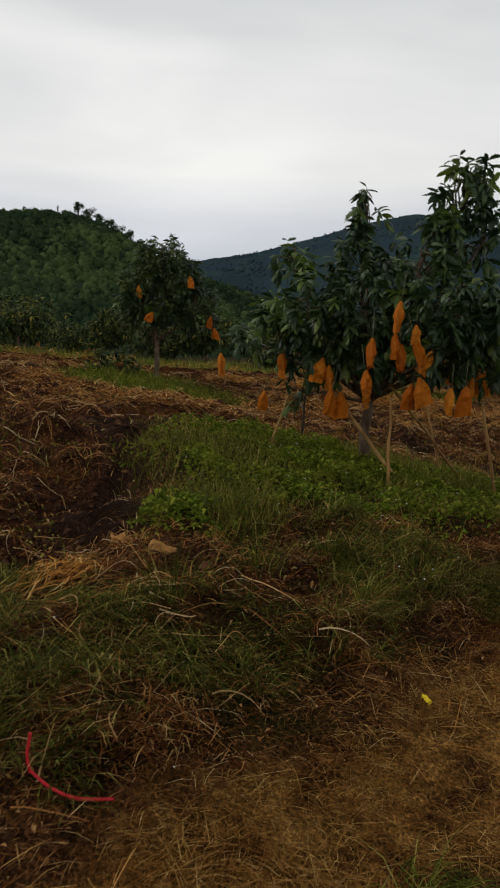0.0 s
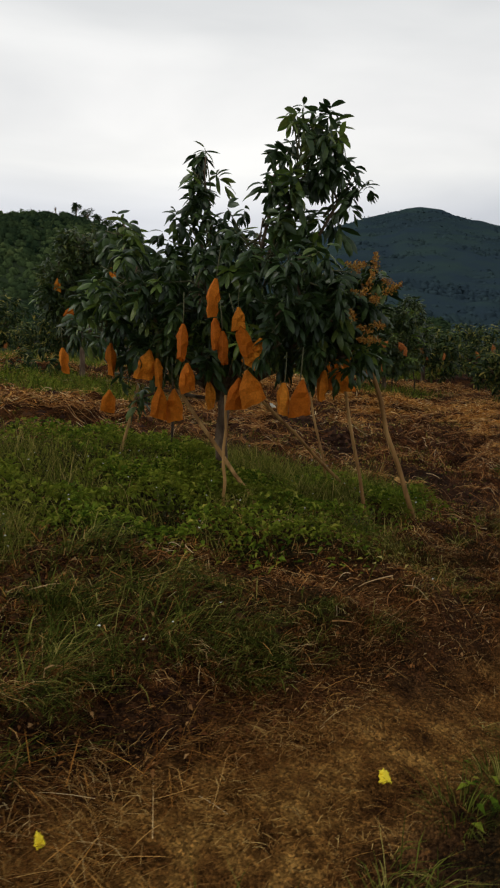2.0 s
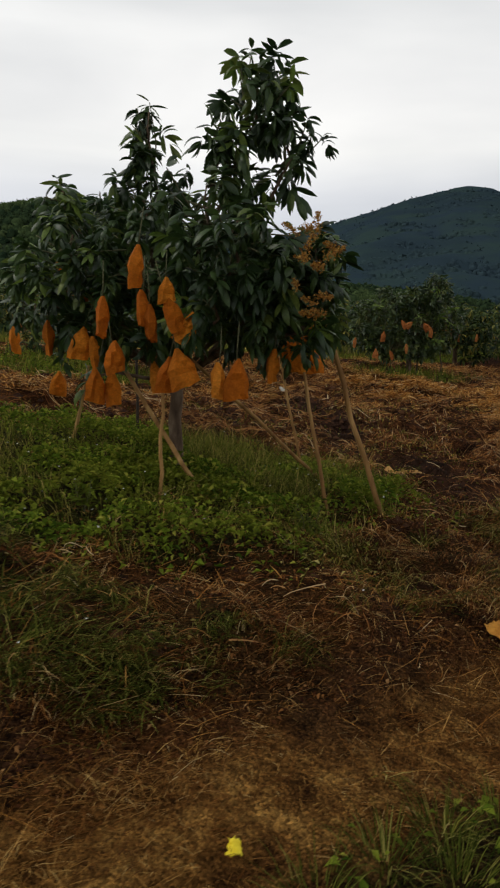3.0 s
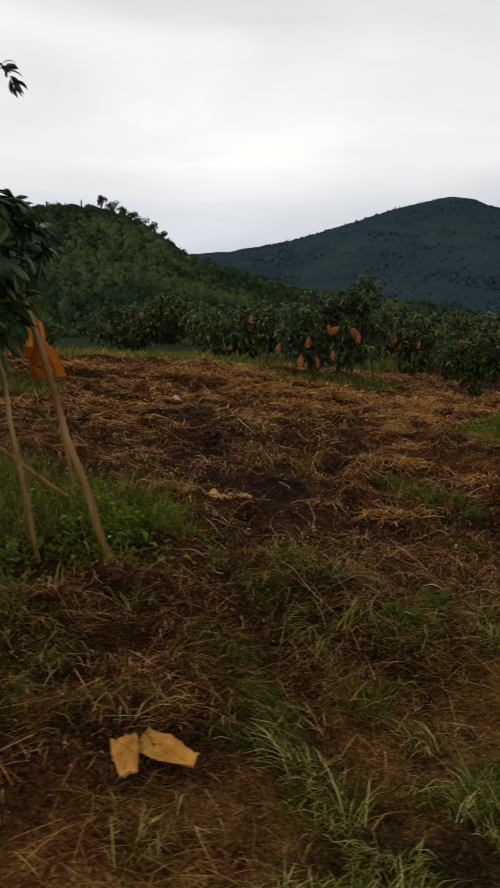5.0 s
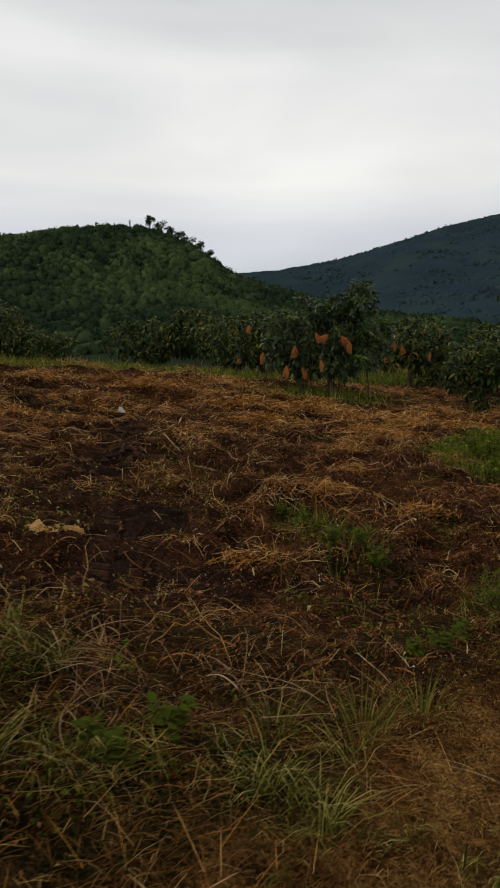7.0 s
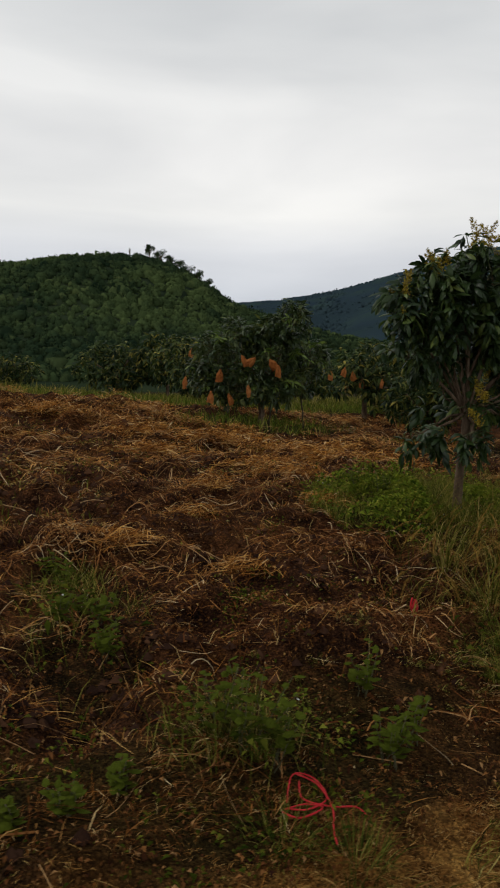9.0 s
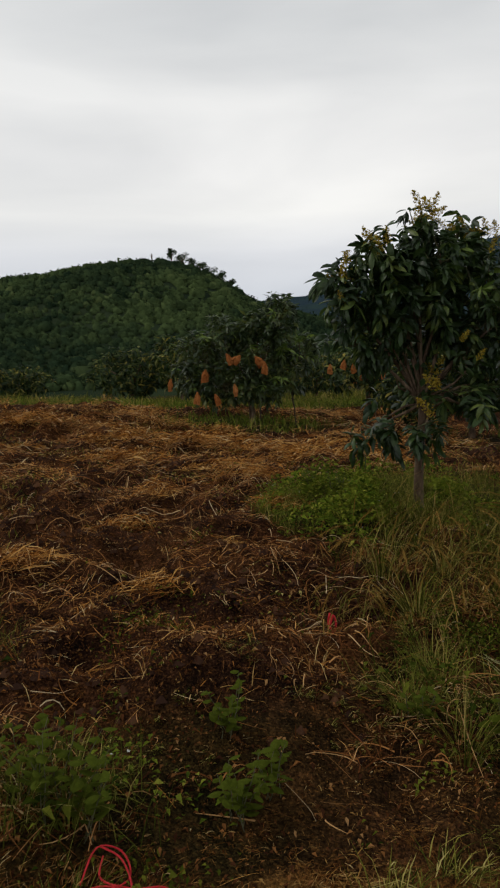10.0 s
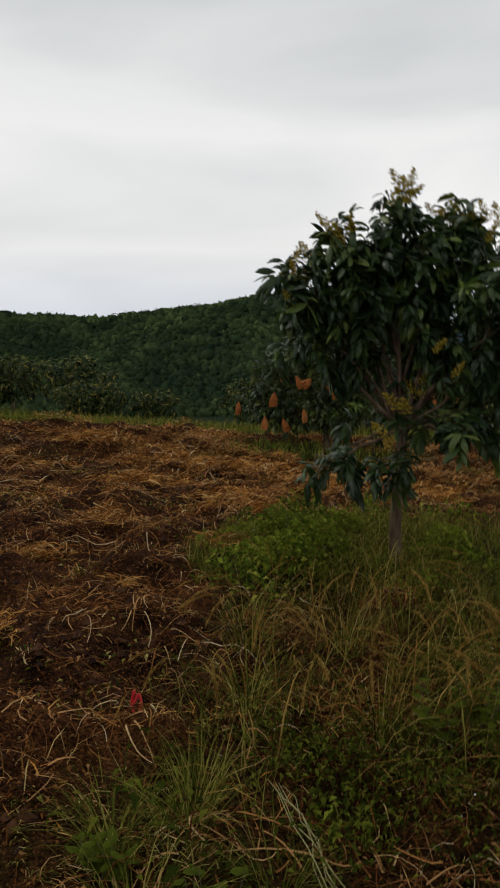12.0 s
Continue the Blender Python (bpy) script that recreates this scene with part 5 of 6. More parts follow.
x, y, u, v = scatter(90000, -2, 22, 2.4, 13, lambda x, y, u, v: np.clip(field_w(x, y, u, v) + 0.3 * verge_w(x, y, u, v), 0, 1) * np.clip(0.35 + 0.9 * vnoise(x, y, 0.75, 64), 0.03, 1) * crests(x, y))
n = len(x)
strands("dead_weeds", x, y, rng.uniform(0.04, 0.16, n), rng.uniform(0.003, 0.010, n), rng.uniform(0, 6.28, n), rng.uniform(0.5, 1.5, n), rng.uniform(1.2, 2.2, n), MAT_RED_DRY, "reddish dead weeds and grass on the soil", "dead weeds", rng.uniform(0, 0.03, n), 2)
# stringy dead stems and torn vines over the tilled strip, in loose tangles
x, y, u, v = scatter(80000, -2, 20, 2.3, 9.0, lambda x, y, u, v: np.clip(field_w(x, y, u, v) + 0.25 * verge_w(x, y, u, v) + 0.7 * crumbly(u, v), 0, 1) * np.clip(0.28 + 0.9 * vnoise(x, y, 0.6, 131) + 0.5 * vnoise(x, y, 0.24, 132), 0.03, 1) * crests(x, y))
n = len(x)
curls("dead_vines", x, y, rng.uniform(0.08, 0.30, n) * np.where(rng.random(n) > 0.9, 1.7, 1), rng.uniform(0.003, 0.010, n), 1.6 * vnoise(x, y, 0.5, 133) + rng.normal(0.2, 0.9, n) + np.pi * rng.integers(0, 2, n), rng.normal(0, 1.3, n), rng.uniform(0, 0.05, n) * np.where(rng.random(n) > 0.85, 2.4, 1), MAT_VINE,
      "stringy reddish dead stems strewn over the soil", rng.uniform(0.004, 0.02, n))
x, y, u, v = scatter(60000, -2, 25, 9.0, 16.5, lambda x, y, u, v: field_w(x, y, u, v) * np.clip(0.25 + 0.9 * vnoise(x, y, 0.9, 134) + 0.5 * vnoise(x, y, 0.35, 135), 0.03, 1) * crests(x, y))
n = len(x)
curls("dead_vines", x, y, rng.uniform(0.18, 0.6, n), rng.uniform(0.006, 0.014, n), rng.normal(0.2, 0.9, n) + np.pi * rng.integers(0, 2, n), rng.normal(0, 1.3, n), rng.uniform(0, 0.09, n), MAT_VINE, "stringy reddish dead stems strewn over the soil", rng.uniform(0.004, 0.03, n), 4)
# straw gathered in small clumps
cx, cy, u, v = scatter(2600, -2, 24, 3.4, 17, lambda x, y, u, v: field_w(x, y, u, v) * np.clip(0.15 + 0.6 * heap(x, y) + 0.5 * vnoise(x, y, 2.2, 57), 0, 0.7))
k = np.repeat(np.arange(len(cx)), rng.integers(16, 40, len(cx)))
n = len(k)
wide = np.clip(0.06 + 0.012 * v, 0.08, 0.26)[k] * rng.uniform(0.6, 1.4, len(cx))[k]
way = rng.uniform(0, 6.28, len(cx))[k]
ox, oy = rng.normal(0, 1, n) * wide * 1.4, rng.normal(0, 1, n) * wide * 0.7
strands("straw_clumps", cx[k] + ox, cy[k] + oy, rng.uniform(0.8, 2.2, n) * wide, rng.uniform(0.02, 0.05, n) * wide, way + rng.normal(0, 0.5, n) + np.pi * rng.integers(0, 2, n), rng.uniform(1.0, 1.5, n), rng.uniform(1.5, 2.0, n), MAT_STRAW,
        "clumps of raked orange straw on the soil", "straw", 0.5 * wide * np.exp(-(ox ** 2 + oy ** 2) / (wide * wide * 1.6)) * rng.random(n), 2)
# dead leaves, crumbs and wilted weeds among it
x, y, u, v = scatter(42000, -2, 22, 2.6, 12, lambda x, y, u, v: np.clip(field_w(x, y, u, v) + 0.2, 0, 1) * 0.8)
leaflets("leaf_litter", x, y, rng.uniform(0.0, 0.035, len(x)), rng.uniform(0.022, 0.060, len(x)), 0.4, MAT_DEAD, "dead brown leaves and crumbs on the soil", "litter", 0.5)
x, y, u, v = scatter(90000, -2, 24, 2.6, 17, lambda x, y, u, v: np.clip(field_w(x, y, u, v), 0, 1) * np.clip(1.5 * vnoise(x, y, 0.9, 61) + 0.6 * vnoise(x, y, 0.3, 60) - 0.12, 0, 1))
leaflets("field_weeds", x, y, rng.uniform(0.01, 0.09, len(x)), rng.uniform(0.025, 0.055, len(x)), 0.5, MAT_GRASS, "scattered low olive weeds in the tilled strip", "weeds", 0.5)
# clods of turned soil
x, y, u, v = scatter(80000, -2, 23, 2.4, 17, lambda x, y, u, v: np.maximum(zones(x, y)[2], bare(x, y)) * np.clip(0.75 - heap(x, y), 0.08, 1) * np.clip(0.5 + vnoise(x, y, 0.6, 63), 0.1, 1))
n = len(x)
corner = np.array(((1, 0, 0), (0, 1, 0), (-1, 0, 0), (0, -1, 0), (0, 0, 1)), float)
size = rng.uniform(0.008, 0.052, n) * np.where(v > 8, 1.6, 1.0)
f = rng.uniform(0, 6.28, n)
lump = corner[None] * rng.uniform(0.6, 1.3, (n, 5, 3)) * size[:, None, None] * np.array((1, 1, 0.8))
lump = np.stack([lump[..., 0] * np.cos(f)[:, None] - lump[..., 1] * np.sin(f)[:, None], lump[..., 0] * np.sin(f)[:, None] + lump[..., 1] * np.cos(f)[:, None], lump[..., 2]], -1)
lump = lump + np.stack([x, y, gz(x, y) - 0.004], -1)[:, None]
o = (np.arange(n) * 5)[:, None]
tris = np.concatenate([o + np.array(q) for q in ((0, 1, 4), (1, 2, 4), (2, 3, 4), (3, 0, 4))])
tagged(new("soil_clods", array_mesh("soil_clods", lump.reshape(-1, 3), [], tris, MAT_CLOD)), "dark clods of freshly turned soil", "soil", kind="stuff")
# short upright stubble in the tilled strip
x, y, u, v = scatter(26000, -2, 22, 3.0, 14, lambda x, y, u, v: field_w(x, y, u, v) * np.clip(0.3 + vnoise(x, y, 0.7, 62), 0, 1))
n = len(x)
strands("stubble", x, y, rng.uniform(0.06, 0.22, n), rng.uniform(0.004, 0.007, n), rng.uniform(0, 6.28, n), rng.uniform(0.1, 0.9, n), rng.uniform(0.8, 2.0, n), MAT_DRY, "dry broken stubble", "stubble", 0.0, 2)


def tufts(centres, blades, spread, length, width, lean0, lean1, mat, name, label, bias=0.0, heading=-0.9, segments=2):
    """Grass growing in tufts: blades lean out from each tuft's middle."""
    cx, cy = centres[0], centres[1]
    k = np.repeat(np.arange(len(cx)), rng.integers(blades[0], blades[1], len(cx)))
    n = len(k)
    size = rng.uniform(0.6, 1.25, len(cx))[k]
    lie = rng.normal(heading, 1.0, len(cx))[k]
    ox, oy = rng.normal(0, spread, n) * size, rng.normal(0, spread, n) * size
    out_x, out_y = ox / spread + bias * np.cos(lie), oy / spread + bias * np.sin(lie)
    size = size * np.clip(0.85 + 0.55 * vnoise(cx, cy, 0.5, 91), 0.35, 1.35)[k]
    strands(name, cx[k] + ox, cy[k] + oy, rng.uniform(*length, n) * size, rng.uniform(*width, n), np.arctan2(out_y, out_x) + rng.normal(0, 0.35, n), rng.uniform(*lean0, n), rng.uniform(*lean1, n), mat, label, "grass", -0.01, segments)


# the verge: matted grass, green, dead and golden in patches, combed one way
def greenness(x, y, u, v):
    """How green the verge is, 0 to 1: patches whose share changes along and across it."""
    near = np.interp(v, (1.0, 1.25, 1.45, 2.15, 2.4, 3.2, 3.8, 4.4), (0.7, 0.6, 0.02, 0.05, 0.78, 0.70, 0.40, 0.45))
    mid = np.interp(v, (1.0, 1.6, 2.0, 2.5, 3.1, 3.6, 4.4), (0.52, 0.28, 0.34, 0.45, 0.48, 0.22, 0.15))
    late = np.interp(v, (1.0, 1.8, 2.5, 3.3, 4.4), (0.6, 0.42, 0.50, 0.42, 0.18))
    last = np.interp(v, (1.6, 2.2, 3.0, 4.4), (0.45, 0.30, 0.35, 0.20)) + 0.22 * np.clip((u - 13.6) / 0.8, 0, 1)
    a, b, c = np.clip((u - 4.6) / 1.2, 0, 1), np.clip((u - 7.3) / 1.0, 0, 1), np.clip((u - 10.4) / 1.0, 0, 1)
    share = ((near * (1 - a) + mid * a) * (1 - b) + late * b) * (1 - c) + last * c
    p = 0.7 * vnoise(x, y, 0.75, 66) + 0.45 * vnoise(x, y, 0.32, 96)
    return np.clip((p - (0.5 - share) * 1.5) / 0.3, 0, 1)


def thick_w(x, y, u, v):
    edge = 0.35 * vnoise(x, y, 1.3, 11)
    return np.clip(0.72 + 1.4 * vnoise(x, y, 0.34, 151), 0.06, 1) * (1 - 0.9 * np.exp(-((x - 3.8) ** 2 + (y - 6.02) ** 2) / 0.06)) * (1 - 0.88 * np.clip((u - 14.5) / 0.6, 0, 1) * np.clip((2.9 - v) / 0.4, 0, 1)) * np.clip((4.3 - v + 2 * edge - 0.55 * np.clip((u - 9) / 3, 0, 1)) / 0.7, 0, 1) * (1 - 0.8 * island(x, y)) * (1 - 0.9 * bare(x, y))


def mat_grass(name, n, v0, v1, weight, blades, spread, length, width, lean0, lean1, mat, label, fan=0.5, u0=-1, u1=18.5, segments=2):
    """Tufts whose blades all droop one way, the way changing slowly from place to place."""
    cx, cy, u, v = scatter(n, u0, u1, v0, v1, weight)
    k = np.repeat(np.arange(len(cx)), rng.integers(blades[0], blades[1], len(cx)))
    m = len(k)
    size = rng.uniform(0.65, 1.3, len(cx)) * np.clip(0.85 + 0.5 * vnoise(cx, cy, 0.5, 91), 0.4, 1.4)
    size = size * np.clip(1 - 0.35 * (u - 9.6) * (v > 1.9), 0.42, 1)
    way = -0.85 + 2.6 * vnoise(cx, cy, 0.9, 95) + rng.normal(0, 0.8, len(cx))
    ox, oy = rng.normal(0, spread, m) * size[k], rng.normal(0, spread, m) * size[k]
    strands(name, cx[k] + ox, cy[k] + oy, rng.uniform(*length, m) * size[k], rng.uniform(*width, m), way[k] + rng.normal(0, fan, m), rng.uniform(*lean0, m), rng.uniform(*lean1, m), mat, label, "grass", rng.uniform(-0.01, 0.03, m), segments)


mat_grass("green_grass", 2400, 0.7, 4.5, lambda x, y, u, v: greenness(x, y, u, v) * thick_w(x, y, u, v), (24, 40), 0.06, (0.08, 0.29), (0.003, 0.0072), (0.2, 1.0), (1.3, 2.3), MAT_TUFT, "dark green grass drooping over the verge", 0.85, -1, 5.2)
mat_grass("green_grass", 5100, 0.7, 4.5, lambda x, y, u, v: greenness(x, y, u, v) * thick_w(x, y, u, v), (24, 40), 0.06, (0.08, 0.29), (0.003, 0.0072), (0.2, 1.0), (1.3, 2.3), MAT_GRASS, "olive-green grass drooping over the verge", 0.85, 5.2, 18.5)
# a bank of long grass that hangs over the path's edge
def bank_w(x, y, u, v):
    return np.clip((v - 2.28 + 0.26 * np.clip(u - 6.2, 0, 1) - 0.18 * vnoise(x, y, 0.7, 140)) / 0.2, 0, 1) * np.clip((2.85 - v) / 0.3, 0, 1) * np.clip((8.2 - u) / 0.8, 0, 1) * (1 - np.exp(-((x - 3.8) ** 2 + (y - 6.05) ** 2) / 0.09)) * np.clip(0.6 + 0.8 * vnoise(x, y, 0.6, 141), 0.1, 1)


for mat, count, shade in ((MAT_TUFT, 330, "dark green"), (MAT_RED_DRY, 330, "red-brown dead")):
    cx, cy, u, v = scatter(int(count * 1.25), 1.0, 8.3, 1.9, 2.9, bank_w)
    k = np.repeat(np.arange(len(cx)), rng.integers(30, 52, len(cx)))
    n = len(k)
    strands("bank_grass", cx[k] + rng.normal(0, 0.05, n), cy[k] + rng.normal(0, 0.05, n), rng.uniform(0.10, 0.30, n), rng.uniform(0.002, 0.0052, n), (-0.85 + rng.normal(0, 0.7, len(cx)))[k] + rng.normal(0, 0.5, n), rng.uniform(0.0, 0.7, n), rng.uniform(1.7, 2.6, n), mat, "long " + shade + " grass hanging over the path's edge", "grass", -0.01, 3)
# tussocks on the later verge
cx, cy, u, v = scatter(130, 7.0, 15.0, 1.4, 3.3, lambda x, y, u, v: np.clip(greenness(x, y, u, v) + 0.12, 0, 1) * np.clip(1.1 - crumbly(u, v), 0, 1))
k = np.repeat(np.arange(len(cx)), rng.integers(30, 55, len(cx)))
n = len(k)
strands("grass_tussocks", cx[k] + rng.normal(0, 0.035, n), cy[k] + rng.normal(0, 0.035, n), rng.uniform(0.14, 0.38, n), rng.uniform(0.003, 0.0075, n), rng.uniform(0, 6.28, len(cx))[k] + rng.normal(0, 0.8, n), rng.uniform(0.1, 0.8, n), rng.uniform(1.4, 2.3, n), MAT_GRASS, "yellow-green grass tussocks on the verge", "grass", -0.01, 3)
mat_grass("dead_grass", 6200, 1.9, 4.5, lambda x, y, u, v: (1 - 0.8 * greenness(x, y, u, v)) * thick_w(x, y, u, v) * np.clip((v - 1.95 + 0.3 * vnoise(x, y, 0.6, 97)) / 0.3, 0, 1) * (1 - 0.2 * crumbly(u, v)), (16, 30), 0.07, (0.05, 0.22), (0.0018, 0.004), (0.5, 1.4), (1.3, 2.1), MAT_RED_DRY, "red-brown dead grass matted on the verge", 0.7)
mat_grass("dry_grass", 2600, 1.9, 4.5, lambda x, y, u, v: thick_w(x, y, u, v) * np.clip(1.6 * vnoise(x, y, 0.55, 98) + 0.25 * np.clip((u - 5.5) / 1.5, 0, 1), 0.02, 1) * (1 - 0.8 * crumbly(u, v)), (14, 26), 0.07, (0.08, 0.26), (0.0018, 0.0038), (0.5, 1.3), (1.4, 2.1), MAT_DRY, "pale dry grass bent over the verge", 0.6)
def trodden(x, y, u, v):
    """1 in the bare sandy middle of the path's first stretch."""
    return np.exp(-((v - 1.62 + 0.12 * vnoise(x, y, 0.9, 45)) / 0.34) ** 2) * np.clip((6.6 - u) / 1.0, 0, 1) * np.clip((u - 1.6) / 1.0, 0, 1) * np.clip(0.85 + 0.4 * vnoise(x, y, 0.5, 46), 0, 1)


def early(x, y, u):
    """1 on the first stretch of the path, where the grass lies dark and matted."""
    return np.clip((7.9 + 1.2 * vnoise(x, y, 0.8, 41) - u) / 0.9, 0, 1) * np.clip((u - 4.1) / 1.2, 0.25, 1)


mat_grass("path_thatch", 6400, 0.9, 2.5, lambda x, y, u, v: np.clip(zones(x, y)[0] + 0.2 * (v > 1.5), 0, 1) * (1 - 0.85 * greenness(x, y, u, v)) * (1 - early(x, y, u)) * (1 - 0.9 * trodden(x, y, u, v)), (14, 28), 0.09, (0.04, 0.16), (0.0018, 0.0042), (1.0, 1.5), (1.4, 1.8), MAT_PATH, "matted golden dry grass trodden into the path", 1.0)
mat_grass("path_thatch", 6400, 0.9, 2.5, lambda x, y, u, v: np.clip(zones(x, y)[0] + 0.2 * (v > 1.5), 0, 1) * (1 - 0.85 * greenness(x, y, u, v)) * early(x, y, u) * (1 - 0.9 * trodden(x, y, u, v)), (14, 28), 0.09, (0.04, 0.15), (0.0016, 0.0038), (1.1, 1.55), (1.2, 1.7), MAT_MATTED, "matted brown dry grass trodden into the path", 1.5)
x, y, u, v = scatter(45000, -2, 19, 2.0, 4.4, lambda x, y, u, v: np.clip(0.75 + 0.5 * vnoise(x, y, 0.6, 88), 0, 1) * 0.6)
leaflets("leaf_litter", x, y, rng.uniform(0.0, 0.05, len(x)), rng.uniform(0.012, 0.04, len(x)), 0.5, MAT_DEAD, "dead brown leaves and crumbs on the verge", "litter", 0.6)
# reddish crumbs of broken weeds where the verge runs into the soil
x, y, u, v = scatter(140000, 3, 18, 2.0, 8.5, lambda x, y, u, v: np.clip(crumbly(u, v) + 0.5 * zones(x, y)[2], 0, 1) * np.clip(0.6 + 0.8 * vnoise(x, y, 0.5, 58), 0.1, 1) * (1 - 0.7 * island(x, y)) * (1 - 0.92 * bare(x, y)) * np.clip((9 - v) / 4, 0, 1) * crests(x, y))
leaflets("weed_crumbs", x, y, rng.uniform(0.0, 0.06, len(x)) * np.clip(0.5 + vnoise(x, y, 0.35, 59), 0.1, 1.5), rng.uniform(0.010, 0.036, len(x)), 0.35, MAT_CRUMB, "red-brown crumbs of dead weeds", "litter", 0.9)
# low olive weeds in clumps there
x, y, u, v = scatter(60000, 8.5, 18, 2.1, 7.0, lambda x, y, u, v: np.clip(1.8 * vnoise(x, y, 0.55, 52) + 0.8 * vnoise(x, y, 0.22, 53) - 0.35, 0, 1) * np.clip((7.2 - v) / 2.5, 0, 1) * (1 - bare(x, y)))
leaflets("olive_weeds", x, y, rng.uniform(0.0, 0.13, len(x)) * np.clip(0.6 + vnoise(x, y, 0.3, 54), 0.2, 1.5), rng.uniform(0.014, 0.042, len(x)), 0.5, MAT_BROAD, "low olive-green weeds among broken stems", "weeds", 0.6)
# dark weeds in the hollow at the end of the verge
x, y, u, v = scatter(32000, 14.6, 17.5, 1.3, 3.3, lambda x, y, u, v: np.clip(0.4 + 1.2 * vnoise(x, y, 0.3, 171), 0.03, 1) * np.clip((u - 14.8) / 0.5, 0, 1))
leaflets("dark_weeds", x, y, rng.uniform(0.0, 0.16, len(x)), rng.uniform(0.016, 0.045, len(x)), 0.45, MAT_BROAD, "dark low weeds in a hollow of the verge", "weeds", 0.7)
# long bleached stems lying loose over verge and path
x, y, u, v = scatter(7000, -2, 18, 1.6, 4.4, lambda x, y, u, v: np.clip(0.45 + 0.9 * vnoise(x, y, 0.6, 93), 0.04, 1) * (1 - 0.8 * crumbly(u, v)))
n = len(x)
strands("bleached_stems", x, y, rng.uniform(0.10, 0.32, n), rng.uniform(0.0018, 0.0038, n), rng.uniform(0, 6.28, n), rng.uniform(1.15, 1.5, n), rng.uniform(1.3, 1.75, n), MAT_STRAW, "long bleached grass stems lying loose on the verge", "straw", rng.uniform(0.02, 0.10, n), 3)
# bleached stalks of pulled weeds, tangled at the field's edge
x, y, u, v = scatter(60000, 6, 14, 2.0, 4.6, lambda x, y, u, v: 0.08 * np.clip(0.3 + 1.2 * vnoise(x, y, 0.35, 161), 0.02, 1) * np.maximum(np.exp(-((x - 5.0) ** 2 + (y - 8.6) ** 2) / 0.7), 0.3 * np.exp(-((x - 6.2) ** 2 + (y - 9.2) ** 2) / 0.5)))
n = len(x)
curls("dead_stalks", x, y, rng.uniform(0.12, 0.45, n), rng.uniform(0.003, 0.006, n), rng.uniform(0, 6.28, n), rng.normal(0, 1.1, n), rng.uniform(0.0, 0.12, n) * np.where(rng.random(n) > 0.85, 2.2, 1), MAT_STALK, "bleached dead stalks tangled at the field's edge", rng.uniform(0.01, 0.05, n))
# trodden straw of the path
x, y, u, v = scatter(60000, -1, 18.5, 0.9, 2.6, lambda x, y, u, v: np.clip(zones(x, y)[0] + 0.15, 0, 1) * (1 - early(x, y, u)) * (1 - 0.8 * trodden(x, y, u, v)) * (0.25 + 0.75 * np.clip(0.5 + vnoise(x, y, 0.5, 67), 0, 1)))
n = len(x)
strands("path_straw", x, y, rng.uniform(0.025, 0.09, n) * np.where(rng.random(n) > 0.92, 1.7, 1), rng.uniform(0.0015, 0.0032, n), rng.uniform(0, 6.28, n), rng.uniform(1.2, 1.6, n), rng.uniform(1.5, 1.8, n), MAT_PATH, "flattened dry grass trodden into the path", "straw", rng.uniform(0, 0.015, n), 2)
x, y, u, v = scatter(60000, -1, 18.5, 0.9, 2.6, lambda x, y, u, v: np.clip(zones(x, y)[0] + 0.15, 0, 1) * early(x, y, u) * (1 - 0.8 * trodden(x, y, u, v)) * (0.25 + 0.75 * np.clip(0.5 + vnoise(x, y, 0.5, 67), 0, 1)))
n = len(x)
strands("path_straw", x, y, rng.uniform(0.025, 0.09, n) * np.where(rng.random(n) > 0.92, 1.7, 1), rng.uniform(0.0015, 0.0032, n), rng.uniform(0, 6.28, n), rng.uniform(1.2, 1.6, n), rng.uniform(1.5, 1.8, n), MAT_MATTED, "flattened dry grass trodden into the path", "straw", rng.uniform(0, 0.015, n), 2)
x, y, u, v = scatter(40000, 8.5, 19, 1.9, 4.4, lambda x, y, u, v: verge_w(x, y, u, v) * np.clip(1.6 * vnoise(x, y, 0.5, 85) - 0.6, 0, 1))
leaflets("verge_weeds", x, y, rng.uniform(0.01, 0.16, len(x)) * np.clip(0.6 + vnoise(x, y, 0.5, 86), 0.2, 1.4), rng.uniform(0.02, 0.05, len(x)), 0.55, MAT_WEED, "low leafy weeds on the verge", "weeds", 0.5)


# leafy weeds and grass of the islands under the trees
def on_islands(count, weight):
    """Places on the weedy islands, as many for each square metre on all of them."""
    xs, ys = [], []
    for cx, cy, a, b, k in ISLANDS:
        if cy < 18:
            m = int(count * a * b)
            q = 1.35 * max(a, b)
            xs.append(rng.uniform(cx - q, cx + q, m))
            ys.append(rng.uniform(cy - q, cy + q, m))
    x, y = np.concatenate(xs), np.concatenate(ys)
    keep = (rng.random(len(x)) < weight(x, y)) & (uv(x, y)[1] > 0.8)
    return x[keep], y[keep]


x, y = on_islands(9500, lambda x, y: island(x, y) ** 1.4 * np.clip(0.50 + 1.2 * vnoise(x, y, 0.5, 72) + 0.5 * vnoise(x, y, 0.2, 78), 0.06, 1))
tall = np.clip(0.20 + 0.26 * vnoise(x, y, 0.5, 72) + 0.12 * vnoise(x, y, 0.22, 70), 0.03, 0.46) * np.clip(island(x, y) * 1.3, 0.3, 1)
tall = tall * np.where(x < 5, 0.62, 1.0)
patchy = (x > 5) & (y < 13.8)
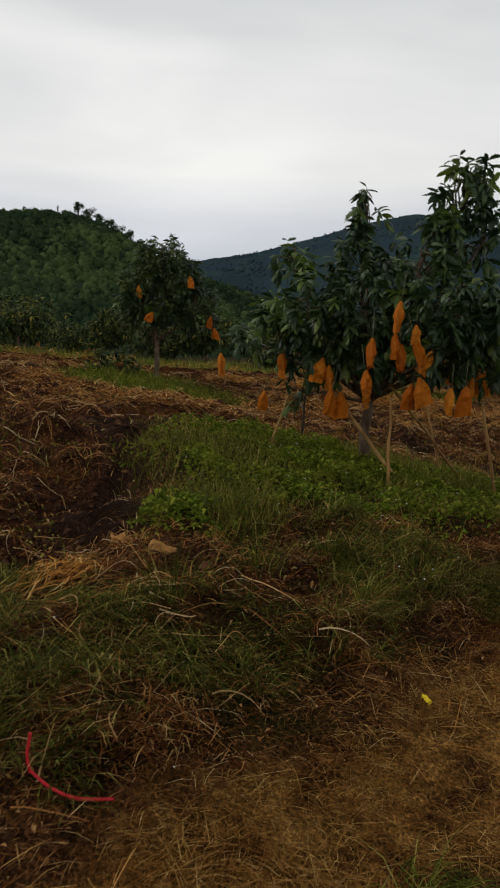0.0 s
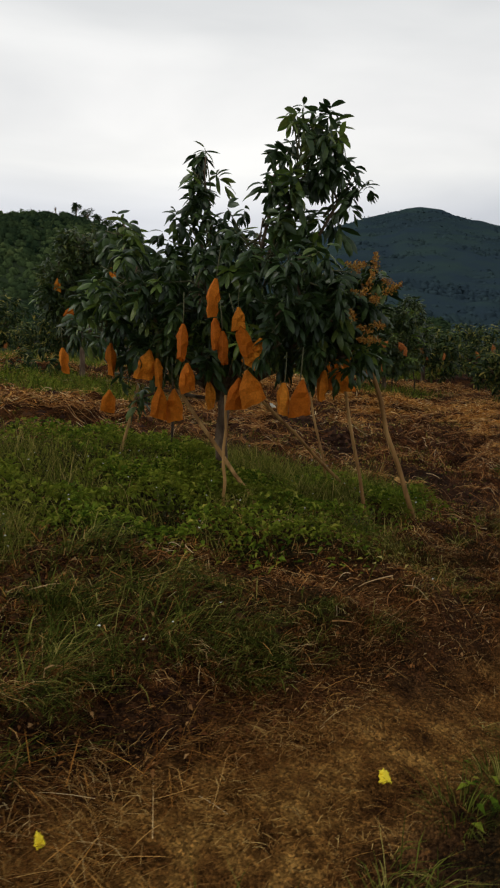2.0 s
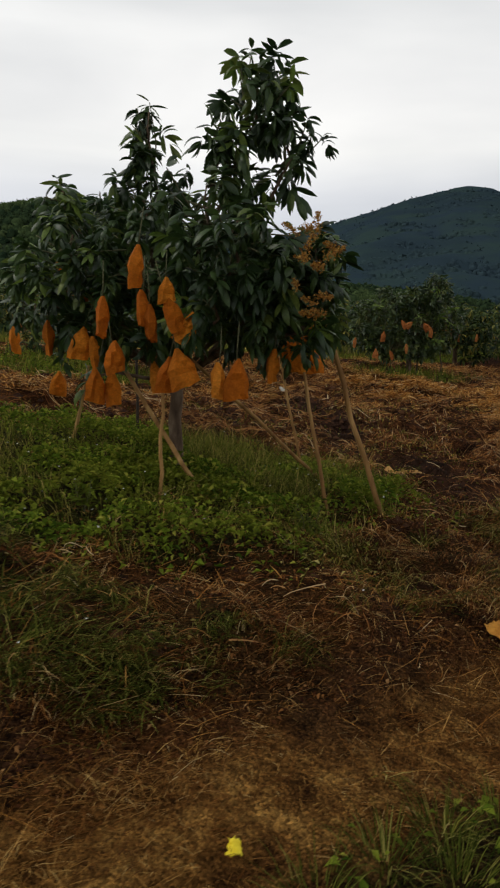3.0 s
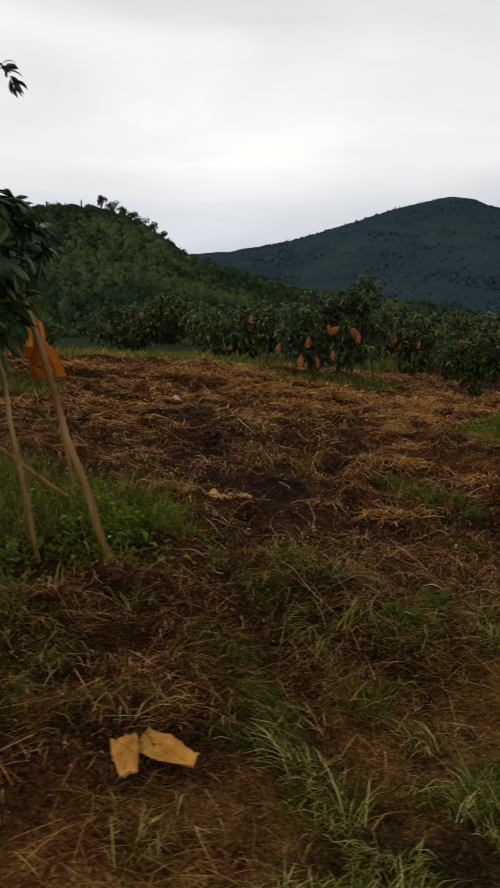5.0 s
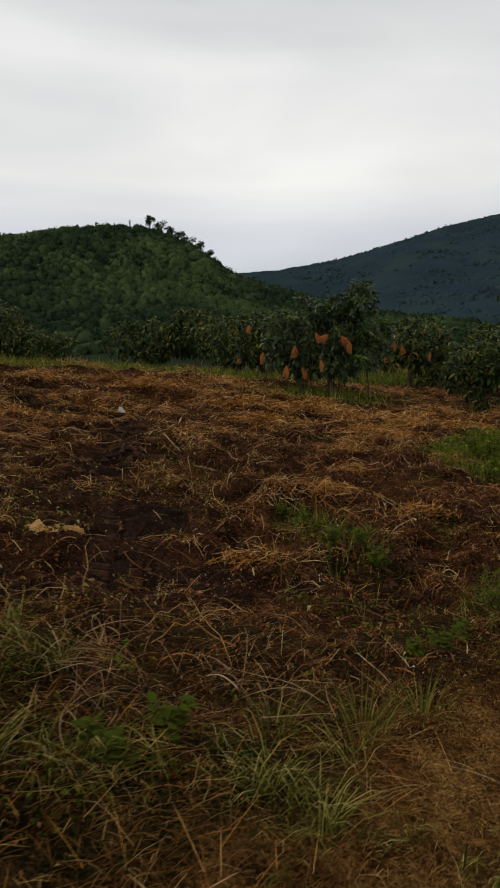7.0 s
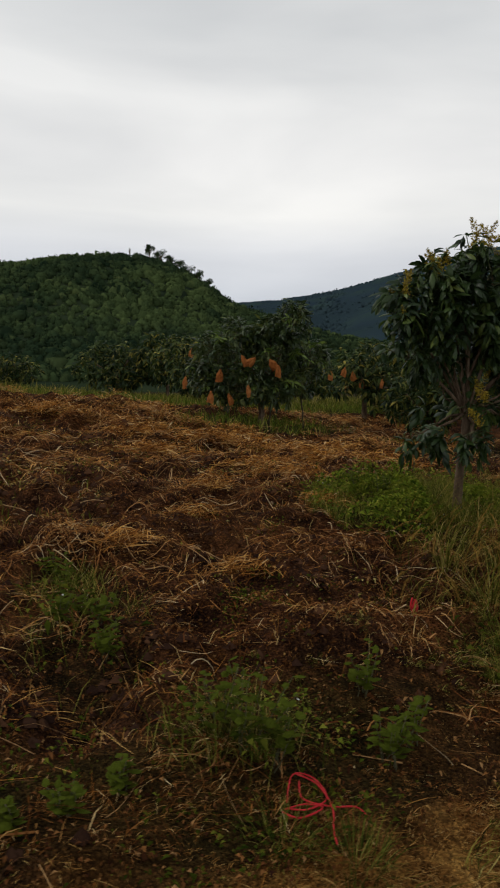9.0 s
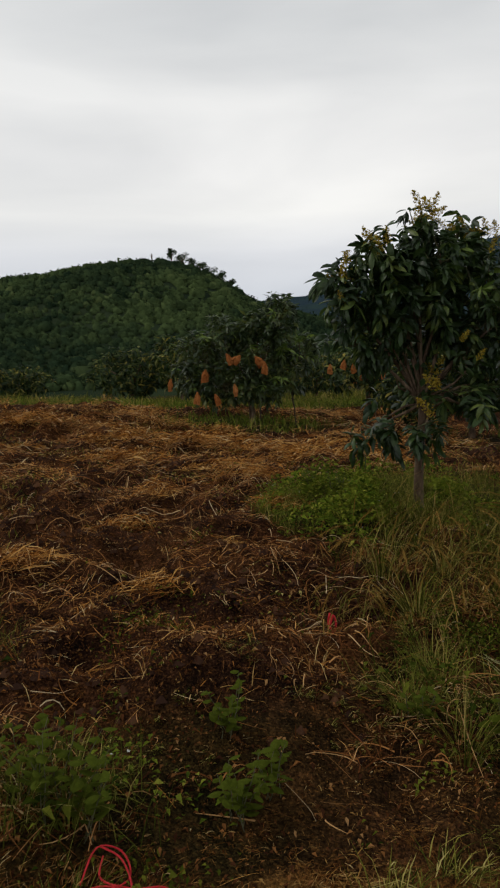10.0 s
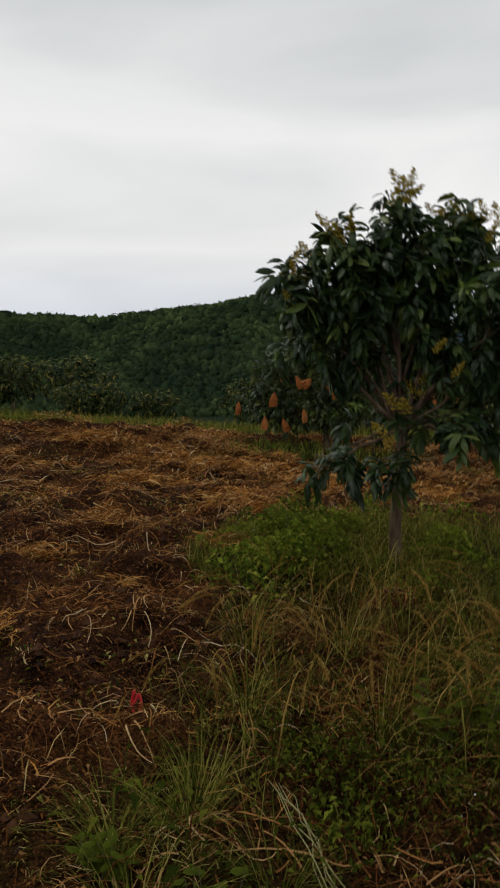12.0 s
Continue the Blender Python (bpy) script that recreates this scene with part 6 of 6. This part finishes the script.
for some, size, mat, label in ((~patchy, 1.0, MAT_WEED, "low leafy green weeds under the mango trees"), (patchy & (rng.random(len(x)) < 0.4), 1.1, MAT_BROAD, "dark broad-leaved weeds in the tilled strip")):
    leaflets("low_weeds", x[some], y[some], (tall * rng.random(len(x)) ** 0.5)[some], (rng.uniform(0.028, 0.078, len(x)) * size)[some], 0.5, mat, label, "weeds", 0.45)
x, y = on_islands(5600, lambda x, y: np.clip(2.2 * island(x, y), 0, 1) * np.clip(0.4 - 1.1 * vnoise(x, y, 0.5, 72) + 0.5 * vnoise(x, y, 0.25, 73), 0.08, 1) * (uv(x, y)[1] > 2.4))
n = len(x)
strands("island_grass", x, y, rng.uniform(0.12, 0.36, n), rng.uniform(0.003, 0.007, n), rng.uniform(0, 6.28, n), rng.uniform(0.0, 0.7, n), rng.uniform(0.5, 2.0, n), MAT_TALL, "yellow-green grass under the mango trees", "grass", 0.0, 2)
# tall seeding grass before the blossoming tree, mostly dead
def mound_w(x, y, u, v):
    return np.clip(1.3 - np.hypot((x - 9.7) / 1.5, (y - 13.6) / 1.7), 0, 1)


tufts(scatter(2600, 13, 21, 2.2, 7.0, lambda x, y, u, v: mound_w(x, y, u, v) * np.clip(0.5 + 0.9 * vnoise(x, y, 0.5, 94), 0.05, 1)), (12, 26), 0.09, (0.10, 0.34), (0.003, 0.007), (0.3, 1.3), (1.1, 2.1), MAT_RED_DRY, "dead_grass", "brown dead grass matted on the mound", 0.8)
x, y, u, v = scatter(22000, 13, 21, 2.2, 6.5, lambda x, y, u, v: mound_w(x, y, u, v) * np.clip((v - 2.6) / 0.8, 0.1, 1) * np.clip(0.15 + 1.5 * vnoise(x, y, 0.42, 74), 0.02, 1))
n = len(x)
strands("tall_grass", x, y, rng.uniform(0.25, 0.65, n), rng.uniform(0.003, 0.007, n), rng.normal(-0.5, 1.4, n), rng.uniform(0.0, 0.6, n), rng.uniform(0.8, 2.1, n), MAT_TALL, "tall olive-green seeding grass", "grass", 0.0, 3)
x, y, u, v = scatter(1500, 13, 21, 2.2, 6.0, lambda x, y, u, v: mound_w(x, y, u, v))
n = len(x)
strands("seeding_grass", x, y, rng.uniform(0.4, 0.8, n), rng.uniform(0.005, 0.010, n), rng.normal(-0.3, 0.9, n), rng.uniform(0.2, 0.6, n), rng.uniform(1.3, 2.2, n), MAT_PLUME, "tall dry grass with drooping seed heads", "grass", 0.0, 3)
# grass round the trees further off and beyond the field
x, y, u, v = scatter(46000, -6, 34, 11.5, 26, lambda x, y, u, v: np.maximum(island(x, y), zones(x, y)[1]) * np.clip(0.6 + 0.6 * vnoise(x, y, 1.2, 75), 0.1, 1))
n = len(x)
strands("far_grass", x, y, rng.uniform(0.15, 0.42, n), rng.uniform(0.010, 0.02, n), rng.uniform(0, 6.28, n), rng.uniform(0.0, 0.5, n), rng.uniform(0.4, 1.5, n), MAT_TALL, "rough grass beyond the tilled strip", "grass", 0.0, 2)
x, y, u, v = scatter(22000, -20, 50, 22, 60, lambda x, y, u, v: np.clip(0.7 + 0.6 * vnoise(x, y, 3, 76), 0.1, 1))
n = len(x)
strands("far_grass", x, y, rng.uniform(0.2, 0.55, n), rng.uniform(0.02, 0.05, n), rng.uniform(0, 6.28, n), rng.uniform(0.0, 0.5, n), rng.uniform(0.4, 1.5, n), MAT_TALL, "rough yellow-green grass beyond the tilled strip", "grass", 0.0, 2)
# short olive grass coming up through the straw
x, y, u, v = scatter(60000, -4, 24, 6.5, 18, lambda x, y, u, v: zones(x, y)[2] * np.clip(1.3 * vnoise(x, y, 1.3, 55) + 0.7 * vnoise(x, y, 0.5, 56) - 0.25, 0, 1) * np.clip(1.25 - u / 14, 0.25, 1))
n = len(x)
strands("sprouting_grass", x, y, rng.uniform(0.05, 0.16, n), rng.uniform(0.008, 0.018, n), rng.uniform(0, 6.28, n), rng.uniform(0.1, 0.8, n), rng.uniform(0.6, 1.6, n), MAT_TALL, "short olive grass sprouting through the straw", "grass", 0.0, 2)
# fresh green grass round the trees beyond the tilled strip
x, y, u, v = scatter(50000, 4, 36, 12.0, 24, lambda x, y, u, v: np.clip(np.maximum(island(x, y), 0.7 * zones(x, y)[1]) * (0.7 + 0.6 * vnoise(x, y, 1.1, 49)), 0, 1))
n = len(x)
strands("fresh_grass", x, y, rng.uniform(0.10, 0.36, n), rng.uniform(0.010, 0.024, n), rng.uniform(0, 6.28, n), rng.uniform(0.0, 0.6, n), rng.uniform(0.5, 1.7, n), MAT_FRESH, "fresh green grass under the further mango trees", "grass", 0.0, 2)
# tiny white flowers
x, y, u, v = scatter(1200, 0, 17, 0.9, 6.5, lambda x, y, u, v: np.maximum(island(x, y), 0.2 * verge_w(x, y, u, v)) * np.clip(0.2 + vnoise(x, y, 0.8, 77), 0, 1))
leaflets("white_flowers", x, y, rng.uniform(0.12, 0.28, len(x)), rng.uniform(0.012, 0.02, len(x)), 1.0, MAT_WHITE, "tiny white flowers among the weeds", "flowers", 0.3)


# ---------------------------------------------------------------- single plants and heaps that stand out
def grass_tuft(x, y, blades, height, radius, mat, label, seed, bend=(0.6, 1.9)):
    r = random.Random(seed)
    verts, faces = [], []
    for k in range(int(blades * 0.7)):
        f, d = r.uniform(0, 6.28), radius * r.random() ** 0.7
        p = Vector((d * 0.5 * math.cos(f), d * 0.5 * math.sin(f), -0.02))
        h = Vector((math.cos(f), math.sin(f), 0))
        side = Vector((-math.sin(f), math.cos(f), 0))
        l, w = height * r.uniform(0.3, 1.1), r.uniform(0.0022, 0.0042)
        a0, a1 = r.uniform(0.0, 0.8), r.uniform(*bend) + 0.3
        n = len(verts)
        for i in range(5):
            ww = w * (1 - i / 4.6)
            verts += [tuple(p + side * ww), tuple(p - side * ww)]
            a = a0 + (a1 - a0) * i / 4
            p = p + (h * math.sin(a) + Vector((0, 0, math.cos(a)))) * l / 4
        for i in range(4):
            faces.append((n + 2 * i, n + 2 * i + 1, n + 2 * i + 3, n + 2 * i + 2))
    ob = new("grass_tuft", quick_mesh("grass_tuft", verts, faces, mat))
    ob.location = (x, y, g1(x, y))
    tagged(ob, label, "grass tuft", "grass tufts")


for k, (x, y, n, h, rad, mat, label) in enumerate((
        (9.09, 11.21, 190, 0.46, 0.22, MAT_TALL, "tall green grass tuft with arching blades"), (9.46, 11.62, 120, 0.40, 0.2, MAT_TUFT, "green grass tuft beside the path"),
        (6.18, 8.43, 170, 0.34, 0.25, MAT_TALL, "yellow-green grass tuft bent over straw"), (5.77, 8.31, 130, 0.28, 0.2, MAT_GRASS, "low green grass tuft"), (6.5, 8.75, 130, 0.30, 0.25, MAT_TALL, "yellow-green grass tuft bent over straw"),
        (4.81, 6.79, 150, 0.26, 0.2, MAT_TUFT, "drooping green grass tuft at the path's edge"), (5.77, 6.62, 200, 0.34, 0.35, MAT_TUFT, "green grass tuft beside the path"), (5.3, 6.25, 200, 0.36, 0.35, MAT_TUFT, "green grass tuft beside the path"),
        (4.74, 6.85, 140, 0.24, 0.25, MAT_TUFT, "drooping green grass tuft at the path's edge"), (8.7, 13.2, 150, 0.56, 0.3, MAT_GRASS, "tall arching seeding grass tuft"), (9.2, 13.5, 160, 0.6, 0.3, MAT_GRASS, "tall arching seeding grass tuft"), (8.81, 11.5, 170, 0.36, 0.2, MAT_TALL, "green grass tuft beside the path"), (9.03, 11.72, 150, 0.4, 0.2, MAT_TALL, "green grass tuft beside the path"), (8.95, 12.0, 150, 0.36, 0.2, MAT_TALL, "green grass tuft beside the path"),
        (9.6, 12.7, 160, 0.55, 0.3, MAT_GRASS, "tall olive grass tuft with drooping tips"), (8.95, 12.55, 130, 0.46, 0.25, MAT_GRASS, "tall arching seeding grass tuft"), (10.1, 13.4, 160, 0.56, 0.3, MAT_GRASS, "tall olive grass tuft with drooping tips"),
        (7.36, 10.24, 150, 0.44, 0.22, MAT_TALL, "green grass tuft among weeds"), (7.2, 10.12, 120, 0.34, 0.2, MAT_GRASS, "green grass tuft among weeds"), (7.55, 9.70, 240, 0.22, 0.35, MAT_TUFT, "low matted grass tuft beside the path"), (7.85, 9.66, 240, 0.22, 0.35, MAT_TUFT, "low matted grass tuft beside the path"), (2.85, 4.2, 190, 0.22, 0.3, MAT_TUFT, "dark green grass tuft beside the path"), (3.1, 4.4, 190, 0.2, 0.3, MAT_TUFT, "dark green grass tuft beside the path"), (2.6, 4.0, 170, 0.2, 0.3, MAT_TUFT, "dark green grass tuft beside the path"), (3.35, 4.55, 190, 0.2, 0.3, MAT_TUFT, "dark green grass tuft beside the path"), (3.1, 4.15, 190, 0.22, 0.3, MAT_TUFT, "dark green grass tuft beside the path"), (3.25, 10.4, 170, 0.34, 0.35, MAT_DRY, "golden dry grass tuft at the edge of the weeds"), (3.05, 10.0, 150, 0.3, 0.3, MAT_DRY, "golden dry grass tuft at the edge of the weeds"), (3.55, 9.2, 120, 0.24, 0.25, MAT_TALL, "green grass tuft at the edge of the weeds"), (0.1, 4.4, 170, 0.34, 0.35, MAT_TUFT, "dark green grass tuft on the verge"),
        (-0.4, 3.9, 180, 0.34, 0.4, MAT_TUFT, "dark green grass tuft on the verge"), (0.6, 4.9, 150, 0.28, 0.3, MAT_TUFT, "dark green grass tuft on the verge"))):
    grass_tuft(x, y, n, h, rad, mat, label, 200 + k)


def plume_grass(x, y, stems, height, seed):
    """Seeding grass: arching stalks that end in soft drooping plumes."""
    r = random.Random(seed)
    ob = new("seeding_grass")
    ob.location = (x, y, g1(x, y))
    tagged(ob, "green grass clump with pale arching seed plumes", "grass clump", "seeding grass clumps")
    runs, verts, faces = [], [], []
    for k in range(stems):
        f = r.gauss(-0.4, 1.1)
        h = Vector((math.cos(f), math.sin(f), 0))
        p, a, l = Vector((r.uniform(-0.12, 0.12), r.uniform(-0.12, 0.12), -0.02)), r.uniform(0.05, 0.35), height * r.uniform(0.7, 1.1)
        bend, pts = r.uniform(0.22, 0.36), []
        for i in range(8):
            pts.append(p)
            d = h * math.sin(a) + Vector((0, 0, math.cos(a)))
            p = p + d * l / 7
            a += bend
            if i > 4:
                for j in range(46):
                    q = pts[-1].lerp(p, r.random())
                    t = (d + Vector((r.uniform(-1, 1), r.uniform(-1, 1), r.uniform(-1.2, 0.2))) * 0.45).normalized() * r.uniform(0.025, 0.055)
                    s = t.cross(Vector((r.uniform(-1, 1), r.uniform(-1, 1), 1))).normalized() * 0.002
                    n = len(verts)
                    verts += [tuple(q + s), tuple(q - s), tuple(q + t)]
                    faces.append((n, n + 1, n + 2))
        runs.append((pts, [0.003 - 0.0003 * i for i in range(8)]))
    part("stalk", tubes_mesh("stalk", runs, MAT_TALL, 4), ob, "thin arching green stalks", "stuff")
    part("seed_plume", quick_mesh("seed_plume", verts, faces, MAT_PLUME), ob, "soft tan seed plumes", "stuff")


for k, (x, y, n, h) in enumerate(((9.25, 14.2, 9, 0.75), (9.55, 14.0, 8, 0.7), (8.75, 13.4, 9, 0.7), (9.15, 13.1, 8, 0.65), (9.5, 13.3, 9, 0.7), (9.85, 13.5, 9, 0.75), (8.45, 12.9, 6, 0.5), (9.9, 14.3, 8, 0.7), (10.3, 13.7, 9, 0.75), (10.3, 13.2, 7, 0.6))):
    plume_grass(x, y, n, h, 700 + k)


def broad_leaf(seed, mat):
    v, f = leaf_geometry(0.070, 0.044, (0, 0, 0), 0.0, 0.25 + 0.2 * seed, 0.8, 0.15)
    return quick_mesh("leaf", [tuple(q) for q in v], f, mat, True)


WEED_LEAVES = [broad_leaf(k, MAT_BROAD) for k in range(2)]


def weed_plant(x, y, height, stems, leaves, label, seed, scale=1.0):
    """A leafy weed: thin stems, and each leaf a part."""
    r = random.Random(seed)
    ob = new("weed_plant")
    ob.location = (x, y, g1(x, y))
    tagged(ob, label, "weed", "leafy weeds")
    runs = []
    for k in range(stems):
        f, d = r.uniform(0, 6.28), height * r.uniform(0.15, 0.6)
        tip = Vector((d * math.cos(f), d * math.sin(f), height * r.uniform(0.6, 1.1)))
        pts = wander((r.uniform(-0.04, 0.04), r.uniform(-0.04, 0.04), -0.03), tip, 4, 0.015, r)
        runs.append((pts, [0.0032, 0.0028, 0.0024, 0.002, 0.0014]))
        for j in range(leaves):
            t = 0.3 + 0.7 * (j + 1) / leaves
            p = pts[min(4, int(t * 4))].lerp(pts[min(4, int(t * 4) + 1)], t * 4 % 1)
            lf = part("leaf", r.choice(WEED_LEAVES), ob)
            s = scale * 1.35 * r.uniform(0.6, 1.15) * (1.15 - 0.45 * t)
            lf.matrix_basis = Matrix.LocRotScale(p, Euler((r.uniform(-0.3, 0.3), r.uniform(-0.5, 0.4), j * 2.4 + r.uniform(-0.4, 0.4))), (s, s, s))
    part("stem", tubes_mesh("stem", runs, MAT_TWIG, 4), ob, "thin branching stems", "stuff")


for k, (x, y, h, st, lv, sc) in enumerate(((5.34, 7.95, 0.15, 5, 7, 1.2), (5.18, 7.70, 0.13, 5, 6, 1.2), (5.03, 7.82, 0.12, 4, 6, 1.1), (7.33, 10.16, 0.42, 7, 9, 0.95), (7.2, 10.2, 0.34, 6, 8, 0.9), (7.48, 10.16, 0.30, 6, 8, 0.9), (6.7, 9.5, 0.13, 7, 7, 0.8), (6.55, 9.35, 0.12, 6, 7, 0.8), (6.85, 9.7, 0.14, 6, 7, 0.8), (7.9, 10.92, 0.26, 6, 8, 0.9), (6.24, 11.23, 0.20, 6, 8, 0.9), (6.05, 11.5, 0.18, 5, 7, 0.9),
                                           (5.54, 12.2, 0.20, 6, 8, 0.9), (5.75, 12.0, 0.16, 5, 7, 0.9), (8.05, 10.48, 0.32, 7, 9, 0.9), (8.17, 10.68, 0.28, 6, 8, 0.9), (8.86, 11.36, 0.22, 5, 8, 0.9), (9.35, 11.3, 0.3, 6, 8, 0.9),
                                           (-0.29, 5.3, 0.34, 7, 9, 0.8), (0.0, 5.5, 0.34, 7, 9, 0.8), (-0.1, 6.1, 0.28, 6, 8, 0.8), (8.3, 15.2, 0.40, 7, 9, 1.0), (8.05, 15.6, 0.34, 7, 9, 1.0), (8.5, 14.6, 0.32, 7, 9, 1.0), (2.6, 7.0, 0.26, 6, 9, 0.8), (2.2, 6.8, 0.22, 6, 9, 0.8), (1.0, 6.7, 0.22, 6, 9, 0.8), (10.05, 13.0, 0.35, 7, 9, 1.0), (9.9, 12.8, 0.3, 6, 9, 1.0), (6.4, 10.95, 0.22, 7, 9, 0.9), (6.0, 11.2, 0.2, 7, 9, 0.9))):
    weed_plant(x, y, h, st, lv, "broad-leaved green weed growing from the soil", 300 + k, sc)


def straw_heap(x, y, length, width, height, turn, straws, seed):
    r = random.Random(seed)
    verts, faces = [], []
    for k in range(straws):
        a, b = r.gauss(0, 0.4), r.gauss(0, 0.4)
        z = height * math.exp(-(a * a + b * b) * 1.6) * r.random()
        c = Vector((a * length, b * width, z + 0.01))
        f = r.gauss(0, 0.95)
        l, w = r.uniform(0.08, 0.30), r.uniform(0.0015, 0.004) * (2.0 if y > 16 else 1.0)
        d = Vector((math.cos(f), math.sin(f), r.gauss(0, 0.22)))
        s = Vector((-math.sin(f), math.cos(f), r.gauss(0, 0.5))) * w
        bow = Vector((0, 0, r.uniform(-0.01, 0.05)))
        n = len(verts)
        verts += [tuple(c - d * l / 2 + s), tuple(c - d * l / 2 - s), tuple(c + bow + s), tuple(c + bow - s), tuple(c + d * l / 2)]
        faces += [(n, n + 1, n + 3, n + 2), (n + 2, n + 3, n + 4)]
    ob = new("straw_heap", quick_mesh("straw_heap", verts, faces, MAT_STRAW))
    ob.matrix_basis = Matrix.LocRotScale((x, y, g1(x, y)), Euler((0, 0, turn)), None)
    tagged(ob, "raked heap of orange-brown straw on the soil", "straw heap", "straw heaps", "stuff")


for k, (x, y, l, w, h, t, n) in enumerate(((6.2, 14.4, 0.5, 0.22, 0.14, 0.2, 320), (6.24, 15.45, 0.3, 0.25, 0.24, 0.6, 300), (6.9, 20.3, 1.1, 0.4, 0.22, 0.1, 500), (7.8, 21.2, 0.9, 0.4, 0.22, 0.3, 400), (4.05, 20.9, 0.9, 0.4, 0.24, -0.1, 500),
                                           (5.3, 20.2, 0.9, 0.35, 0.2, 0.1, 400), (7.5, 19.3, 0.9, 0.3, 0.18, 0.2, 400), (-1.25, 4.55, 0.4, 0.3, 0.14, 0.7, 240), (-1.0, 4.25, 0.4, 0.3, 0.12, 0.4, 200), (3.0, 22.3, 1.0, 0.5, 0.2, 0.2, 450),
                                           (2.3, 19.6, 0.9, 0.4, 0.2, 0.0, 400), (6.6, 17.9, 0.9, 0.3, 0.16, 0.15, 350), (7.0, 12.9, 0.5, 0.4, 0.12, 0.7, 350), (5.9, 12.7, 0.5, 0.4, 0.12, 0.4, 300), (8.9, 19.8, 1.0, 0.4, 0.2, 0.2, 400), (0.2, 12.5, 0.8, 0.4, 0.16, 0.1, 350),
                                           (-1.5, 12.8, 0.8, 0.4, 0.16, 0.2, 350), (5.4, 10.6, 0.4, 0.3, 0.08, 0.5, 200), (5.6, 21.0, 1.2, 0.5, 0.26, 0.1, 700), (3.4, 20.6, 1.0, 0.5, 0.24, 0.2, 600), (8.4, 20.6, 1.2, 0.4, 0.22, 0.1, 600), (1.6, 21.8, 1.2, 0.5, 0.24, 0.1, 600), (7.1, 17.0, 0.9, 0.3, 0.16, 0.2, 400), (4.6, 18.6, 1.0, 0.3, 0.18, 0.1, 450), (0.4, 18.8, 1.1, 0.4, 0.2, 0.0, 500), (7.6, 15.2, 0.5, 0.3, 0.14, 0.3, 300), (-0.6, 20.6, 1.2, 0.5, 0.2, 0.1, 500), (2.9, 24.6, 1.2, 0.6, 0.22, 0.1, 500), (7.2, 14.0, 0.5, 0.4, 0.12, 0.2, 300))):
    straw_heap(x, y, l, w, h, t, n, 400 + k)


def fallen_straw(x, y, x2, y2, rise, seed, mat=MAT_HUSK, thick=1.0):
    r = random.Random(seed)
    a, b = Vector((0, 0, 0.03)), Vector((x2 - x, y2 - y, g1(x2, y2) - g1(x, y) + rise))
    pts = wander(a, b, 6, 0.035, r, -0.04)
    ob = new("fallen_straw", tubes_mesh("fallen_straw", [(pts, [thick * q for q in (0.0024, 0.0026, 0.0028, 0.0026, 0.0022, 0.0018, 0.001)])], mat, 5))
    ob.location = (x, y, g1(x, y))
    tagged(ob, "long pale dry grass stem lying over the weeds", "stem", "dry stems")


r_stem = random.Random(88)
for k in range(5):
    fallen_straw(9.74 + r_stem.uniform(-0.05, 0.06), 11.64 + r_stem.uniform(-0.05, 0.05), 9.26 + r_stem.uniform(-0.02, 0.06), 12.04 + r_stem.uniform(-0.05, 0.05), r_stem.uniform(0.06, 0.16), 530 + k, MAT_STEM, 0.95)
STEMS = [(4.6, 9.0, 4.55, 9.25, 0.36), (5.05, 8.75, 5.35, 9.2, 0.10), (5.5, 8.7, 5.2, 9.1, 0.18), (5.0, 9.1, 5.0, 8.8, 0.25), (4.3, 8.6, 4.25, 8.75, 0.28), (5.25, 9.25, 5.55, 9.05, 0.16), (4.95, 8.95, 5.2, 9.2, 0.12)]
for k, q in enumerate(STEMS):
    fallen_straw(*q, 500 + k)


# low dark bush beside the round-headed tree
def bush(x, y, width, height, seed, label):
    r = random.Random(seed)
    verts, faces = [], []
    for k in range(70):
        f, q, zt = r.uniform(0, 6.28), r.random() ** 0.5, r.random()
        p = Vector((width * 0.5 * q * math.cos(f), width * 0.5 * q * math.sin(f), height * zt * (1 - 0.6 * q * q)))
        v, fc = rosette_arrays(r, 9, 0.22, 1.2, 0.12)
        n = len(verts)
        verts += [(a + p.x, b + p.y, max(0.0, c + p.z)) for a, b, c in v]
        faces += [tuple(i + n for i in g) for g in fc]
    ob = new("bush", quick_mesh("bush", verts, faces, MAT_LEAF_FAR, True))
    ob.location = (x, y, g1(x, y))
    tagged(ob, label, "bush")


bush(-3.55, 18.4, 1.7, 0.75, 71, "low dark green bush on the tilled strip")
